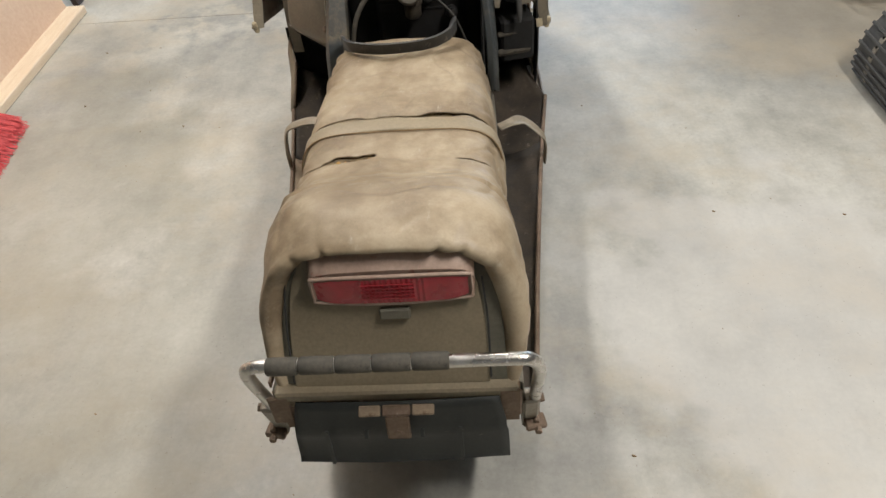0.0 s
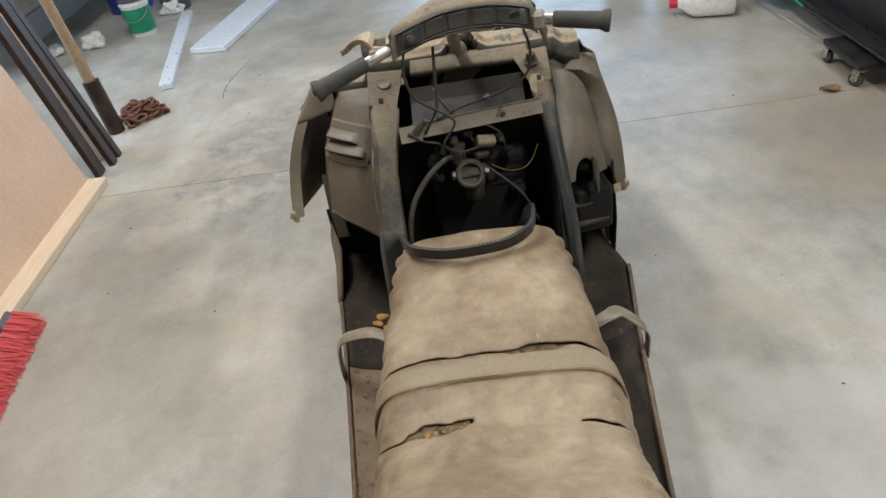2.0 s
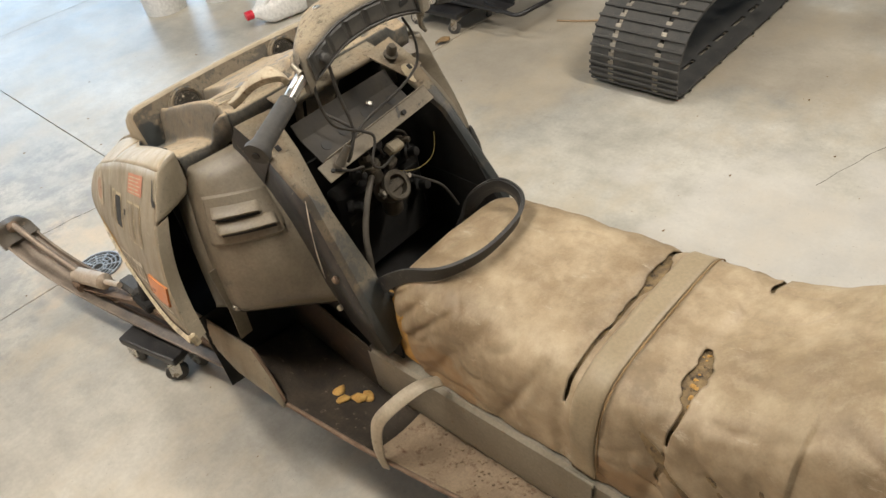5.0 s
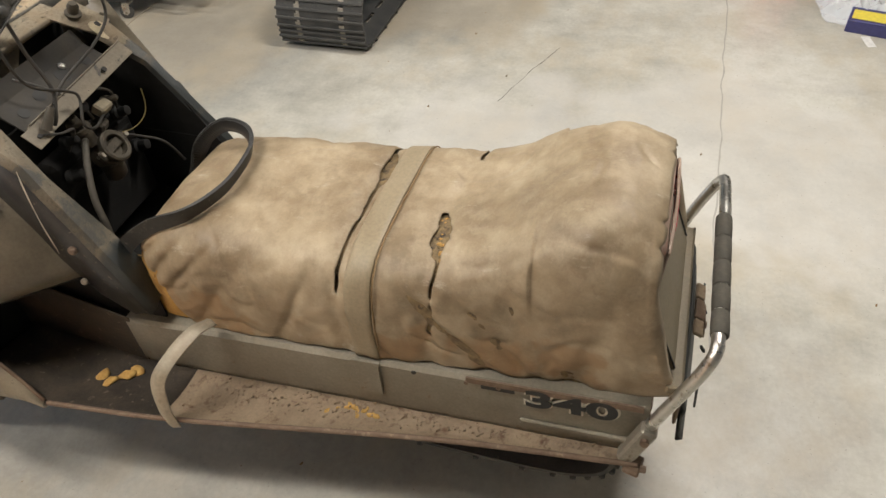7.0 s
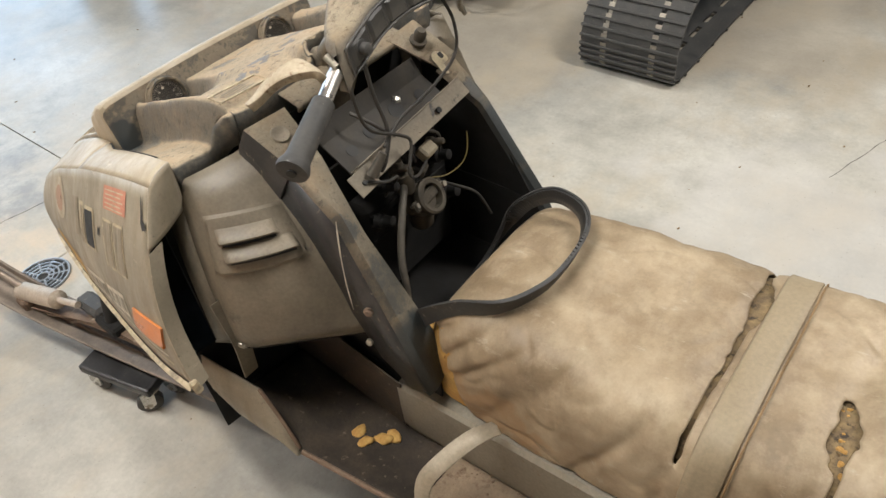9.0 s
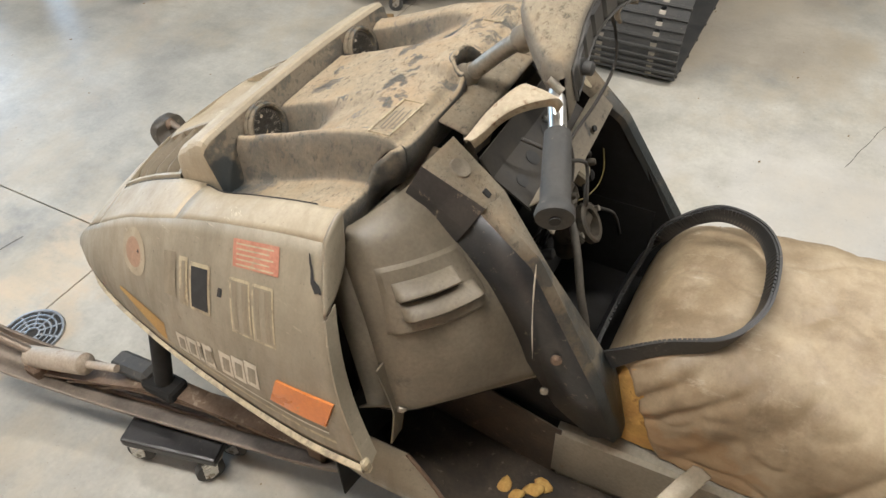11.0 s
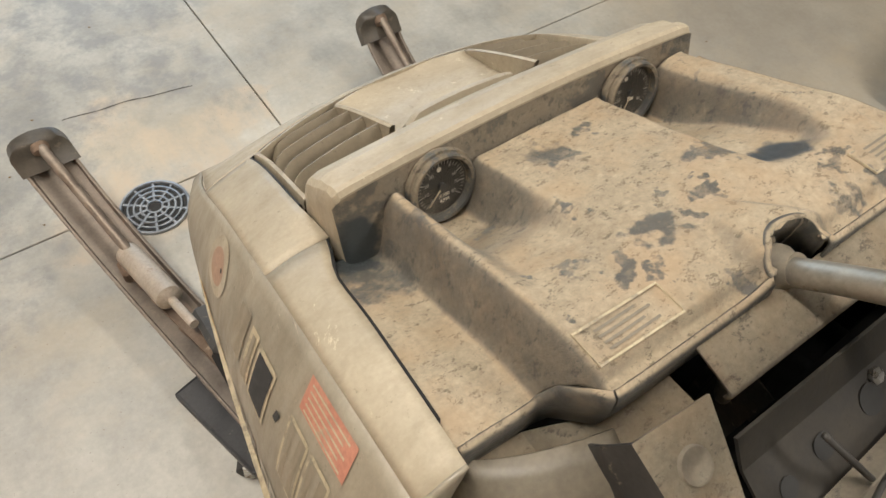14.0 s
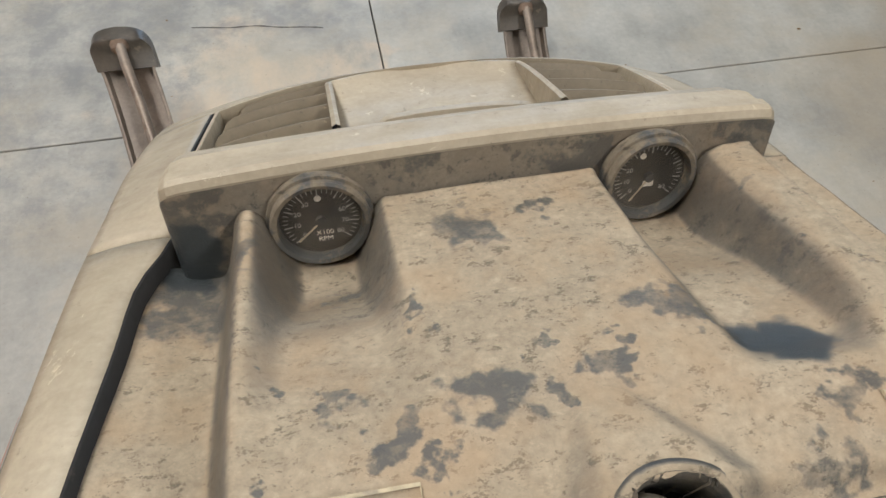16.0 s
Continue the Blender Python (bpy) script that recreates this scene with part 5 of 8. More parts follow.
part("sill", bar((-0.20, -0.05, 0.522), (0.21, -0.05, 0.516), 0.028, 0.022, None, (0, 0, 1), 0.004), PANEL, sled)
tail = part("tail_light", bm_loft([[V((x, y + 0.010, z)) for y, z in ((0.052, 0.782), (0.012, 0.763 + dz), (0.0, 0.753 + dz), (-0.006, 0.746 + dz), (-0.003, 0.683 - 0.4 * dz), (0.045, 0.686))] for x, dz in ((-0.112, -0.020), (-0.107, -0.009), (-0.098, -0.002), (-0.075, 0.002), (0.017, 0.004), (0.108, 0.002), (0.131, -0.002), (0.140, -0.009), (0.145, -0.020))], True), PALEPLASTIC, sled, "dusty pinkish tail light housing", smooth=35)
rows = []
for k in range(61):
    x = -0.103 + 0.238 * k / 60
    e = 1 - abs((x - 0.016) / 0.119) ** 6
    rib = 0.0012 * (k % 2) if 18 < k < 44 else 0
    rows.append([V((x, 0.001 - 0.007 * e - rib + (0.740 - z) * 0.05, 0.709 + (z - 0.709) * (0.72 + 0.28 * e))) for z in (0.686, 0.690, 0.701, 0.713, 0.725, 0.737, 0.741)])
part("lens", bm_loft(rows, caps=False), REDLENS, tail, "cracked red plastic lens", smooth=20)
for z in (0.698, 0.706, 0.714, 0.722, 0.730):
    part("lens_rib", bar((-0.030, -0.0085 + (0.740 - z) * 0.05, z), (0.052, -0.0085 + (0.740 - z) * 0.05, z), 0.0015, 0.0015), REDLENS, tail)
part("lens_rim", bm_tube([(-0.096, -0.001, 0.742), (-0.106, 0.001, 0.733), (-0.107, 0.004, 0.694), (-0.098, 0.003, 0.685), (0.016, -0.001, 0.681), (0.130, 0.003, 0.685), (0.140, 0.004, 0.694), (0.139, 0.001, 0.733), (0.128, -0.001, 0.742), (0.016, -0.004, 0.7455)], 0.003, 6, 3, True), PALEPLASTIC, tail, smooth=60)

rows = []
for k in range(25):
    x = -0.178 + 0.366 * k / 24
    bow = 0.005 * math.cos((k / 24 - 0.5) * math.pi)
    rows.append([V((x * f, -0.066 - bow - d, z + dz * noise.noise(V((x * 9, 2, 2))))) for z, d, f, dz in ((0.512, 0.0, 0.94, 0), (0.495, 0.006, 0.96, 0), (0.455, 0.010, 1.0, 0), (0.443, 0.016, 1.0, 0), (0.425, 0.012, 1.02, 0), (0.372, 0.018, 1.03, 0.004), (0.362, 0.024, 1.03, 0.005), (0.352, 0.014, 1.02, 0.006))])
flap = part("snow_flap", bm_loft(rows, caps=False), FLAP, sled, "dark grey-green rubber snow flap", smooth=50, solid=0.004)
for x, h in ((-0.118, 0.09), (-0.05, 0.012), (0.045, 0.012), (0.11, 0.09)):
    part("flap_rib", bar((x, -0.096, 0.47), (x, -0.104, 0.47 - h), 0.006, 0.004, None, (0, -1, 0)), FLAP, flap)
for x0, x1 in ((-0.058, -0.022), (-0.019, 0.028), (0.031, 0.068)):
    part("hinge_leaf", bar((x0, -0.084, 0.508), (x1, -0.084, 0.508), 0.018, 0.009, None, (0, -0.5, 1), 0.002), RUST if x0 == -0.019 else BOARD, sled, "pale rusty hinge leaf")
part("latch_tab", bm_box((0.006, -0.098, 0.478), (0.040, 0.004, 0.055), (-8, 0, 0), 0.003), RUST, sled, "rusty brown latch tab")
part("latch_bolt", bm_cyl((0.006, -0.104, 0.468), (0.006, -0.098, 0.468), 0.007, 0.007, 6), RUST, sled)
for s in (-1, 1):
    part("corner_bracket", bm_box((s * 0.196, -0.062, 0.487), (0.038, 0.006, 0.075), (0, 0, 0), 0.003), RUST, sled, "rusty corner bracket")
bumper = part("bumper", bm_tube([(-0.230, 0.006, 0.345), (-0.229, -0.008, 0.395), (-0.227, -0.034, 0.480), (-0.224, -0.066, 0.575), (-0.217, -0.084, 0.628), (-0.202, -0.092, 0.648), (-0.17, -0.093, 0.653), (0.0, -0.096, 0.653), (0.19, -0.095, 0.651), (0.226, -0.090, 0.640), (0.240, -0.076, 0.600), (0.242, -0.050, 0.53), (0.241, -0.022, 0.44), (0.240, 0.006, 0.345)], 0.0108, 16, 7), CHROME, sled, "worn chrome rear bumper tube", smooth=180)
x = -0.178
for k in range(5):
    w = (0.050, 0.056, 0.056, 0.060, 0.058)[k]
    part("foam_sleeve", bm_turned((x + 0.001, -0.0945, 0.6525), (1, 0, 0), [(0, 0.0122), (0.003, 0.0142), (w / 2, 0.0146), (w - 0.004, 0.0141), (w - 0.001, 0.0122)], 20), FOAMGRIP, bumper, "cracked grey foam sleeve", smooth=50)
    x += w
for s in (-1, 1):
    part("bumper_lug", bar((s * 0.236, 0.006, 0.350), (s * 0.234, -0.026, 0.455), 0.030, 0.030, None, (s, 0, 0.2), 0.005), DULLALLOY, bumper)
    part("bolt", bm_cyl((s * 0.248, -0.02, 0.435), (s * 0.258, -0.02, 0.437), 0.008, 0.008, 6), RUST, bumper)

# track under the tunnel, with its rear idlers
part("track_frame", bm_box((0, 0.45, 0.215), (0.30, 0.9, 0.03), (0, 0, 0), 0.004), BLACK, sled)
tp = [(0.08, 0.30), (0.025, 0.235), (0.06, 0.165), (0.2, 0.136), (0.6, 0.136), (0.95, 0.15), (1.12, 0.25), (1.1, 0.36), (0.95, 0.385), (0.5, 0.40), (0.15, 0.37)]
track_loop(sled, tp, -0.185, 0.185, "y")
for x in (-0.13, 0.13):
    part("idler_wheel", bm_turned((x - 0.015, 0.11, 0.235), (1, 0, 0), [(0, 0.03), (0, 0.06), (0.004, 0.066), (0.026, 0.066), (0.03, 0.06), (0.03, 0.03)], 24), RUBBER, sled, smooth=40)
dolly((0.06, 0.5, 0.0), 0.22, 0.4, "black caster dolly under the rear track", 0, (20, 160, 40, 200))

# ---- console frame over the engine ----
def quad_strip(a, b, n=10):
    """Rows between two matching lists of points."""
    rows = []
    for (p, q), (r, s) in zip(zip(a, b), zip(a[1:], b[1:])):
        for k in range(n):
            t = k / n
            rows.append([V(p).lerp(V(r), t), V(q).lerp(V(s), t)])
    rows.append([V(a[-1]), V(b[-1])])
    return rows


ARM_IN = [(-0.131, 1.297, 0.897), (-0.151, 1.205, 0.844), (-0.172, 1.115, 0.737), (-0.172, 0.990, 0.565), (-0.178, 0.962, 0.480)]
ARM_OUT = [(-0.216, 1.302, 0.900), (-0.214, 1.205, 0.858), (-0.213, 1.124, 0.785), (-0.232, 1.0, 0.585), (-0.232, 0.953, 0.472)]
FLANGE = [(-0.222, 1.335, 0.835), (-0.226, 1.255, 0.77), (-0.232, 1.165, 0.655), (-0.236, 1.065, 0.50), (-0.236, 1.0, 0.455)]
for s in (-1, 1):
    sd = (lambda p: p) if s < 0 else mirrored
    a, b, f = sd(ARM_IN), sd(ARM_OUT), sd(FLANGE)
    if s > 0:
        a = [a[0], V((0.168, 1.205, 0.846))] + [V(q) + V((-0.026, 0.002, -0.004)) for q in b[2:]]
    inner = [V(p) + (V((0, 0.035, -0.03)) if s < 0 else V((0, 0.008, -0.008))) for p in a]
    top = quad_strip(a[:2], b[:2], 6)
    part("console_ear", bm_loft(top, caps=False), RAILM, sled, "dusty tan steel console ear", solid=0.004)
    low = []
    for (p, q), fl, inn in zip(zip(a[1:], b[1:]), f[1:], inner[1:]):
        low.append([V(inn), V(p) + V((s * -0.004, 0.008, -0.008)), V(p), V(p).lerp(V(q), 0.5) + V((0, -0.004, 0.003)), V(q) + V((s * -0.010, -0.001, 0.001)), V(q) + V((s * 0.002, 0.008, -0.010)), V(q).lerp(V(fl), 0.5), V(fl)])
    part("console_rail", bm_loft([r[:6] for r in low], caps=False), RAILM, sled, "dusty scuffed console side rail", solid=0.004, smooth=38)
    part("rail_flange", bm_loft([r[5:] for r in low], caps=False), RAILDARK, sled, "black scuffed side of the console rail", solid=0.004, smooth=38)
    # Black steel flange; the shadow beside the ear is in its colour too.
    part("ear_flange", bm_loft([[V(q), V(q).lerp(V(fl), 0.5) + V((s * 0.004, 0, 0)), V(fl)] for q, fl in zip(b[:2], f[:2])], caps=False), RAILDARK, sled, "black scuffed console flange with shade in its colour", solid=0.003)
    c = (V(a[0]) + V(b[0])) / 2 * 0.62 + (V(a[1]) + V(b[1])) / 2 * 0.38
    nrm = (V(a[1]) - V(a[0])).cross(V(b[0]) - V(a[0])).normalized()
    nrm = nrm if nrm.z > 0 else -nrm
    part("emboss", bm_turned(c, nrm, [(0.001, 0.017), (0.0045, 0.0155), (0.0045, 0.012), (0.003, 0.010)], 24), FRAMEP, sled, smooth=40)
    h = V((s * 0.186, 1.216, 0.8605))
    part("square_hole", bm_box(h, (0.010, 0.013, 0.004), (40, 0, 0), 0.001), INK, sled)
part("rail_scratch", bm_tube([(-0.2165, 1.124, 0.787), (-0.226, 1.121, 0.73), (-0.2335, 1.116, 0.67), (-0.2375, 1.110, 0.605)], 0.002, 5, 5, radii=[0.0006, 0.0014, 0.0009, 0.0013, 0.0005]), WHITEINK, sled, "white bare-metal scratch")
part("rail_bolt", bm_turned((-0.234, 1.073, 0.62), (-1, -0.3, 0.2), [(0, 0.009), (0.005, 0.009), (0.008, 0.005)], 12), RUST, sled)
part("rail_bolt", bm_turned((-0.238, 1.085, 0.535), (-1, -0.3, 0.2), [(0, 0.007), (0.005, 0.007), (0.007, 0.004)], 12), DULLALLOY, sled)
part("console_top", bm_loft([[V((x, 1.287, 0.878)), V((x, 1.284, 0.887)), V((x, 1.288, 0.892)), V((x, 1.31, 0.898)), V((x, 1.335, 0.904))] for x in [-0.112 + 0.285 * k / 24 for k in range(25)]], caps=False), RAILM, sled, "dusty steel plate across the console top", solid=0.004, smooth=60)
chip = []
for k in range(13):
    a = k * math.pi / 6
    r = 0.017 + 0.010 * noise.noise(V((math.cos(a) * 2.1, math.sin(a) * 2.1, 5)))
    o = V((0.186 - 0.006 + r * math.cos(a), 1.216 - 0.008 + r * 1.15 * math.sin(a), 0.8605))
    chip.append([V((0.184, 1.212, 0.8575)), V((o.x, o.y, 0.8575 + (o.y - 1.212) * (0.62 if o.y > 1.207 else 1.0)))])
part("ear_chip", bm_loft(chip, caps=False), CREAM, sled, "patch of flaked pale paint", solid=0.001, offset=1)
part("knob", bm_turned((0.174, 1.258, 0.883), (0, -0.4, 0.9), [(0, 0.016), (0.006, 0.017), (0.008, 0.011), (0.022, 0.012), (0.03, 0.008)], 16), ENGINE, sled, smooth=40)
bm = bar((-0.125, 1.150, 0.800), (0.182, 1.163, 0.815), 0.036, 0.003, None, (0, -0.7, 0.72), 0.001)
bar((-0.12, 1.168, 0.808), (0.18, 1.181, 0.822), 0.003, 0.026, bm, (0, -0.7, 0.72), 0.001)
xbar = part("cross_bar", bm, FRAMEP, sled, "dusty angle iron across the engine bay")
part("bar_hole", bm_cyl((0.092, 1.154, 0.812), (0.092, 1.1505, 0.8145), 0.0055, 0.0055, 12), INK, xbar)
part("bar_tab", bm_box((-0.125, 1.143, 0.800), (0.05, 0.040, 0.003), (44, 0, 6), 0.001), FRAMEP, xbar)
part("bar_hole", bm_cyl((-0.128, 1.139, 0.799), (-0.128, 1.137, 0.802), 0.0045, 0.0045, 10), INK, xbar)

# dark bay behind the rails; near-black sheets hold its shade in their colour
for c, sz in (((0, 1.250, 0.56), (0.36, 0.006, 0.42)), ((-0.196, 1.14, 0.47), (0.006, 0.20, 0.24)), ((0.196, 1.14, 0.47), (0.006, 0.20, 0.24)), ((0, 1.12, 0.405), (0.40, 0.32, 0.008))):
    part("bay_wall", bm_box(c, sz), BLACK, sled, "near-black engine bay wall holding its shade")
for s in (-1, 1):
    part("bay_side", bm_loft([[V((s * 0.199, y, 0.40)), V((s * 0.197, y, z))] for y, z in ((0.965, 0.48), (1.0, 0.565), (1.06, 0.665), (1.12, 0.765), (1.16, 0.80), (1.21, 0.842), (1.275, 0.865))], caps=False), BLACK, sled, "near-black engine bay side holding its shade", solid=0.003)
part("dash_support", bm_loft([[V((-0.315, 1.388, 0.812)), V((-0.315, 1.35, 0.80))], [V((-0.25, 1.375, 0.815)), V((-0.245, 1.335, 0.80))], [V((-0.20, 1.345, 0.845)), V((-0.19, 1.31, 0.838))], [V((-0.13, 1.335, 0.868)), V((-0.125, 1.30, 0.862))]], caps=False), RAILM, sled, "dusty steel support under the dashboard", solid=0.004)
part("air_box_plate", bm_loft([[V((x, y, z)) for x in (-0.12, -0.06, 0.0, 0.06, 0.15)] for y, z in ((1.175, 0.79), (1.21, 0.812), (1.24, 0.83), (1.262, 0.86))], caps=False), worn("grey_dusty_plate", (0.016, 0.014, 0.011), (0.042, 0.036, 0.027), 16, 0.7, 0, (0.012, 0.011, 0.01), 24, 0.6, 0.1), sled, "grey dusty plate under the console", solid=0.004)
for x, y, z, r in ((-0.03, 1.212, 0.816, 0.013), (0.045, 1.215, 0.818, 0.016), (0.11, 1.212, 0.816, 0.012), (-0.085, 1.205, 0.812, 0.011)):
    part("plate_hole", bm_cyl((x, y - 0.001, z + 0.0015), (x, y - 0.0015, z + 0.0022), r, r, 16), INK, sled)
part("plate_bolt", bm_turned((0.062, 1.228, 0.826), (0, -0.6, 0.8), [(0, 0.009), (0.005, 0.009), (0.008, 0.005)], 6), CHROME, sled)

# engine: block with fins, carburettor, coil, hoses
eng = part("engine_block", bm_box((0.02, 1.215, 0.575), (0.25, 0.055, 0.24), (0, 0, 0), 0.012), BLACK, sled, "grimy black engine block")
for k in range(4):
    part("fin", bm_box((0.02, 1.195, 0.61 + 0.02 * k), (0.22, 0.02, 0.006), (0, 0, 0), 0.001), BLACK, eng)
C = V((-0.001, 1.118, 0.689))
AX = V((0.15, -0.8, 0.55)).normalized()
carb = part("carburettor", bm_turned(C + AX * -0.05, AX, [(0, 0.024), (0.02, 0.026), (0.022, 0.031), (0.032, 0.031), (0.034, 0.026), (0.048, 0.027), (0.05, 0.035), (0.060, 0.035), (0.063, 0.031), (0.062, 0.024), (0.035, 0.021)], 28), ENGINE, sled, "dusty cast alloy carburettor", smooth=40)
part("choke_plate", bm_cyl(C + AX * -0.006, C + AX * -0.004, 0.0225, 0.0225, 24), ENGINE, carb)
part("choke_shaft", bm_cyl(C + V((-0.04, 0.01, -0.002)), C + V((0.042, 0.004, 0.004)), 0.0035, 0.0035, 8), DULLALLOY, carb)
part("flange_ear", bar(C + V((-0.045, 0, 0)) + AX * 0.004, C + V((0.045, 0.01, 0)) + AX * 0.004, 0.022, 0.008, None, AX, 0.003), ENGINE, carb)
for s in (-1, 1):
    part("screw", bm_cyl(C + V((s * 0.038, 0.004, 0)) + AX * 0.006, C + V((s * 0.038, 0.004, 0)) + AX * 0.014, 0.0055, 0.0055, 6), DULLALLOY, carb)
part("float_bowl", bm_turned(C + V((0.005, 0.03, -0.085)), (0, 0, 1), [(0, 0.018), (0.006, 0.023), (0.04, 0.025), (0.043, 0.029), (0.052, 0.029), (0.056, 0.022)], 24), ENGINE, carb, smooth=40)
part("throttle_tower", bm_turned(C + V((-0.022, 0.032, 0.02)), (-0.1, 0.1, 1), [(0, 0.019), (0.03, 0.018), (0.033, 0.022), (0.042, 0.022), (0.046, 0.010), (0.066, 0.008)], 20), ENGINE, carb, smooth=40)
part("primer_body", bm_box(C + V((0.03, 0.045, 0.028)), (0.04, 0.03, 0.022), (20, 10, 25), 0.005), ENGINE, carb)
part("ignition_coil", bm_box((0.045, 1.152, 0.752), (0.046, 0.026, 0.022), (35, 10, 14), 0.004), worn("pale_coil", (0.20, 0.17, 0.115), (0.28, 0.24, 0.165), 30, 0.6), sled, "pale dusty ignition coil")
for q, r in (((0.095, 1.18, 0.70), 0.016), ((-0.065, 1.17, 0.735), 0.013), ((0.0, 1.185, 0.77), 0.018), ((-0.08, 1.18, 0.66), 0.015), ((0.11, 1.18, 0.60), 0.018), ((0.04, 1.19, 0.64), 0.016), ((0.075, 1.175, 0.745), 0.010), ((-0.035, 1.17, 0.755), 0.009)):
    part("fitting", bm_turned(q, (0.2, -1, 0.3), [(0, r), (0.012, r), (0.016, r * 0.7), (0.035, r * 0.65), (0.038, r * 0.4)], 14), ENGINE if r < 0.011 else BLACK, sled, smooth=40)
HOSE = worn("dusty_grey_hose", (0.050, 0.044, 0.035), (0.095, 0.083, 0.064), 22, 0.65)
part("fuel_hose", bm_tube([(-0.04, 1.14, 0.728), (-0.055, 1.127, 0.731), (-0.097, 1.10, 0.709), (-0.136, 1.075, 0.665), (-0.155, 1.055, 0.617), (-0.165, 1.05, 0.54), (-0.165, 1.05, 0.45)], 0.0068, 10), HOSE, sled, "dusty grey fuel hose", smooth=180)
WIREY = plain("yellow_wire", (0.20, 0.155, 0.05), 0.5)
part("yellow_wire", bm_tube([(0.05, 1.165, 0.68), (0.09, 1.15, 0.666), (0.127, 1.14, 0.673), (0.149, 1.14, 0.694), (0.165, 1.15, 0.725)], 0.0014, 6), WIREY, sled, "thin yellow wire", smooth=180)
CABLE = worn("black_cable", (0.022, 0.021, 0.019), (0.06, 0.054, 0.045), 30, 0.6)
for nm, pts, r in (("throttle_cable", [(0.155, 1.175, 0.995), (0.165, 1.16, 0.95), (0.15, 1.15, 0.90), (0.09, 1.155, 0.865), (0.0, 1.165, 0.84), (-0.06, 1.15, 0.825)], 0.0045),
                   ("brake_cable", [(-0.105, 1.15, 1.0), (-0.115, 1.14, 0.95), (-0.10, 1.135, 0.89), (-0.04, 1.13, 0.845), (-0.02, 1.125, 0.82), (-0.05, 1.11, 0.78), (-0.02, 1.12, 0.75), (0.03, 1.14, 0.745)], 0.0045),
                   ("control_cable", [(-0.045, 1.18, 0.985), (-0.05, 1.165, 0.92), (-0.055, 1.14, 0.86), (-0.08, 1.13, 0.82), (-0.09, 1.135, 0.80)], 0.0055),
                   ("wiring", [(0.03, 1.14, 0.70), (0.08, 1.12, 0.66), (0.12, 1.10, 0.62), (0.15, 1.09, 0.55)], 0.005),
                   ("wiring", [(-0.13, 1.15, 0.80), (-0.10, 1.12, 0.79), (-0.06, 1.13, 0.77), (-0.07, 1.16, 0.72)], 0.004),
                   ("wiring", [(-0.06, 1.22, 0.87), (-0.04, 1.18, 0.845), (0.0, 1.16, 0.79), (0.02, 1.16, 0.74)], 0.005),
                   ("wiring", [(-0.02, 1.16, 0.78), (0.03, 1.15, 0.80), (0.08, 1.15, 0.77), (0.09, 1.16, 0.72)], 0.004)):
    part(nm, bm_tube(pts, r * 0.66, 8), CABLE, sled, "black rubber-clad cable", smooth=180)
part("cable_boot", bm_cyl((-0.112, 1.135, 0.805), (-0.085, 1.128, 0.838), 0.0105, 0.007, 12), HOSE, sled, smooth=40)
part("foam_scrap", bm_box((-0.13, 1.055, 0.488), (0.03, 0.05, 0.03), (20, 15, 30), 0.01, None, 2), FOAM, sled, "scrap of yellow foam")

# ---- clutch guards ----
def guard_point(u, v, s=-1):
    tl, tr, bl, br = V((-0.315, 1.375, 0.835)), V((-0.190, 1.316, 0.860)), V((-0.388, 1.262, 0.532)), V((-0.203, 1.085, 0.518))
    p = tl.lerp(tr, u).lerp(bl.lerp(br, u), v)
    k = math.sin(math.pi * min(1, 0.12 + 0.88 * v)) * (0.55 + 0.45 * math.sin(math.pi * u))
    p += V((-0.030, -0.034, 0.018)) * k
    p += V((-0.006, -0.01, 0.0)) * smoothstep(0.15, 0.45, v) * (1 - smoothstep(0.9, 1.0, v))
    w = smoothstep(0.16, 0.0, u) ** 2
    p += V((0.006, 0.026, -0.004)) * w + V((0, 0.016, -0.010)) * smoothstep(0.14, 0.0, v) ** 2 + V((0, 0.018, 0.0)) * smoothstep(0.88, 1.0, v) ** 2
    return V((p.x if s < 0 else -p.x, p.y, p.z))


def guard_normal(u, v, s=-1):
    e = 0.01
    n = (guard_point(u + e, v, s) - guard_point(u - e, v, s)).cross(guard_point(u, v + e, s) - guard_point(u, v - e, s)).normalized()
    return n if n.y < 0 else -n


def vent_point(w, h, lift):
    """A place on the left guard's vent plate: w across it, h down it, both 0 to 1."""
    u = (0.135 + (0.90 - 0.135) * w) * (1 - h) + (0.075 + (0.92 - 0.075) * w) * h
    v = (0.190 + 0.055 * w) * (1 - h) + (0.475 + 0.02 * w) * h
    return guard_point(u, v) + guard_normal(min(0.97, max(0.03, u)), v) * lift


def vent_patch(w0, w1, h0, h1, lift, n=16):
    rows = []
    for i in range(n + 1):
        r = []
        for k in range(n + 1):
            w, h = w0 + (w1 - w0) * k / n, h0 + (h1 - h0) * i / n
            # the lower inner corner is cut round
            cw, ch = max(0.0, w - 0.8) / 0.2, max(0.0, h - 0.6) / 0.4
            q = math.hypot(cw, ch)
            if q > 1:
                w, h = 0.8 + 0.2 * cw / q if cw > 0 else w, 0.6 + 0.4 * ch / q if ch > 0 else h
            r.append(vent_point(w, h, lift if min(i, n - i, k, n - k) else 0.0005))
        rows.append(r)
    return bm_loft(rows, caps=False)


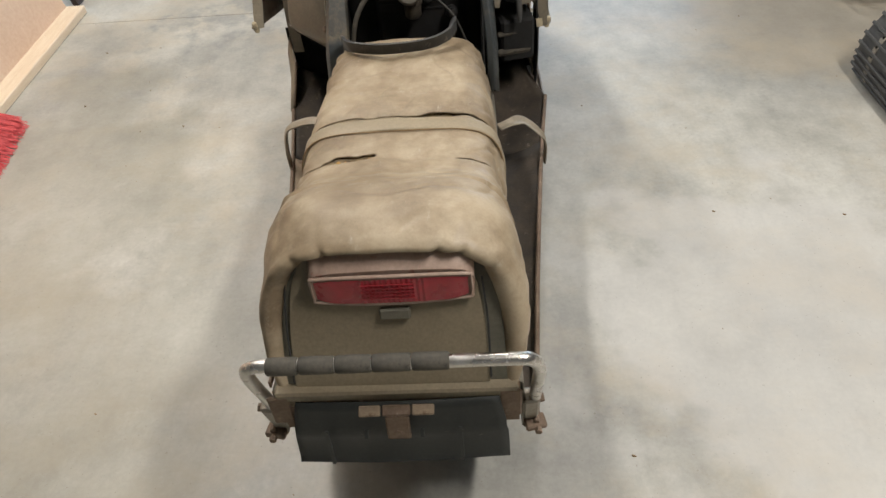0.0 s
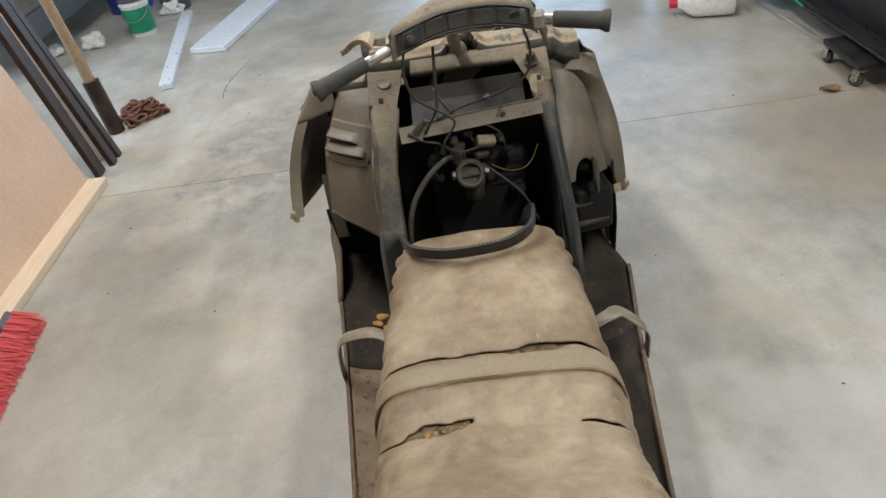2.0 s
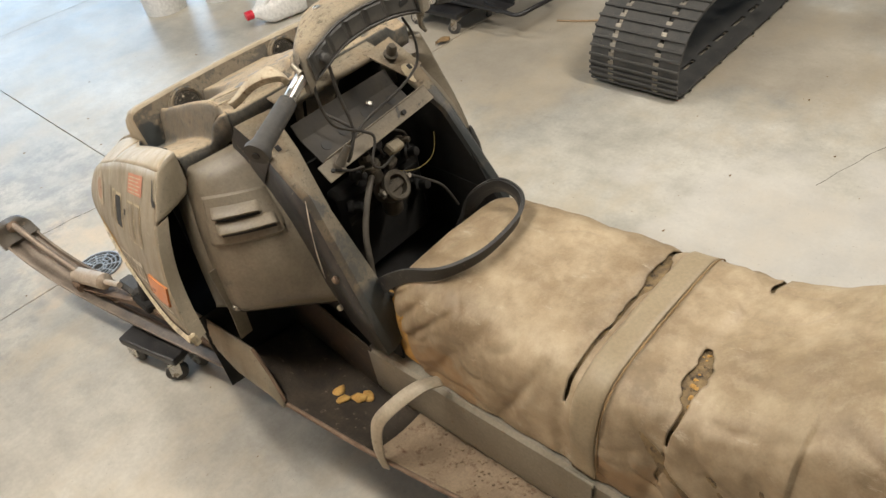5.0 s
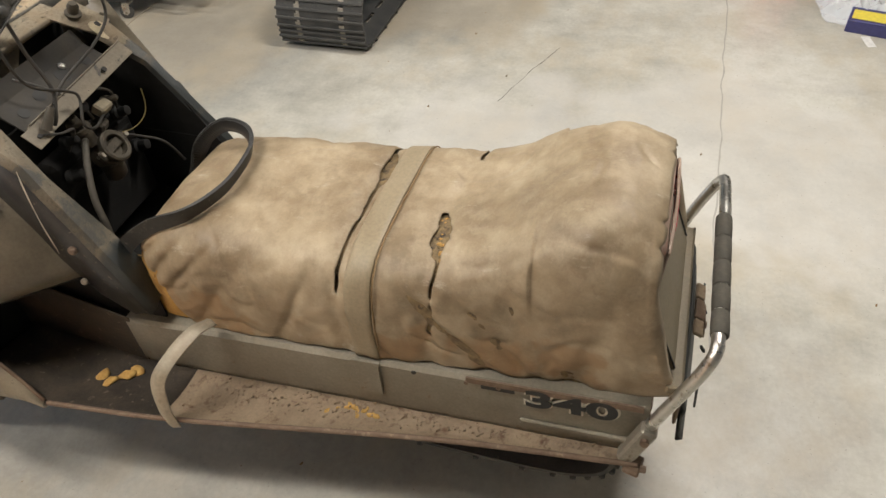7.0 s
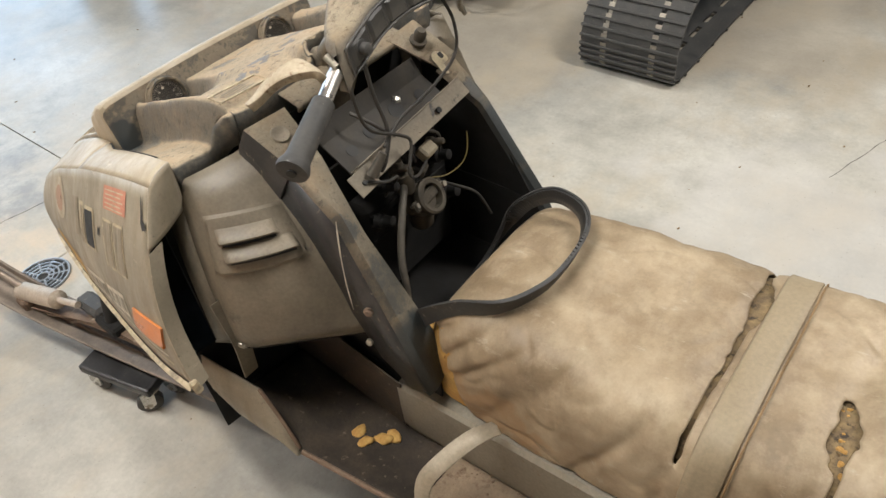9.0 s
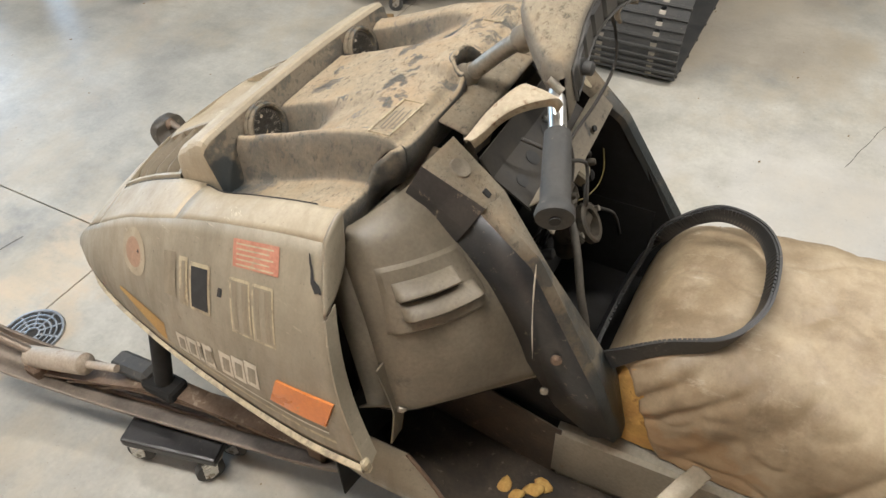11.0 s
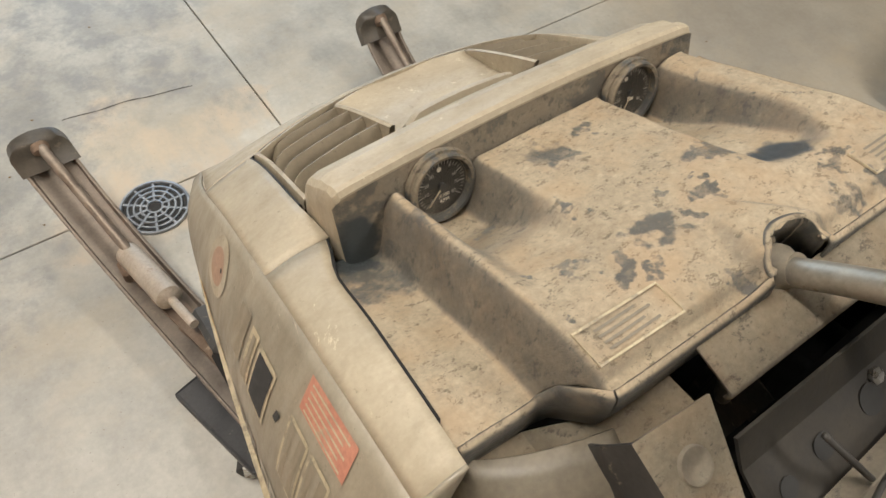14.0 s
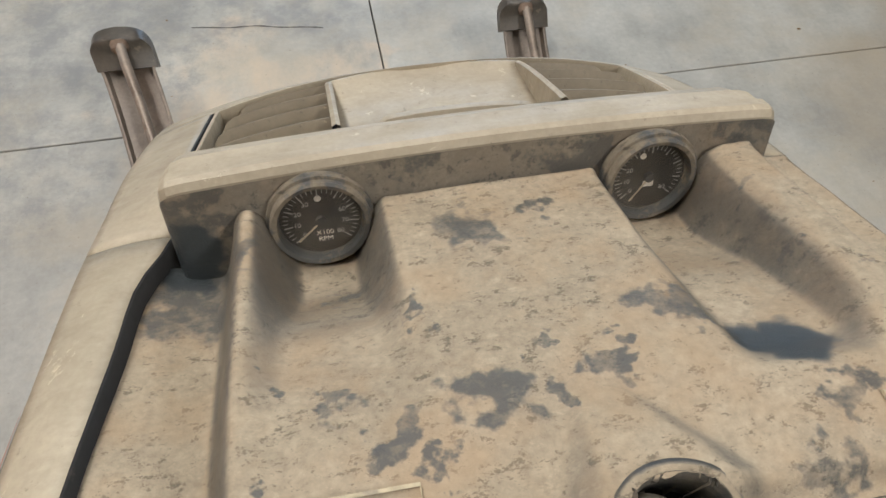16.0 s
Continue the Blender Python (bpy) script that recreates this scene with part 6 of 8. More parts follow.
for s in (-1,):
    g = part("clutch_guard", bm_loft([[guard_point(u / 20, v / 24, s) for u in range(21)] for v in range(25)], caps=False), GUARD, sled, "dusty moulded plastic side guard", smooth=60, solid=0.004)
    low = [guard_point(u / 12, 1.0, s) for u in range(13)]
    part("guard_lip", bm_loft([low, [p + V((-s * 0.02, 0.035, -0.012)) for p in low]], caps=False), BLACK, g, smooth=60, solid=0.003)
    side = [guard_point(0.0, v / 12, s) for v in range(13)]
    part("guard_edge", bm_loft([side, [p + V((s * 0.012, 0.035, -0.01)) for p in side]], caps=False), GUARD, g, smooth=60, solid=0.003)
    part("guard_bolt", bm_turned(guard_point(0.06, 0.955, s), guard_normal(0.06, 0.955, s), [(0, 0.010), (0.004, 0.010), (0.008, 0.005)], 10), DULLALLOY, g)
    b0 = guard_point(0.06, 0.955, s)
    part("guard_bracket", bm_loft([[b0 + V((dx, 0.006 + dy, dz)) for dx in (-0.016, -0.010, 0.010, 0.016)] for dy, dz in ((0.02, 0.10), (0.004, 0.03), (0.0, 0.0), (0.006, -0.05), (0.014, -0.10))], caps=False), GUARD, g, "dusty bracket strip", solid=0.003)
    if s < 0:
        part("vent_plate", vent_patch(0.0, 1.0, 0.0, 1.0, 0.0075), GUARD, g, "embossed vent plate", smooth=40)
        for top, x0, x1 in ((0.28, 0.13, 0.80), (0.56, 0.15, 0.92)):
            rows, slot = [], []
            for k in range(17):
                w = x0 + (x1 - x0) * k / 16
                e = min(1.0, min(k, 16 - k) / 1.2)
                rows.append([vent_point(w, top - 0.05, 0.0075), vent_point(w, top, 0.0085 + 0.007 * e), vent_point(w, top + 0.13, 0.0085 + 0.017 * e), vent_point(w, top + 0.17, 0.0085 + 0.018 * e), vent_point(w, top + 0.19, 0.0085 + 0.015 * e), vent_point(w, top + 0.175, 0.0070)])
                slot.append([vent_point(w, top + 0.17, 0.0082), vent_point(w, top + 0.25, 0.0082)])
            part("louvre", bm_loft(rows, caps=False), GUARD, g, "raised louvre", smooth=50)
            part("louvre_slot", bm_loft(slot[1:-1], caps=False), INK, g)
# Black sheets paint the shade in hollows behind guards and footwells.
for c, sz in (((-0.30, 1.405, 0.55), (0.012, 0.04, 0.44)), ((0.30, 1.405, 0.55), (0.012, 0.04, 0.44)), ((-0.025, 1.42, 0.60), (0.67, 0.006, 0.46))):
    part("bulkhead", bm_box(c, sz), BLACK, sled, "black sheet standing for shade behind the guards")
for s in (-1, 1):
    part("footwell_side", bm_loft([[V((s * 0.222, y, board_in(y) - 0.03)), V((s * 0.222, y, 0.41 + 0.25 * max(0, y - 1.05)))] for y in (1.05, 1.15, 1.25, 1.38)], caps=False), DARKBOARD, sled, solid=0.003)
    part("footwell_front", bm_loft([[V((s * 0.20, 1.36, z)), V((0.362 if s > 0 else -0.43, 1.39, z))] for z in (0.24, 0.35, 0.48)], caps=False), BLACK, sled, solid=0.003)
# ---- hood ----
T_TAB = [(1.365, -0.372, 0.862), (1.45, -0.368, 0.842), (1.63, -0.358, 0.785), (1.75, -0.351, 0.735), (1.83, -0.346, 0.70), (1.97, -0.335, 0.615), (2.06, -0.310, 0.545)]
B_TAB = [(1.262, -0.490, 0.540), (1.38, -0.481, 0.512), (1.58, -0.450, 0.478), (1.80, -0.410, 0.465), (1.98, -0.365, 0.472), (2.055, -0.318, 0.488)]


def side_point(u, v, s=-1, lift=0.0):
    """The hood's side: u from its rear edge to the nose, v from the upper crease to the lower edge."""
    ty, by = 1.365 + (2.06 - 1.365) * u, 1.262 + (2.055 - 1.262) * u
    tx, tz = lerp_table(T_TAB, ty)
    bx, bz = lerp_table(B_TAB, by)
    p = V((tx, ty, tz)).lerp(V((bx, by, bz)), v)
    b = math.sin(math.pi * v) * (0.016 + 0.012 * (1 - u)) + 0.003 * smoothstep(0, 0.2, v) * (1 - v)
    p += V((-1, 0.12, 0.25)) * (b + lift)
    if s > 0:
        flat = 0.85 + 0.15 * u - 0.04 * v * (1 - u)
        p = V((-p.x * flat, p.y - 0.020 * v * (1 - u) ** 3, p.z - 0.028 * v * (1 - u)))
    return p


def right_guard(u, v):
    """The right guard: u from the console rail out to its rounded edge, v down it."""
    ix, iy, iz = lerp_table([(0, 0.214, 1.312, 0.842), (0.25, 0.217, 1.255, 0.79), (0.6, 0.222, 1.175, 0.715), (1, 0.229, 1.105, 0.635)], v)
    ox, oy, oz = lerp_table([(0, 0.252, 1.300, 0.832), (0.08, 0.281, 1.310, 0.812), (0.2, 0.303, 1.316, 0.772), (0.6, 0.322, 1.272, 0.685), (1, 0.338, 1.222, 0.59)], v)
    p = V((ix, iy, iz)).lerp(V((ox, oy, oz)), u)
    return p + V((0.004, -0.040, 0.014)) * math.sin(math.pi * (0.08 + 0.84 * v)) * math.sin(math.pi * (0.1 + 0.8 * u)) ** 0.8


rows = []
for v in range(31):
    rows.append([right_guard(u / 36, v / 30 * (1 - 0.19 * math.sqrt(max(0.0, 1 - ((u / 36 - 0.40) / 0.27) ** 2)))) for u in range(37)])
rg = part("clutch_guard", bm_loft(rows, caps=False), GUARD, sled, "dusty moulded plastic guard with a notch", smooth=60, solid=0.004)
edge = [right_guard(1.0, v / 30) for v in range(31)]
top = [right_guard(u / 8, 0.0) for u in range(8)]
part("guard_edge", bm_loft([top + edge, [q + V((0.006, 0.032, -0.006)) for q in top + edge]], caps=False), GUARD, rg, smooth=60, solid=0.003)
rows = []
for k in range(25):
    v = k / 24
    out = V((0.334, 1.322, 0.856)).lerp(V((0.371, 1.217, 0.515)), v) + V((0.014, 0.004, 0)) * math.sin(math.pi * v)
    a = V((0.298, 1.345, 0.853)) if v < 0.12 else right_guard(1.0, min(1.0, (v - 0.12) / 0.72)) + V((0.003, 0.022, -0.004))
    if v > 0.84:
        a = a.lerp(out, (v - 0.84) / 0.2) + V((0, 0.02, 0)) * (v - 0.84) / 0.16
    skin = side_point(0.0, v, 1)
    rows.append([a + V((0, 0.03, 0)), a, a.lerp(out, 0.5) + V((0, -0.004, 0.003)), out + V((-0.005, 0.001, 0)), out + V((0.002, 0.006, 0)), out.lerp(skin, 0.5) + V((0.004, 0, 0)), skin])
part("hood_flange", bm_loft(rows, caps=False), GUARD, sled, "grey-brown turned-in edge of the hood", smooth=40, solid=0.003)
part("hood_ledge", bm_loft([[V((x, 1.375, 0.862)), V((x, 1.345, 0.855)), V((x, 1.338, 0.846)), V((x, 1.336, 0.80)), V((x, 1.342, 0.76))] for x in [0.205 + 0.095 * k / 8 for k in range(9)]], caps=False), GUARD, sled, "grey-brown ledge under the dashboard", smooth=40, solid=0.003)
part("tip_patch", bm_loft([[V((0.356, 1.211, 0.545)), V((0.374, 1.214, 0.545))], [V((0.358, 1.206, 0.522)), V((0.376, 1.209, 0.522))]], caps=False), CREAM, sled, "patch of bare pale paint", solid=0.002)
part("starter_socket", bm_turned((0.262, 1.215, 0.632), (0.62, -0.78, -0.15), [(0, 0.020), (0.025, 0.020), (0.030, 0.016), (0.046, 0.013), (0.052, 0.008)], 18), BLACK, sled, smooth=40)
hd = part("starter_handle", bm_loft([[V((0.299 + 0.004 * k / 12, 1.166 - 0.024 * k / 12, 0.662 - 0.090 * k / 12)) + V((rx * math.cos(q), 0, 0)) + V((0, ry * math.sin(q), 0)) for q in [i * math.pi / 5 for i in range(10)]] for k, rx, ry in ((0, 0.003, 0.003), (1, 0.006, 0.006), (4, 0.008, 0.010), (6, 0.009, 0.012), (8, 0.008, 0.010), (11, 0.006, 0.006), (12, 0.003, 0.003))], True), RUBBER, sled, "black starter pull handle", smooth=60)
part("starter_shaft", bm_cyl((0.282, 1.185, 0.628), (0.299, 1.158, 0.622), 0.0055, 0.005, 10), BLACK, hd)
# Black plate added to close a gap; it stands for shade there.
part("footwell_backing", bm_loft([[V((0.362, y, 0.318)), V((0.366, y, 0.44)), V((0.370 - 0.25 * max(0, 1.26 - y), y + 0.012, 0.60))] for y in (1.215, 1.26, 1.32, 1.39)], caps=False), BLACK, sled, "black plate added to fill the footwell gap", solid=0.003)
blk = part("lower_block", bm_box((0.288, 1.245, 0.50), (0.10, 0.15, 0.13), (0, 0, 10), 0.008), BLACK, sled, "grimy black casing beside the footwell")
part("casing_ledge", bar((0.240, 1.162, 0.525), (0.332, 1.188, 0.525), 0.014, 0.010, None, (0, -0.4, 1), 0.002), ENGINE, blk)
part("casing_ledge", bar((0.240, 1.158, 0.470), (0.336, 1.184, 0.468), 0.018, 0.014, None, (0, -0.4, 1), 0.002), ENGINE, blk)

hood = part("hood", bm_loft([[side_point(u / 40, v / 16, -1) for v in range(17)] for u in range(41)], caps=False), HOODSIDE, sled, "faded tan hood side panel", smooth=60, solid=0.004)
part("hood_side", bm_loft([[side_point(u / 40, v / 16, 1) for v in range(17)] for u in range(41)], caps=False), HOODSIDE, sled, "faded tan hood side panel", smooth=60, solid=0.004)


def nose_point(y, t):
    """The hood's top ahead of the dash: t from -1 at its left crease to 1 at its right."""
    ex, ez = lerp_table(T_TAB, y)
    ex = abs(ex) * (1.0 if t < 0 else 0.87 + 0.13 * smoothstep(1.4, 2.05, y))
    zc, = lerp_table([(1.66, 0.830), (1.74, 0.803), (1.85, 0.745), (1.93, 0.693), (1.99, 0.640), (2.03, 0.585), (2.06, 0.530)], y)
    return V((t * ex, y + 0.02 * smoothstep(1.7, 2.06, y) * (1 - t * t), ez + (zc - ez) * (1 - abs(t) ** 2.6)))


def nose_at(x, y, drop=0.0):
    """The nose's skin over a place of the plan, or that far below it."""
    yy = y
    for _ in range(3):
        ex, _ez = lerp_table(T_TAB, yy)
        ex = abs(ex) * (1.0 if x < 0 else 0.87 + 0.13 * smoothstep(1.4, 2.05, yy))
        t = max(-1, min(1, x / ex))
        yy = y - 0.02 * smoothstep(1.7, 2.06, yy) * (1 - t * t)
    return V((x, y, nose_point(yy, t).z - drop))


def vent_x(y):
    return 0.278 - 0.012 * smoothstep(1.73, 1.93, y)


def vent_front(x):
    return 1.936 + 0.044 * max(0.0, 1 - (x / 0.266) ** 2)


bm = bmesh.new()
for s in (-1, 1):
    rows = []
    for k in range(19):
        y = 1.682 + (1.936 - 1.682) * k / 18
        edge = nose_point(y, s)
        inner = 0.274 if s < 0 else 0.272
        w = smoothstep(1.68, 1.745, y)
        row = []
        for q in range(9):
            f = q / 8
            x = edge.x + (s * (inner + (vent_x(y) - inner) * w) - edge.x) * f
            flat = edge.z + (0.777 - 0.3 * (y - 1.68) - edge.z) * f + 0.005 * math.sin(math.pi * f)
            p = nose_at(x, y)
            row.append(V((x, y, flat + (p.z - flat) * w)))
        rows.append(row)
    bm_loft(rows, caps=False, bm=bm)
rows = []
for k in range(49):
    x = -1 + 2 * k / 48
    col = []
    for q in range(17):
        u = q / 16
        end = nose_point(2.06, x)
        start = nose_at(x * 0.337, vent_front(x * 0.337))
        y = start.y + (end.y - start.y) * u
        col.append(nose_at(start.x + (end.x - start.x) * u, y) if q < 16 else end)
    rows.append(col)
bm_loft(rows, caps=False, bm=bm)
bmesh.ops.remove_doubles(bm, verts=bm.verts, dist=0.0015)
part("hood_nose", bm, HOODP, sled, "dusty tan hood nose", smooth=60, solid=0.005)
rows = []
for k in range(41):
    t = -1 + 2 * k / 40
    a = nose_point(2.06, t)
    rows.append([a, a + V((0, 0.018 * (1 - t * t) + 0.004, -0.03)), a + V((0, 0.01, -0.09 + 0.03 * abs(t) ** 3))])
part("hood_front", bm_loft(rows, caps=False), HOODP, sled, "dusty tan hood front", smooth=60, solid=0.004)

# the vent insert: a frame round four slanted louvres on each side and a smooth cover between
ring = [V((s * vent_x(y), y, 0)) for s, ys_ in ((-1, [1.748 + 0.0188 * k for k in range(11)]), ) for y in ys_]
ring += [V((x, vent_front(x), 0)) for x in [-0.262 + 0.524 * k / 30 for k in range(31)]]
ring += [V((-p.x, p.y, 0)) for p in ring[10::-1]]
for grow, name, lift in ((0.003, "vent_seam", -0.0025), (-0.007, "vent_frame", 0.0005)):
    rows = []
    for i, p in enumerate(ring):
        d = (ring[min(i + 1, len(ring) - 1)] - ring[max(i - 1, 0)]).normalized()
        o = V((-d.y, d.x, 0))
        o = o if o.dot(p - V((0, 1.84, 0))) > 0 else -o
        a, b = p + o * grow, p + o * (grow - 0.0075)
        up = V((0, 0, lift))
        a3, b3 = nose_at(a.x, a.y) + up, nose_at(b.x, b.y) + up
        rows.append([a3 - V((0, 0, 0.03)), a3 - V((0, 0, 0.003)), a3.lerp(b3, 0.2) + V((0, 0, 0.0015)), a3.lerp(b3, 0.8) + V((0, 0, 0.0015)), b3 - V((0, 0, 0.003)), b3 - V((0, 0, 0.035))])
    part(name, bm_loft(rows, caps=False), INK if name == "vent_seam" else HOODP, sled, "", smooth=50)
# Near-black sheet under the vents paints the shade between the louvres.
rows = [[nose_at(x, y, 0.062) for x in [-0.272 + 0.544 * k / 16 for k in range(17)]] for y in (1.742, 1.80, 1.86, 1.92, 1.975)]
part("grille_shade", bm_loft(rows, caps=False), BLACK, sled, "near-black sheet for shade under the hood vents", smooth=60, solid=0.004)
rows = []
for k in range(41):
    x = -0.268 + 0.536 * k / 40
    y = 1.760 + 0.010 * (1 - (x / 0.27) ** 2)
    e = 0.010 * smoothstep(0.250, 0.268, abs(x))
    rows.append([nose_at(x, y - 0.012, 0.028), nose_at(x, y - 0.006, 0.002 + e), nose_at(x, y, -0.0015 + e), nose_at(x, y + 0.006, 0.001 + e), nose_at(x, y + 0.008, 0.03)])
part("vent_rear_bar", bm_loft(rows, caps=False), HOODP, sled, "rounded rear bar of the hood vent", smooth=60)
for s in (-1, 1):
    for j, (y, x1) in enumerate(((1.806, 0.262), (1.846, 0.258), (1.886, 0.252), (1.924, 0.236))):
        rows = []
        for k in range(13):
            u = k / 12
            x = s * (0.124 + (x1 - 0.124) * u)
            yy = y + 0.010 * (1 - u * u)
            e = 0.022 * smoothstep(0.88, 1.0, u)
            rows.append([nose_at(x, yy + 0.001, 0.002 + e), nose_at(x, yy + 0.0045, 0.003 + e), nose_at(x, yy + 0.001, 0.040), nose_at(x, yy - 0.018, 0.052), nose_at(x, yy - 0.016, 0.042), nose_at(x, yy - 0.007, 0.018 + 0.6 * e)])
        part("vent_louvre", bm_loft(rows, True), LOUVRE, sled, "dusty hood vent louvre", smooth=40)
    rows = []
    for k in range(11):
        y = 1.79 + 0.152 * k / 10
        w = 0.0042
        rows.append([nose_at(s * (0.120 - w), y, 0.05), nose_at(s * (0.120 - w), y, 0.001), nose_at(s * 0.120, y, -0.0015), nose_at(s * (0.120 + w), y, 0.001), nose_at(s * (0.120 + w), y, 0.045)])
    part("vent_divider", bm_loft(rows, caps=False), HOODP, sled, smooth=50)
rows = [[nose_at(x, y + 0.026 * (1 - (x / 0.12) ** 2) * f, d) for x in [-0.118 + 0.236 * k / 16 for k in range(17)]] for y, d, f in ((1.946, -0.0005, 1), (1.942, 0.001, 1), (1.938, 0.006, 1), (1.87, 0.030, 0.5), (1.80, 0.047, 0), (1.775, 0.052, 0))]
part("headlamp_blank", bm_loft(rows, caps=False), HOODP, sled, "smooth dusty cover in the hood centre", smooth=60, solid=0.004)
rows = []
for k in range(21):
    x = -0.085 + 0.185 * k / 20
    y = 1.800 + 0.016 * (1 - (x / 0.115) ** 2)
    e = 0.016 * max(smoothstep(-0.065, -0.085, x), smoothstep(0.088, 0.10, x))
    rows.append([nose_at(x, y + 0.016, 0.040), nose_at(x, y + 0.010, 0.016 + e), nose_at(x, y + 0.004, 0.011 + e), nose_at(x, y - 0.004, 0.013 + e), nose_at(x, y - 0.018, 0.045)])
part("centre_ledge", bm_loft(rows, caps=False), HOODP, sled, "curved ledge in the vent centre", smooth=50)

# strips beside the dash
STRIP_IN = [(1.365, -0.326, 0.884), (1.45, -0.317, 0.859), (1.55, -0.306, 0.824), (1.62, -0.300, 0.799), (1.665, -0.283, 0.782), (1.70, -0.274, 0.770)]
for s in (-1, 1):
    rows, wall = [], []
    for k in range(15):
        y = 1.365 + 0.315 * k / 14
        ix, iz = lerp_table(STRIP_IN, y)
        e = side_point((y - 1.365) / 0.695, 0, s)
        i = V((ix if s < 0 else -ix * 0.93, y, iz))
        rows.append([e.lerp(i, t) + V((0, 0, 0.005 * math.sin(math.pi * t))) for t in [q / 6 for q in range(7)]])
        if y < 1.388:
            continue
        wall.append([i, i + V((-s * 0.003, 0, -0.05)), i + V((-s * 0.004, 0, -0.10))])
    part("hood_shoulder", bm_loft(rows, caps=False), HOODP, sled, "dusty tan hood shoulder", smooth=60, solid=0.004)
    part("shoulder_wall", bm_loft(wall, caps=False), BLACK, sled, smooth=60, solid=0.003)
    if s > 0:
        continue
    i = rows[0][-1]
    back = []
    for q in range(11):
        o = side_point(0.0, 0.27 * q / 10, s)
        n = i + V((0, 0.010 * q / 10, -0.095 * q / 10))
        back.append([o.lerp(n, t) + V((0, -0.004 * math.sin(math.pi * t) * min(1, q / 3), 0.005 * math.sin(math.pi * t) * max(0, 1 - q / 3))) for t in [z / 8 for z in range(9)]])
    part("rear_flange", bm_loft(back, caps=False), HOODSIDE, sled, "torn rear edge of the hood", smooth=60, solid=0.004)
part("torn_gap", bm_loft([[side_point(p, v, -1, 0.0025), side_point(q, w, -1, 0.0025)] for p, v, q, w in ((0.031, 0.045, 0.028, 0.045), (0.030, 0.075, 0.024, 0.078), (0.026, 0.105, 0.020, 0.10), (0.026, 0.150, 0.017, 0.135), (0.016, 0.185, 0.009, 0.145), (0.006, 0.178, 0.004, 0.150), (0.0, 0.185, 0.0, 0.165))], caps=False), INK, sled)
for s in (-1, 1):
    e = [side_point(0.0, v / 14, s) for v in range(4 if s < 0 else 13, 15)]
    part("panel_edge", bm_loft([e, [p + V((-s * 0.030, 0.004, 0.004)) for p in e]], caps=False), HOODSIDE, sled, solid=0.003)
    tip = side_point(0.0, 1.0, s)
    part("corner_tip", bm_box(tip + V((s * -0.004, 0.003, 0.006)), (0.016, 0.012, 0.035), (0, s * 10, 0), 0.004), CREAM, sled, "chipped cream hood corner")
    rows = [[side_point(u / 24, 0.965, s, 0.002), side_point(u / 24, 0.985, s, 0.009), side_point(u / 24, 1.0, s, 0.008), side_point(u / 24, 1.0, s, -0.004)] for u in range(25)]
    part("hood_edge_roll", bm_loft(rows, caps=False), CREAM if s < 0 else HOODSIDE, sled, "yellowed hood edge trim", smooth=60)

# belly pan
for s in (-1, 1):
    k = 1 if s < 0 else -0.85
    top = [(-0.401, 1.170, 0.318), (-0.393, 1.215, 0.372), (-0.388, 1.262, 0.425), (-0.412, 1.33, 0.472), (-0.425, 1.58, 0.46), (-0.385, 1.80, 0.45), (-0.335, 1.98, 0.455), (-0.29, 2.05, 0.47)]
    low = [(-0.404, 1.164, 0.305), (-0.412, 1.215, 0.314), (-0.417, 1.262, 0.320), (-0.420, 1.33, 0.325), (-0.385, 1.58, 0.30), (-0.345, 1.80, 0.31), (-0.30, 1.98, 0.36), (-0.27, 2.04, 0.42)]
    if s > 0:
        top, low = top[2:], low[2:]
    rows = [[V((x0 * k, y0, z0)).lerp(V((x1 * k, y1, z1)), t) + V((s * 0.012 * math.sin(math.pi * t), 0, 0)) for t in [q / 6 for q in range(7)]] for (x0, y0, z0), (x1, y1, z1) in zip(top, low)]
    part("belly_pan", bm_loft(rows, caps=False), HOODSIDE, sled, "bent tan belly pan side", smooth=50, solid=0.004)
    part("pan_edge", bm_tube([V((x * k, y, z)) for x, y, z in top[:3]], 0.004, 6, 5), RUST, sled, smooth=180)
    rows = [[V((x1 * k, y1, z1)), V((0.0, y1, z1 - 0.05))] for x1, y1, z1 in low if y1 > 1.3]
    part("pan_bottom", bm_loft(rows, caps=False), BLACK, sled, solid=0.004)

# decals on the left side
def side_patch(u0, u1, v0, v1, lift, skew=0.0, n=8):
    return bm_loft([[side_point(u0 + (u1 - u0) * k / n + skew * (i / n), v0 + (v1 - v0) * i / n, -1, lift) for k in range(n + 1)] for i in range(n + 1)], caps=False)


part("amber_reflector", side_patch(0.165, 0.012, 0.645, 0.795, 0.004, 0.045), ORANGE, sled, "orange side reflector", solid=0.004)
part("red_sticker", side_patch(0.246, 0.110, 0.050, 0.165, 0.0012, 0.002), FADEDRED, sled, "faded red warning sticker")
for k in range(5):
    part("sticker_bar", side_patch(0.236, 0.125 + 0.012 * (k % 2), 0.065 + 0.021 * k, 0.072 + 0.021 * k, 0.0018), CREAM, sled)
part("number_patch", side_patch(0.396, 0.324, 0.195, 0.455, 0.0012, 0.02), CREAM, sled, "cream backing of a worn marking")
part("number_bar", side_patch(0.390, 0.332, 0.215, 0.437, 0.0019, 0.018), INK, sled, "black worn marking bar")
part("faint_patch", side_patch(0.434, 0.402, 0.180, 0.450, 0.0012, 0.021), CREAM, sled, "cream backing of a worn marking")
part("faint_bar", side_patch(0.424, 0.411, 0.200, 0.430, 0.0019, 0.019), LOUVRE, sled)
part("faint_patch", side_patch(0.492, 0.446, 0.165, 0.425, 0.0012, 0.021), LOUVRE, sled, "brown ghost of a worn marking")
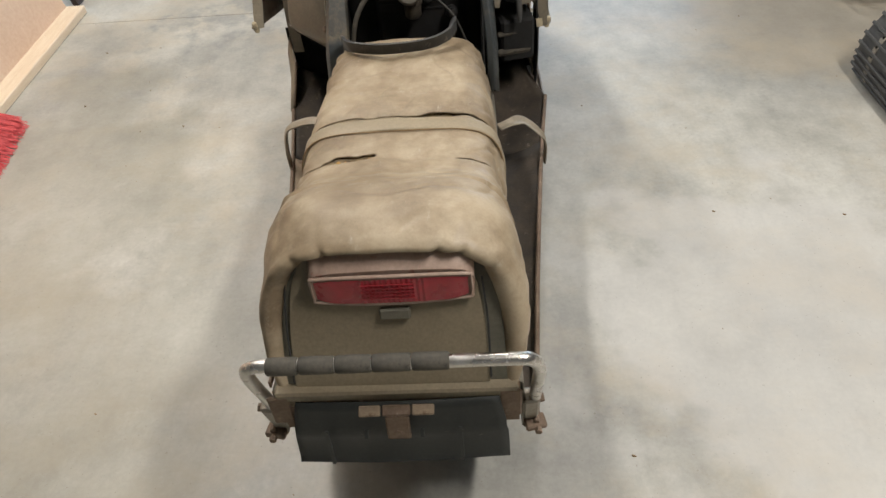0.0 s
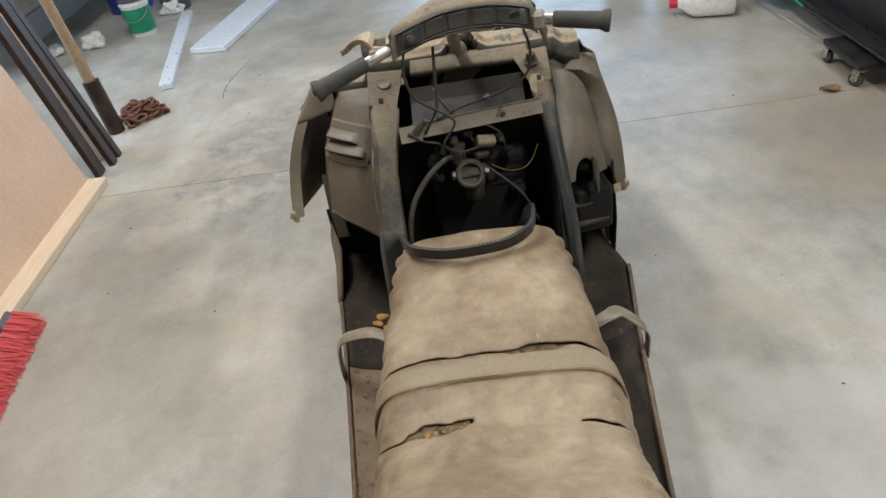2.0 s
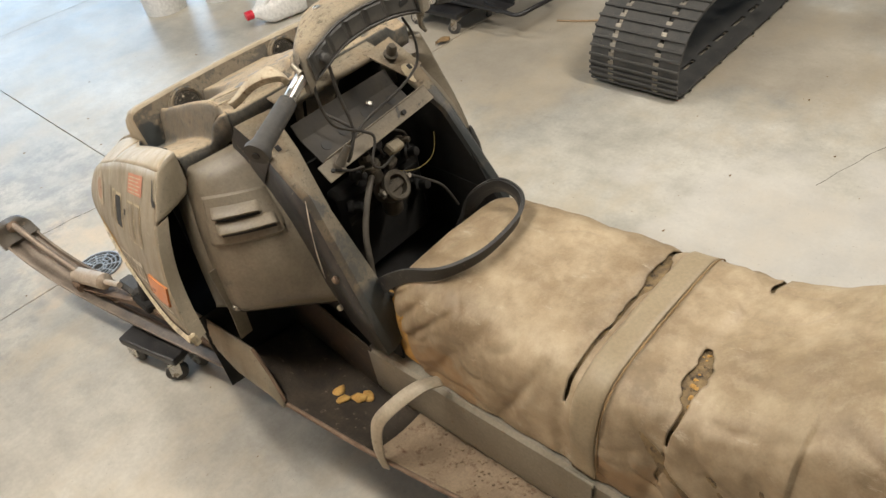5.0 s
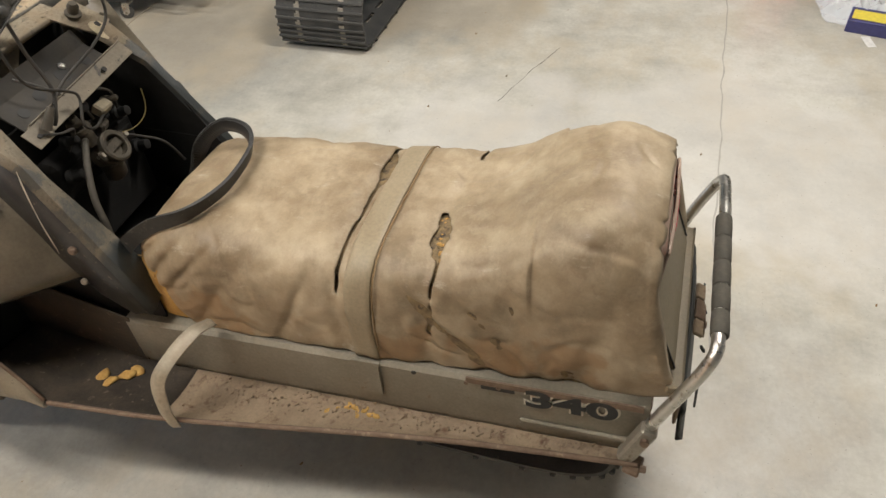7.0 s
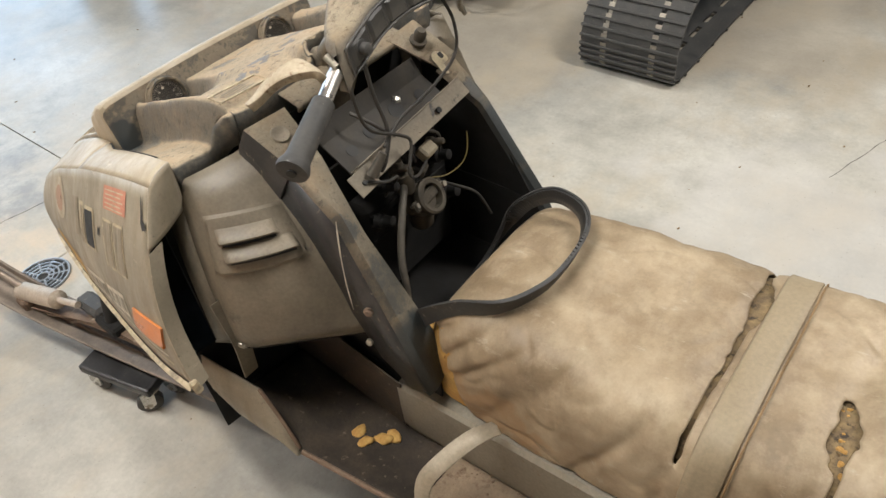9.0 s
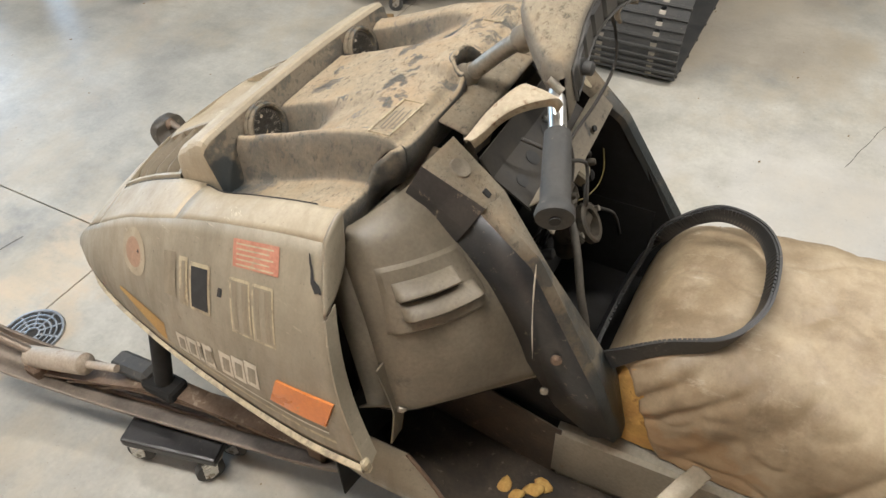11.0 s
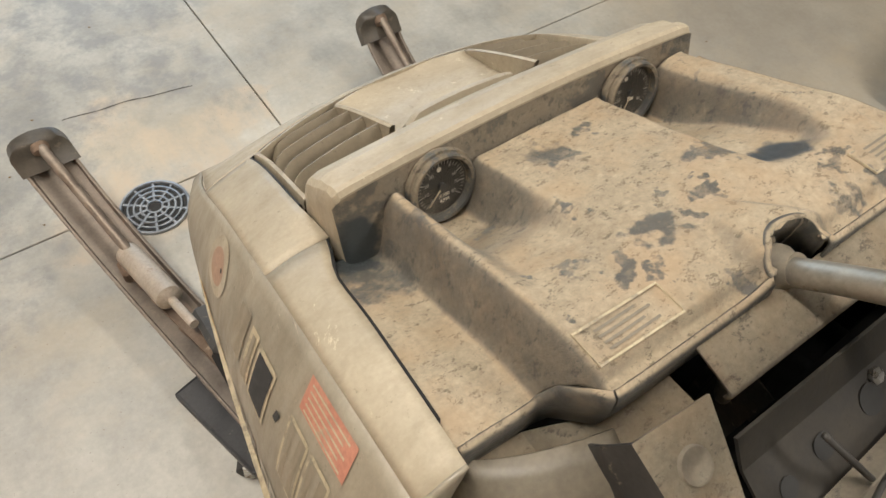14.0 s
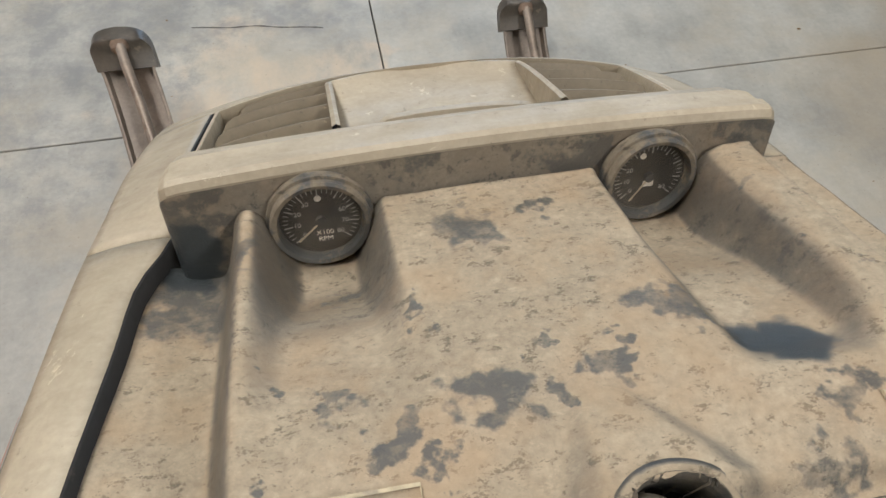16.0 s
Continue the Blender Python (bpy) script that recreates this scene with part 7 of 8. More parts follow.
for u in (0.262, 0.193):
    part("faint_patch", side_patch(u, u - 0.064, 0.215, 0.480, 0.0010, 0.012), CREAM, sled, "cream outline of a worn marking")
    part("patch_face", side_patch(u - 0.006, u - 0.059, 0.228, 0.468, 0.0015, 0.011), HOODSIDE, sled)
    for d in (0.010, 0.040):
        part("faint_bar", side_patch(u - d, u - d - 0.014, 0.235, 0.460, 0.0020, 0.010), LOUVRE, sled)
part("torn_spot", side_patch(0.302, 0.288, 0.285, 0.33, 0.0012, 0.008), INK, sled)
rows = []
for k in range(25):
    a = 2 * math.pi * k / 24
    rows.append([side_point(0.628 + 0.050 * math.cos(a), 0.225 + 0.165 * math.sin(a), -1, 0.0012), side_point(0.628 + 0.032 * math.cos(a), 0.225 + 0.105 * math.sin(a), -1, 0.0012)])
part("round_decal", bm_loft(rows, caps=False), HOODP, sled, "faded round decal")
part("decal_core", bm_loft([[side_point(0.628 + 0.032 * f * math.cos(2 * math.pi * k / 24), 0.225 + 0.105 * f * math.sin(2 * math.pi * k / 24), -1, 0.0014) for k in range(25)] for f in (1, 0.5, 0.05)], caps=False), worn("rosy_fade", (0.31, 0.19, 0.125), (0.36, 0.235, 0.16), 20, 0.6), sled)
part("hood_hole", bm_loft([[side_point(0.605 + 0.004 * f * math.cos(2 * math.pi * k / 12), 0.21 + 0.014 * f * math.sin(2 * math.pi * k / 12), -1, 0.002) for k in range(13)] for f in (1, 0.1)], caps=False), INK, sled)
part("ochre_flash", bm_loft([[side_point(0.73 - 0.0150 * k, 0.56 + 0.012 * k, -1, 0.0012), side_point(0.735 - 0.0125 * k, 0.60 + 0.028 * k, -1, 0.0012)] for k in range(12)], caps=False), YELLOWDECAL, sled, "ochre decal flash")
# a word mark drawn as plain blocks
for k, w in enumerate((0.026, 0.026, 0.010, 0.026, 0.010, 0.028, 0.028, 0.028)):
    u = 0.520 - 1.4 * sum((0.030, 0.030, 0.014, 0.016, 0.030, 0.032, 0.032, 0.032)[:k])
    w *= 1.4
    vt = 0.70 - 0.3 * (0.52 - u)
    part("wordmark_block", side_patch(u, u - w, vt, vt + 0.16, 0.0012, 0.02), WHITEINK, sled)
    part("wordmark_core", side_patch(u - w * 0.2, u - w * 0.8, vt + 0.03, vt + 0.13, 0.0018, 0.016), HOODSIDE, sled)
part("pin_stripe", side_patch(0.70, 0.05, 0.875, 0.892, 0.0012), CREAM, sled)
part("pin_stripe", side_patch(0.44, 0.06, 0.835, 0.845, 0.0012), WHITEINK, sled)

# ---- dash ----
DASH_Z = [(1.34, 0.922), (1.40, 0.917), (1.456, 0.903), (1.50, 0.886), (1.56, 0.862), (1.65, 0.828)]
DIALS = ((-0.1455, 1.6395, 0.818), (0.1475, 1.6375, 0.818))
NOTCH = V((0.018, 1.334, 0))


def dash_z(x, y):
    z, = lerp_table(DASH_Z, y)
    z -= 0.060 * smoothstep(-0.205, -0.240, x) + 0.020 * smoothstep(0.238, 0.262, x)
    z += 0.006 * (smoothstep(-0.232, -0.212, x) * smoothstep(-0.180, -0.205, x)) + 0.008 * smoothstep(0.198, 0.216, x) * smoothstep(0.262, 0.238, x) * smoothstep(1.40, 1.5, y)
    # scooped wells run up to the dials
    for dx, _, _ in DIALS:
        d = 0.018 * smoothstep(1.41, 1.54, y) + 0.046 * smoothstep(1.505, 1.61, y)
        wide = 0.050 + 0.012 * smoothstep(1.60, 1.42, y)
        soft = 0.030 if dx < 0 else (0.030 if x < dx else 0.018)
        z -= d * smoothstep(wide + 0.006, wide - soft, abs(x - dx))
    # the right well ends in a steep step
    z -= 0.016 * smoothstep(1.418, 1.452, y) * smoothstep(0.098, 0.125, x) * smoothstep(0.205, 0.185, x) * smoothstep(1.60, 1.50, y)
    z -= 0.008 * smoothstep(-0.31, -0.245, x) * smoothstep(-0.212, -0.235, x)
    # a wedge-shaped hump over the steering column
    u = max(0.0, min(1.0, (1.438 - y) / 0.075))
    if u > 0:
        xc, w = 0.002 + 0.018 * u, 0.014 + 0.050 * u
        z += 0.020 * u * smoothstep(w, w * 0.45, abs(x - xc))
    z -= 0.012 * smoothstep(1.362, 1.342, y)
    return z + 0.0012 * noise.noise(V((x * 22, y * 22, 0))) + 0.0004 * noise.noise(V((x * 90, y * 90, 5)))


bm = bmesh.new()
nx, nyd = 240, 90
vs = []
for i in range(nyd + 1):
    y = 1.338 + (1.655 - 1.338) * i / nyd
    r = []
    for k in range(nx + 1):
        x = -0.3225 + 0.6225 * k / nx
        x += (y - 1.34) / 0.31 * (0.028 * smoothstep(-0.24, -0.3225, x) - 0.010 * smoothstep(0.26, 0.30, x))
        y0 = 1.338 + 0.045 * smoothstep(-0.205, -0.232, x)
        y = y0 + (1.655 - y0) * i / nyd
        q = math.hypot(x - NOTCH.x, y - NOTCH.y)
        px, py, dip = x, y, 0.0
        if q < 0.043 and y > 1.3385:
            g = 0.035 / q if q > 0.035 else 1.0
            px, py = NOTCH.x + (x - NOTCH.x) * g, NOTCH.y + (y - NOTCH.y) * g
            dip = 0.0 if q > 0.035 else 0.05
        r.append(bm.verts.new((px, py, dash_z(px, py) - dip)))
    vs.append(r)
for i in range(nyd):
    for k in range(nx):
        c = (vs[i][k].co + vs[i + 1][k + 1].co) / 2
        if math.hypot(c.x - NOTCH.x, c.y - NOTCH.y) > 0.0345:
            bm.faces.new((vs[i][k], vs[i][k + 1], vs[i + 1][k + 1], vs[i + 1][k]))
bmesh.ops.delete(bm, geom=[v for v in bm.verts if not v.link_faces], context="VERTS")
dash = part("dashboard", bm, DASH, sled, "dust-caked black plastic dashboard", smooth=60, solid=0.004)
for x0, x1, d in ((-0.318, -0.205, 0.060), (-0.205, -0.020, 0.055), (0.056, 0.300, 0.055)):
    rows = []
    for k in range(13):
        x = x0 + (x1 - x0) * k / 12
        y = 1.338 + 0.045 * smoothstep(-0.205, -0.232, x)
        z = dash_z(x, y)
        rows.append([V((x, y + 0.002, z)), V((x, y - 0.004, z - 0.006)), V((x, y - 0.005, z - 0.03)), V((x, y, z - d))])
    part("dash_lip", bm_loft(rows, caps=False), dusty("dusty_lip", cover=0.60, settle=0.92) if x0 < -0.3 else bpy.data.materials["dusty_lip"], dash, "scuffed dashboard edge", smooth=50, solid=0.003)
rows = []
for k in range(25):
    a = math.pi * (0.03 + 0.94 * k / 24)
    p = V((NOTCH.x + 0.0355 * math.cos(a), NOTCH.y + 0.0355 * math.sin(a), 0))
    p.z = dash_z(p.x, p.y)
    o = V((math.cos(a), math.sin(a), 0))
    rows.append([p + o * 0.007 + V((0, 0, -0.001)), p + o * 0.003 + V((0, 0, 0.0015)), p + V((0, 0, 0.0005)), p - o * 0.002 + V((0, 0, -0.005)), p + V((0, 0, -0.04))])
part("steering_notch", bm_loft(rows, caps=False), bpy.data.materials["dusty_lip"], dash, "dusty rolled lip round the steering column", smooth=50, solid=0.003)
VISOR = ((1.630, 0.735), (1.648, 0.790), (1.663, 0.843), (1.6665, 0.855), (1.671, 0.8605), (1.677, 0.861), (1.688, 0.857), (1.6895, 0.8525), (1.711, 0.8455), (1.7125, 0.841), (1.736, 0.825), (1.743, 0.815), (1.745, 0.79), (1.746, 0.735))
ends = [(0.273, 0.028), (0.272, 0.016), (0.269, 0.008), (0.263, 0.0025), (0.252, 0.0)]
spans = [(-x, d) for x, d in ends] + [(-0.24 + 0.48 * k / 24, 0.0) for k in range(25)] + [(x, d) for x, d in ends[::-1]]
rows = []
for x, d in spans:
    bow = 0.008 * (1 - (x / 0.27) ** 2)
    inset = 0.4 * d
    r = []
    for y, z in VISOR:
        zz = z if z < 0.78 else z - d * smoothstep(0.76, 0.80, z) - 0.004 * (x / 0.27) ** 2
        yy = y + bow * smoothstep(0.78, 0.85, z) + (inset if y < 1.70 else -inset)
        r.append(V((x, yy, zz)))
    rows.append(r)
bm = bm_loft(rows, caps=False)
for r in (rows[0], rows[-1]):
    bm.faces.new([bm.verts.new(p) for p in r])
rim = part("dash_hood", bm, HOODP, sled, "raised dusty visor over the gauges", smooth=22)
rows = [[p + V((0, -0.0022, 0)) for p in r[:4]] for r in rows[1:-1]]
part("visor_wall", bm_loft(rows, caps=False), dusty("dusty_wall", cover=0.60, scale=18, spots=((-0.262, 1.65, 0.80, 0.055), (-0.245, 1.65, 0.84, 0.035), (-0.06, 1.66, 0.855, 0.025), (0.07, 1.66, 0.855, 0.04), (0.085, 1.66, 0.83, 0.03), (0.24, 1.66, 0.84, 0.04)), settle=0.55, bare=((-0.265, 1.645, 0.785, 0.045),)), rim, "dark scuffed inner wall of the visor", smooth=50)


def gauge(c, words, needle):
    n = V((0.0, -0.955, 0.297))
    up = V((0, 0.297, 0.955))
    rt = V((1, 0, 0))
    c = V(c)
    g = part("gauge", bm_turned(c - n * 0.02, n, [(0, 0.043), (0.006, 0.0455), (0.012, 0.0452), (0.0125, 0.0425), (0.0175, 0.0425), (0.0195, 0.0405), (0.0185, 0.0368), (0.0095, 0.0352)], 48), dusty("gauge_bezel", dust=(0.20, 0.165, 0.115), cover=0.46) if "gauge_bezel" not in bpy.data.materials else bpy.data.materials["gauge_bezel"], sled, "round instrument with dusty bezel", smooth=40)
    f = c - n * 0.0102
    part("face", bm_cyl(f - n * 0.002, f, 0.0345, 0.0345, 40), DIALFACE, g, "black dial face")
    for k in range(33):
        a = radians(222 - 264 * k / 32)
        d = rt * math.cos(a) + up * math.sin(a)
        long = 0.0075 if k % 4 == 0 else 0.0045
        part("tick", bar(f + d * (0.0318 - long) + n * 0.0004, f + d * 0.0318 + n * 0.0004, 0.0005 if k % 4 else 0.0009, 0.0004, None, n), DIALINK, g)
    for k, txt in enumerate(words):
        if txt:
            a = radians(222 - 264 * k / (len(words) - 1))
            lettering(txt, 0.0064, frame_pose(f + (rt * math.cos(a) + up * math.sin(a)) * 0.0205 + n * 0.0004, rt, up), DIALINK, g, "numeral", 0.0001)
    a = radians(needle)
    d = rt * math.cos(a) + up * math.sin(a)
    part("needle", bar(f - d * 0.004 + n * 0.003, f + d * 0.028 + n * 0.003, 0.0014, 0.0006, None, n), CREAM, g, "pale needle")
    part("hub", bm_cyl(f, f + n * 0.004, 0.0045, 0.0045, 16), INK, g)
    part("crystal", bm_cyl(c + n * -0.0058, c + n * -0.0050, 0.0366, 0.0366, 40), DIALGLASS, g, "dusty glass")
    return g, f, rt, up, n


g, f, rt, up, n = gauge(DIALS[0], ("0", "10", "20", "30", "", "", "60", "70", "80"), 222)
lettering("X100\nRPM", 0.0068, frame_pose(f - up * 0.017 + rt * 0.002 + n * 0.0004, rt, up), WHITEINK, g, "dial_words", 0.0001)
part("dial_mark", bm_turned(f + up * 0.022, n, [(0, 0.003), (0.0005, 0.003), (0.0006, 0.002)], 12), WHITEINK, g)
g, f, rt, up, n = gauge(DIALS[1], ("0", "10", "20", "", "", "", "", "", "80"), 236)
part("dial_mark", bm_turned(f + up * 0.022 - rt * 0.008, n, [(0, 0.003), (0.0005, 0.003), (0.0006, 0.002)], 12), WHITEINK, g)
part("dial_mark", bar(f - up * 0.008 - rt * 0.004 + n * 0.0004, f - up * 0.008 + rt * 0.006 + n * 0.0004, 0.006, 0.0004, None, n), WHITEINK, g)

# framed stickers on the dash, their words worn off
for x0, x1, y0, y1 in ((-0.206, -0.108, 1.358, 1.392), (0.170, 0.262, 1.362, 1.394)):
    def on(x, y, h=0.0015):
        return V((x, y, dash_z(x, y) + h))
    bm = bm_tube([on(x0, y0), on(x1, y0), on(x1, y1), on(x0, y1)], 0.0016, 4, 0, True)
    part("sticker_border", bm, CREAM, dash, "pale yellow border of a warning sticker")
    for k in range(4):
        y = y0 + 0.007 + 0.0065 * k
        part("worn_line", bm_loft([[on(x0 + 0.02 + (x1 - x0 - 0.04 - 0.012 * (k % 2)) * t / 6, y, 0.0012), on(x0 + 0.02 + (x1 - x0 - 0.04 - 0.012 * (k % 2)) * t / 6, y + 0.0026, 0.0012)] for t in range(7)], caps=False), FRAMEP, dash)

# ---- steering ----
steer = part("handlebar", bm_tube([(-0.296, 1.080, 0.962), (-0.245, 1.10, 0.975), (-0.189, 1.121, 0.990), (-0.13, 1.146, 1.005), (-0.07, 1.165, 1.012), (0.0, 1.175, 1.015), (0.09, 1.17, 1.020), (0.16, 1.155, 1.022), (0.22, 1.137, 1.018), (0.30, 1.118, 1.010), (0.325, 1.112, 1.008)], 0.0115, 16), CHROME, sled, "worn chrome handlebar", smooth=180)
for a, b in (((-0.186, 1.122, 0.991), (-0.302, 1.077, 0.961)), ((0.215, 1.139, 1.019), (0.330, 1.111, 1.007))):
    a, b = V(a), V(b)
    L = (b - a).length
    part("grip", bm_turned(a, b - a, [(0, 0.0135), (0.002, 0.0168), (L * 0.3, 0.0175), (L * 0.8, 0.0182), (L - 0.020, 0.019), (L - 0.012, 0.0225), (L - 0.006, 0.0238), (L - 0.001, 0.0225), (L, 0.012)], 24), RUBBER, steer, "dusty rubber grip", smooth=40)
part("grip_hole", bm_cyl((-0.3025, 1.0765, 0.9605), (-0.3045, 1.0755, 0.96), 0.007, 0.007, 14), INK, steer)
PAD = [(-0.132, 1.126, 1.148, 1.030), (-0.122, 1.124, 1.170, 1.044), (-0.08, 1.131, 1.208, 1.058), (-0.03, 1.141, 1.243, 1.070), (0.03, 1.147, 1.252, 1.074), (0.09, 1.145, 1.236, 1.073), (0.14, 1.139, 1.202, 1.066), (0.172, 1.134, 1.178, 1.056), (0.182, 1.136, 1.160, 1.046)]


def pad_rear(x, h, lift=0.0):
    """The pad's face towards the rider: h from 0 at its lower edge to 1 at its upper."""
    yr, yf, zt = lerp_table(PAD, x)
    return V((x, yr + 0.012 * h - lift, zt - 0.054 + 0.047 * h - 0.2 * lift))


rows = []
for k in range(45):
    x = -0.132 + 0.314 * k / 44
    yr, yf, zt = lerp_table(PAD, x)
    zt += 0.0015 * noise.noise(V((x * 20, 1, 1)))
    a, b = pad_rear(x, 0), pad_rear(x, 1)
    rows.append([a, a.lerp(b, 0.5), b, V((x, yr + 0.019, zt - 0.001)), V((x, yr + (yf - yr) * 0.5, zt + 0.004)), V((x, yf - 0.010, zt)), V((x, yf - 0.002, zt - 0.005)), V((x, yf, zt - 0.014)), V((x, yf - 0.004, zt - 0.034)), V((x, yr + 0.020, zt - 0.056))])
PADM = dusty("dusty_pad", dust=(0.285, 0.24, 0.17), cover=0.68, settle=0.5, scale=14)
pad = part("bar_pad", bm_loft(rows, True), PADM, steer, "dusty moulded handlebar pad", smooth=50)
PADDARK = worn("pad_panel_plastic", (0.03, 0.029, 0.027), (0.072, 0.066, 0.055), 14, 0.5)
edge = [pad_rear(-0.116 + 0.284 * k / 24, 0.10, 0.002) for k in range(25)] + [pad_rear(0.168 - 0.284 * k / 24, 0.93, 0.002) for k in range(25)]
part("panel_frame", bm_tube(edge, 0.0028, 6, 0, True), PADDARK, pad, "dark raised rim of the pad panel", smooth=60)
part("panel_ground", bm_loft([[pad_rear(-0.115 + 0.282 * k / 30, h, 0.0006) for h in (0.12, 0.5, 0.91)] for k in range(31)], caps=False), PADDARK, pad)
for x0, x1 in ((-0.108, -0.062), (-0.056, -0.012), (-0.006, 0.040), (0.046, 0.092), (0.098, 0.160)):
    pr = []
    for k in range(9):
        x = x0 + (x1 - x0) * k / 8
        e = 0.0 if k in (0, 8) else 0.0042
        pr.append([pad_rear(x, h, 0.0008 + (e if 0.2 < h < 0.83 else 0.0)) for h in (0.17, 0.23, 0.5, 0.80, 0.86)])
    part("pad_panel", bm_loft(pr, caps=False), PADDARK, pad, "dark moulded panel", smooth=30)
part("kill_switch", bm_turned(pad_rear(-0.086, 0.5, 0.002), (0, -1, 0.1), [(0, 0.013), (0.004, 0.013), (0.005, 0.009), (0.016, 0.009), (0.018, 0.006)], 18), RUBBER, pad, smooth=40)
part("switch_hole", bm_cyl(pad_rear(0.136, 0.52, 0.0), pad_rear(0.136, 0.52, 0.0062), 0.0115, 0.0115, 18), INK, pad)
part("pad_screw", bm_turned((-0.012, 1.218, 1.073), (0, 0.1, 1), [(0, 0.008), (0.003, 0.008), (0.004, 0.005)], 10), CHROME, pad)
column = part("steering_column", bm_tube([(0.008, 1.372, 0.882), (0.006, 1.343, 0.909), (-0.004, 1.27, 0.983), (-0.006, 1.225, 1.012)], 0.0135, 16, 4), DULLALLOY, sled, "dull steel steering column", smooth=180)
part("column_collar", bm_turned((0.0075, 1.352, 0.900), (-0.02, -0.70, 0.72), [(0, 0.020), (0.006, 0.023), (0.014, 0.022), (0.020, 0.017), (0.03, 0.016)], 24), FRAMEP, column, smooth=40)
part("clamp", bm_turned((-0.006, 1.255, 0.995), (-0.02, -0.8, 0.6), [(0, 0.017), (0.004, 0.020), (0.02, 0.020), (0.03, 0.016)], 16), FRAMEP, column, smooth=40)
part("clamp_bolt", bm_cyl((0.012, 1.245, 1.008), (0.03, 1.25, 1.0), 0.006, 0.006, 8), DULLALLOY, column)
rows = [[V((-0.012, 1.335, 0.893)), V((0.075, 1.325, 0.893))], [V((-0.03, 1.320, 0.865)), V((0.060, 1.312, 0.865))], [V((-0.048, 1.305, 0.835)), V((0.020, 1.300, 0.832))], [V((-0.058, 1.298, 0.815)), V((-0.012, 1.296, 0.808))]]
tab = part("steering_tab", bm_loft([[a.lerp(b, k / 8) + V((0, 0.002 * noise.noise(V((k * 0.4, a.z * 30, 1))), 0.001 * noise.noise(V((k, a.z * 60, 2))))) for k in range(9)] for a, b in rows], caps=False), RAILM, sled, "folded dusty steel tab under the column", solid=0.003)
part("tab_fold", bm_tube([(-0.020, 1.332, 0.893), (-0.046, 1.318, 0.872), (-0.064, 1.306, 0.845), (-0.070, 1.298, 0.820), (-0.064, 1.294, 0.805)], 0.008, 10, 5, radii=[0.005, 0.008, 0.009, 0.008, 0.005]), RAILM, tab, smooth=180)
blade = [((-0.168, 1.124, 1.022), (-0.163, 1.166, 1.032)), ((-0.180, 1.130, 1.036), (-0.175, 1.176, 1.040)), ((-0.203, 1.160, 1.032), (-0.199, 1.190, 1.032)), ((-0.222, 1.182, 1.020), (-0.219, 1.203, 1.018)), ((-0.240, 1.197, 1.004), (-0.238, 1.213, 1.001)), ((-0.253, 1.207, 0.996), (-0.250, 1.218, 0.994))]
ea, eb = smooth_path([a for a, b in blade], 5), smooth_path([b for a, b in blade], 5)
rows = []
for i, (a, b) in enumerate(zip(ea, eb)):
    d = (ea[min(i + 1, len(ea) - 1)] - ea[max(i - 1, 0)]).normalized()
    o = d.cross(b - a).normalized()
    o = o if o.z > 0 else -o
    rows.append([a - o * 0.013, a - o * 0.001, a.lerp(b, 0.06), a.lerp(b, 0.5) + o * 0.0015, a.lerp(b, 0.94), b, b - o * 0.006])
lever = part("brake_lever", bm_loft(rows, caps=False), LEVERP, steer, "cream brake lever with flaking rust", smooth=35, solid=0.002)
part("lever_pivot", bm_cyl((-0.135, 1.138, 1.016), (-0.135, 1.158, 1.028), 0.006, 0.006, 14), DULLALLOY, lever)
part("throttle_lever", bm_tube([(0.182, 1.145, 1.02), (0.195, 1.16, 0.995), (0.20, 1.172, 0.965), (0.206, 1.165, 0.945)], 0.008, 8, 5, radii=[0.011, 0.009, 0.006, 0.004]), DULLALLOY, steer, "alloy throttle lever", smooth=180)
part("throttle_block", bm_box((0.186, 1.146, 1.02), (0.026, 0.036, 0.036), (0, 0, -10), 0.006), DULLALLOY, steer)

# ---- loose drive belt on the seat ----
bp = smooth_path([(-0.176, 1.000, 0.598), (-0.166, 0.935, 0.650), (-0.145, 0.866, 0.674), (-0.10, 0.832, 0.682), (-0.04, 0.818, 0.685), (0.055, 0.826, 0.688), (0.108, 0.862, 0.692), (0.124, 0.925, 0.688), (0.116, 0.985, 0.645), (0.104, 1.025, 0.575), (0.055, 1.046, 0.51), (-0.035, 1.055, 0.47), (-0.105, 1.052, 0.47), (-0.158, 1.045, 0.525)], 12, True)
n = len(bp)
ctr = sum(bp, V((0, 0, 0))) / n
rows, teeth = [], []
for i, q in enumerate(bp):
    d = (bp[(i + 1) % n] - bp[i - 1]).normalized()
    w = V((0, -0.35, 1)) - d * d.dot(V((0, -0.35, 1)))
    w.normalize()
    o = d.cross(w)
    if o.dot(q - ctr) < 0:
        o = -o
    rows.append([q - w * 0.0165 + o * 0.0025, q + w * 0.0165 + o * 0.0025, q + w * 0.0155 - o * 0.0015, q - w * 0.0155 - o * 0.0015])
    teeth.append((q - w * 0.0135 - o * 0.0035, q + w * 0.0135 - o * 0.0035, o))
BELT = worn("black_drive_belt", (0.022, 0.023, 0.024), (0.052, 0.051, 0.048), 20, 0.55, 0, (0.14, 0.125, 0.10), 60, 0.60, 0.1)
belt = part("drive_belt", bm_loft(rows, True, False, None, True), BELT, None, smooth=40)
tagged(belt, "loose black rubber drive belt lying on the seat", "drive belt")
for i in range(0, n):
    a, b, o = teeth[i]
    part("cog", bar(a, b, 0.0055, 0.0045, None, o), BELT, belt)

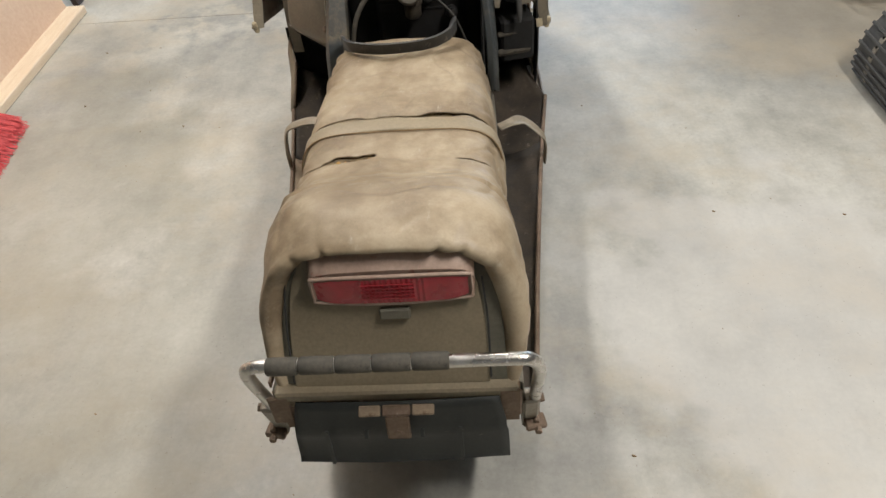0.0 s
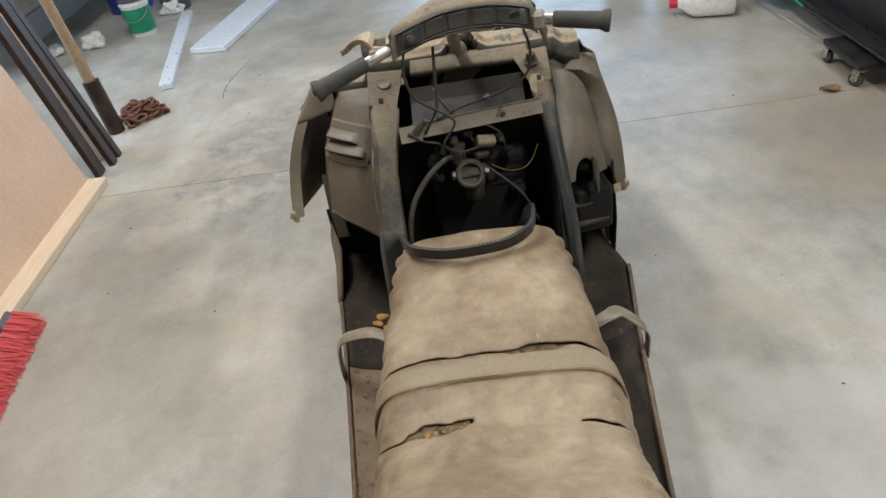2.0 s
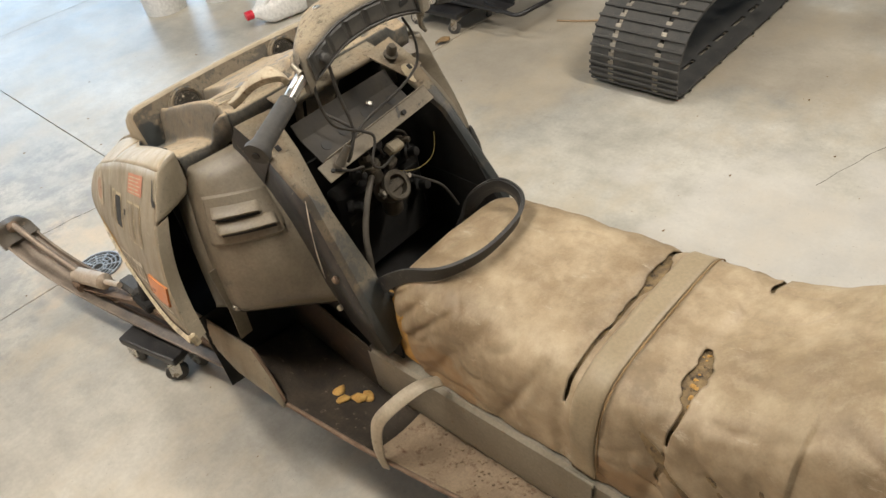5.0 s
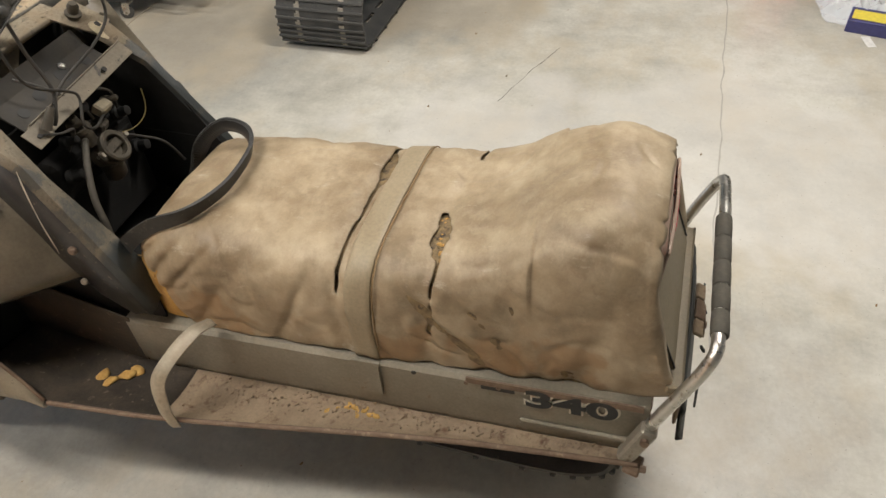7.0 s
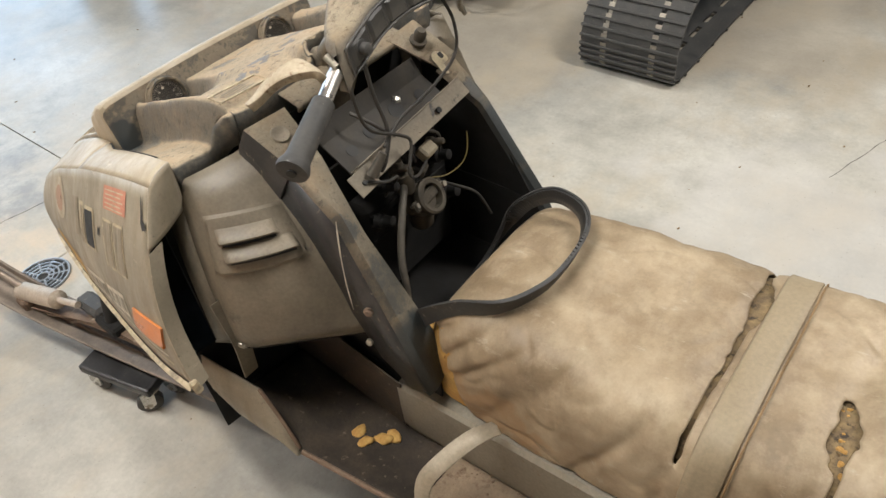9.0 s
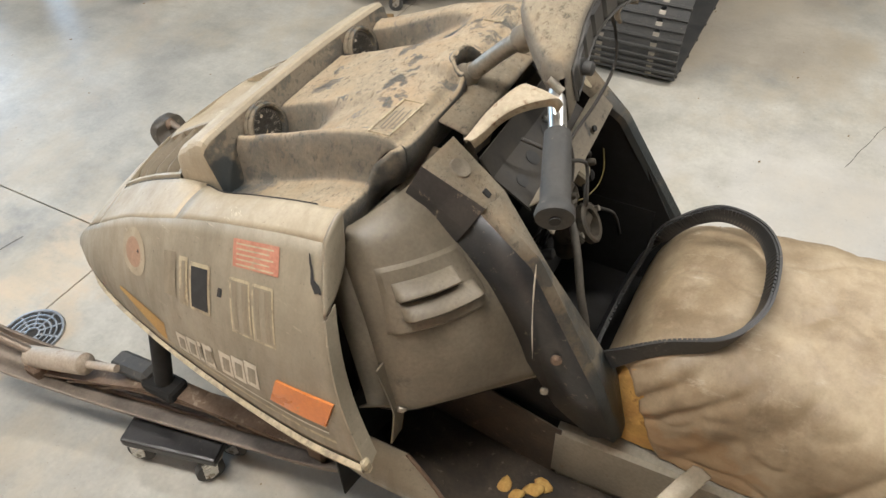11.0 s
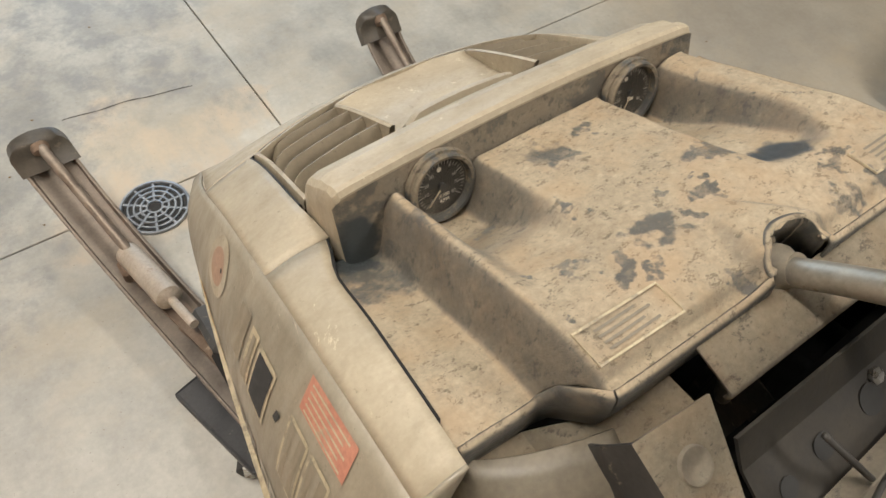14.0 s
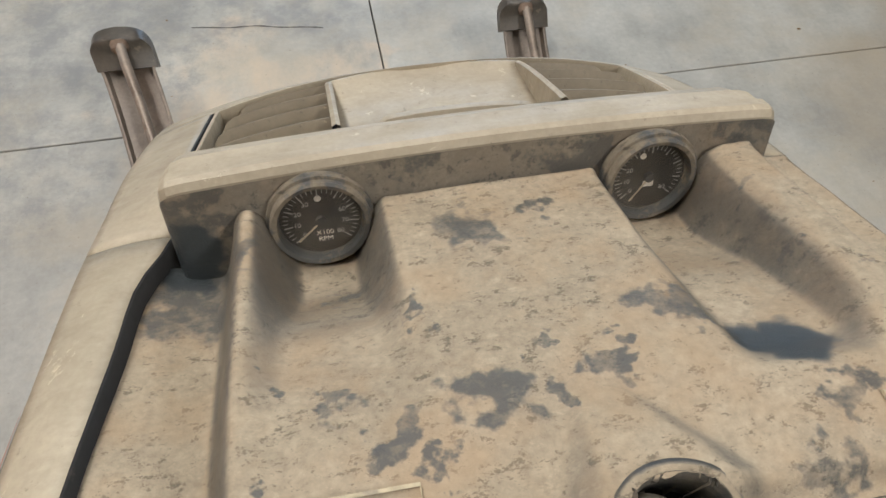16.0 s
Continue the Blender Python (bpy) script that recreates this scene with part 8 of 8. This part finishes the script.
# ---- skis ----
def ski(s, x0, drift, dy, dz=0.0):
    pathz = [(1.42, 0.150), (1.50, 0.124), (1.60, 0.118), (1.95, 0.118), (2.20, 0.132), (2.365, 0.165), (2.475, 0.215), (2.535, 0.275), (2.545, 0.325)]
    pts = smooth_path([V((0, y, z)) for y, z in pathz], 6)
    rows, cap = [], []
    for i, p in enumerate(pts):
        t = i / (len(pts) - 1)
        w = 0.053 * (1 if t < 0.88 else math.sqrt(max(0.02, 1 - ((t - 0.88) / 0.13) ** 2)))
        c = V((x0 + drift * (p.y - 1.5), p.y + dy, p.z + dz))
        d = (pts[min(i + 1, len(pts) - 1)] - pts[max(i - 1, 0)]).normalized()
        u = V((0, -d.z, d.y))
        r = [c + V((w * a, 0, 0)) + u * h for a, h in ((-1, 0.022), (-0.93, 0.022), (-0.86, 0.003), (-0.4, 0.002), (-0.2, -0.004), (0.2, -0.004), (0.4, 0.002), (0.86, 0.003), (0.93, 0.022), (1, 0.022))]
        rows.append(r)
        if t > 0.80:
            k = 1.13
            cap.append([c + V((w * k * a, 0, 0)) + u * h for a, h in ((-1, -0.004), (-1, 0.024), (-0.6, 0.032), (0, 0.036), (0.6, 0.032), (1, 0.024), (1, -0.004), (0, -0.008))])
    sk = part("ski", bm_loft(rows, caps=False), worn("worn_ski_steel", (0.15, 0.122, 0.095), (0.26, 0.215, 0.172), 14, 0.55, 0.3, (0.27, 0.225, 0.17), 30, 0.6, 0.1) if s < 0 else bpy.data.materials["worn_ski_steel"], sled, "rust-brown steel ski", smooth=50, solid=0.004)
    part("ski_cap", bm_loft(cap, True), worn("brown_cap", (0.055, 0.047, 0.037), (0.10, 0.085, 0.065), 16, 0.45, 0, (0.17, 0.14, 0.10), 40, 0.6, 0.1) if s < 0 else bpy.data.materials["brown_cap"], sk, "dusty brown ski tip cap", smooth=50)

    def at(x, y, z):
        return V((x0 + drift * (y - 1.5) + x, y + dy, z + dz))
    part("ski_handle", bm_tube([at(0, 2.505, 0.315), at(0, 2.47, 0.30), at(0.004, 2.385, 0.245), at(0.006, 2.25, 0.19)], 0.0105, 10), worn("handle_rust", (0.16, 0.125, 0.095), (0.28, 0.23, 0.18), 18, 0.45, 0.5) if s < 0 else bpy.data.materials["handle_rust"], sk, "steel ski handle rod", smooth=180)
    part("handle_boss", bm_turned(at(0, 2.522, 0.315), (0, -1, -0.5), [(0, 0.012), (0.006, 0.019), (0.022, 0.017), (0.026, 0.011)], 16), RUST, sk, smooth=40)
    part("shock_absorber", bm_turned(at(0.005, 2.275, 0.175), V((0.030, -0.20, 0.052)), [(0, 0.012), (0.004, 0.026), (0.19, 0.026), (0.197, 0.016), (0.20, 0.009), (0.29, 0.009)], 20), worn("pale_shock", (0.36, 0.30, 0.23), (0.48, 0.41, 0.33), 20, 0.55, 0.2, (0.24, 0.17, 0.11), 40, 0.6, 0.1) if s < 0 else bpy.data.materials["pale_shock"], sk, "pale dusty shock absorber", smooth=40)
    for k, (ya, yb, z0) in enumerate(((2.26, 1.52, 0.135), (2.16, 1.62, 0.146), (2.06, 1.72, 0.157))):
        lf = []
        for q in range(17):
            t = q / 16
            c = at(0, ya + (yb - ya) * t, z0 + 0.06 * math.sin(math.pi * t))
            lf.append([c + V((0.021 * a, 0, h)) for a, h in ((-1, 0), (1, 0), (1, 0.006), (-1, 0.006))])
        part("spring_leaf", bm_loft(lf, True), RUST, sk, "rusty leaf spring")
    for y in (2.25, 1.53):
        part("spring_shackle", bm_box(at(0, y, 0.15), (0.06, 0.045, 0.045), (0, 0, 0), 0.006), RUST, sk)
    part("spring_saddle", bm_box(at(0, 1.89, 0.222), (0.055, 0.09, 0.03), (0, 0, 0), 0.006), BLACK, sk)
    part("spindle", bm_tube([at(0, 1.89, 0.225), at(-s * 0.03, 1.88, 0.36 - dz), at(-s * 0.05, 1.87, 0.46 - dz)], 0.02, 12), BLACK, sk, smooth=180)
    part("bump_stop", bm_box(at(0.02, 1.98, 0.228), (0.05, 0.12, 0.035), (-8, 0, 0), 0.01), RUBBER, sk)
    part("wear_bar", bm_tube([at(0, 1.45, 0.113), at(0, 2.2, 0.125)], 0.005, 6, 2), RUST, sk)


ski(-1, -0.322, -0.19, 0.0)
ski(1, 0.384, -0.005, 0.115, -0.105)
dolly((-0.430, 1.862, 0.0), 0.115, 0.235, "small black caster dolly under a ski", 14, (60, 200, 20, 160))
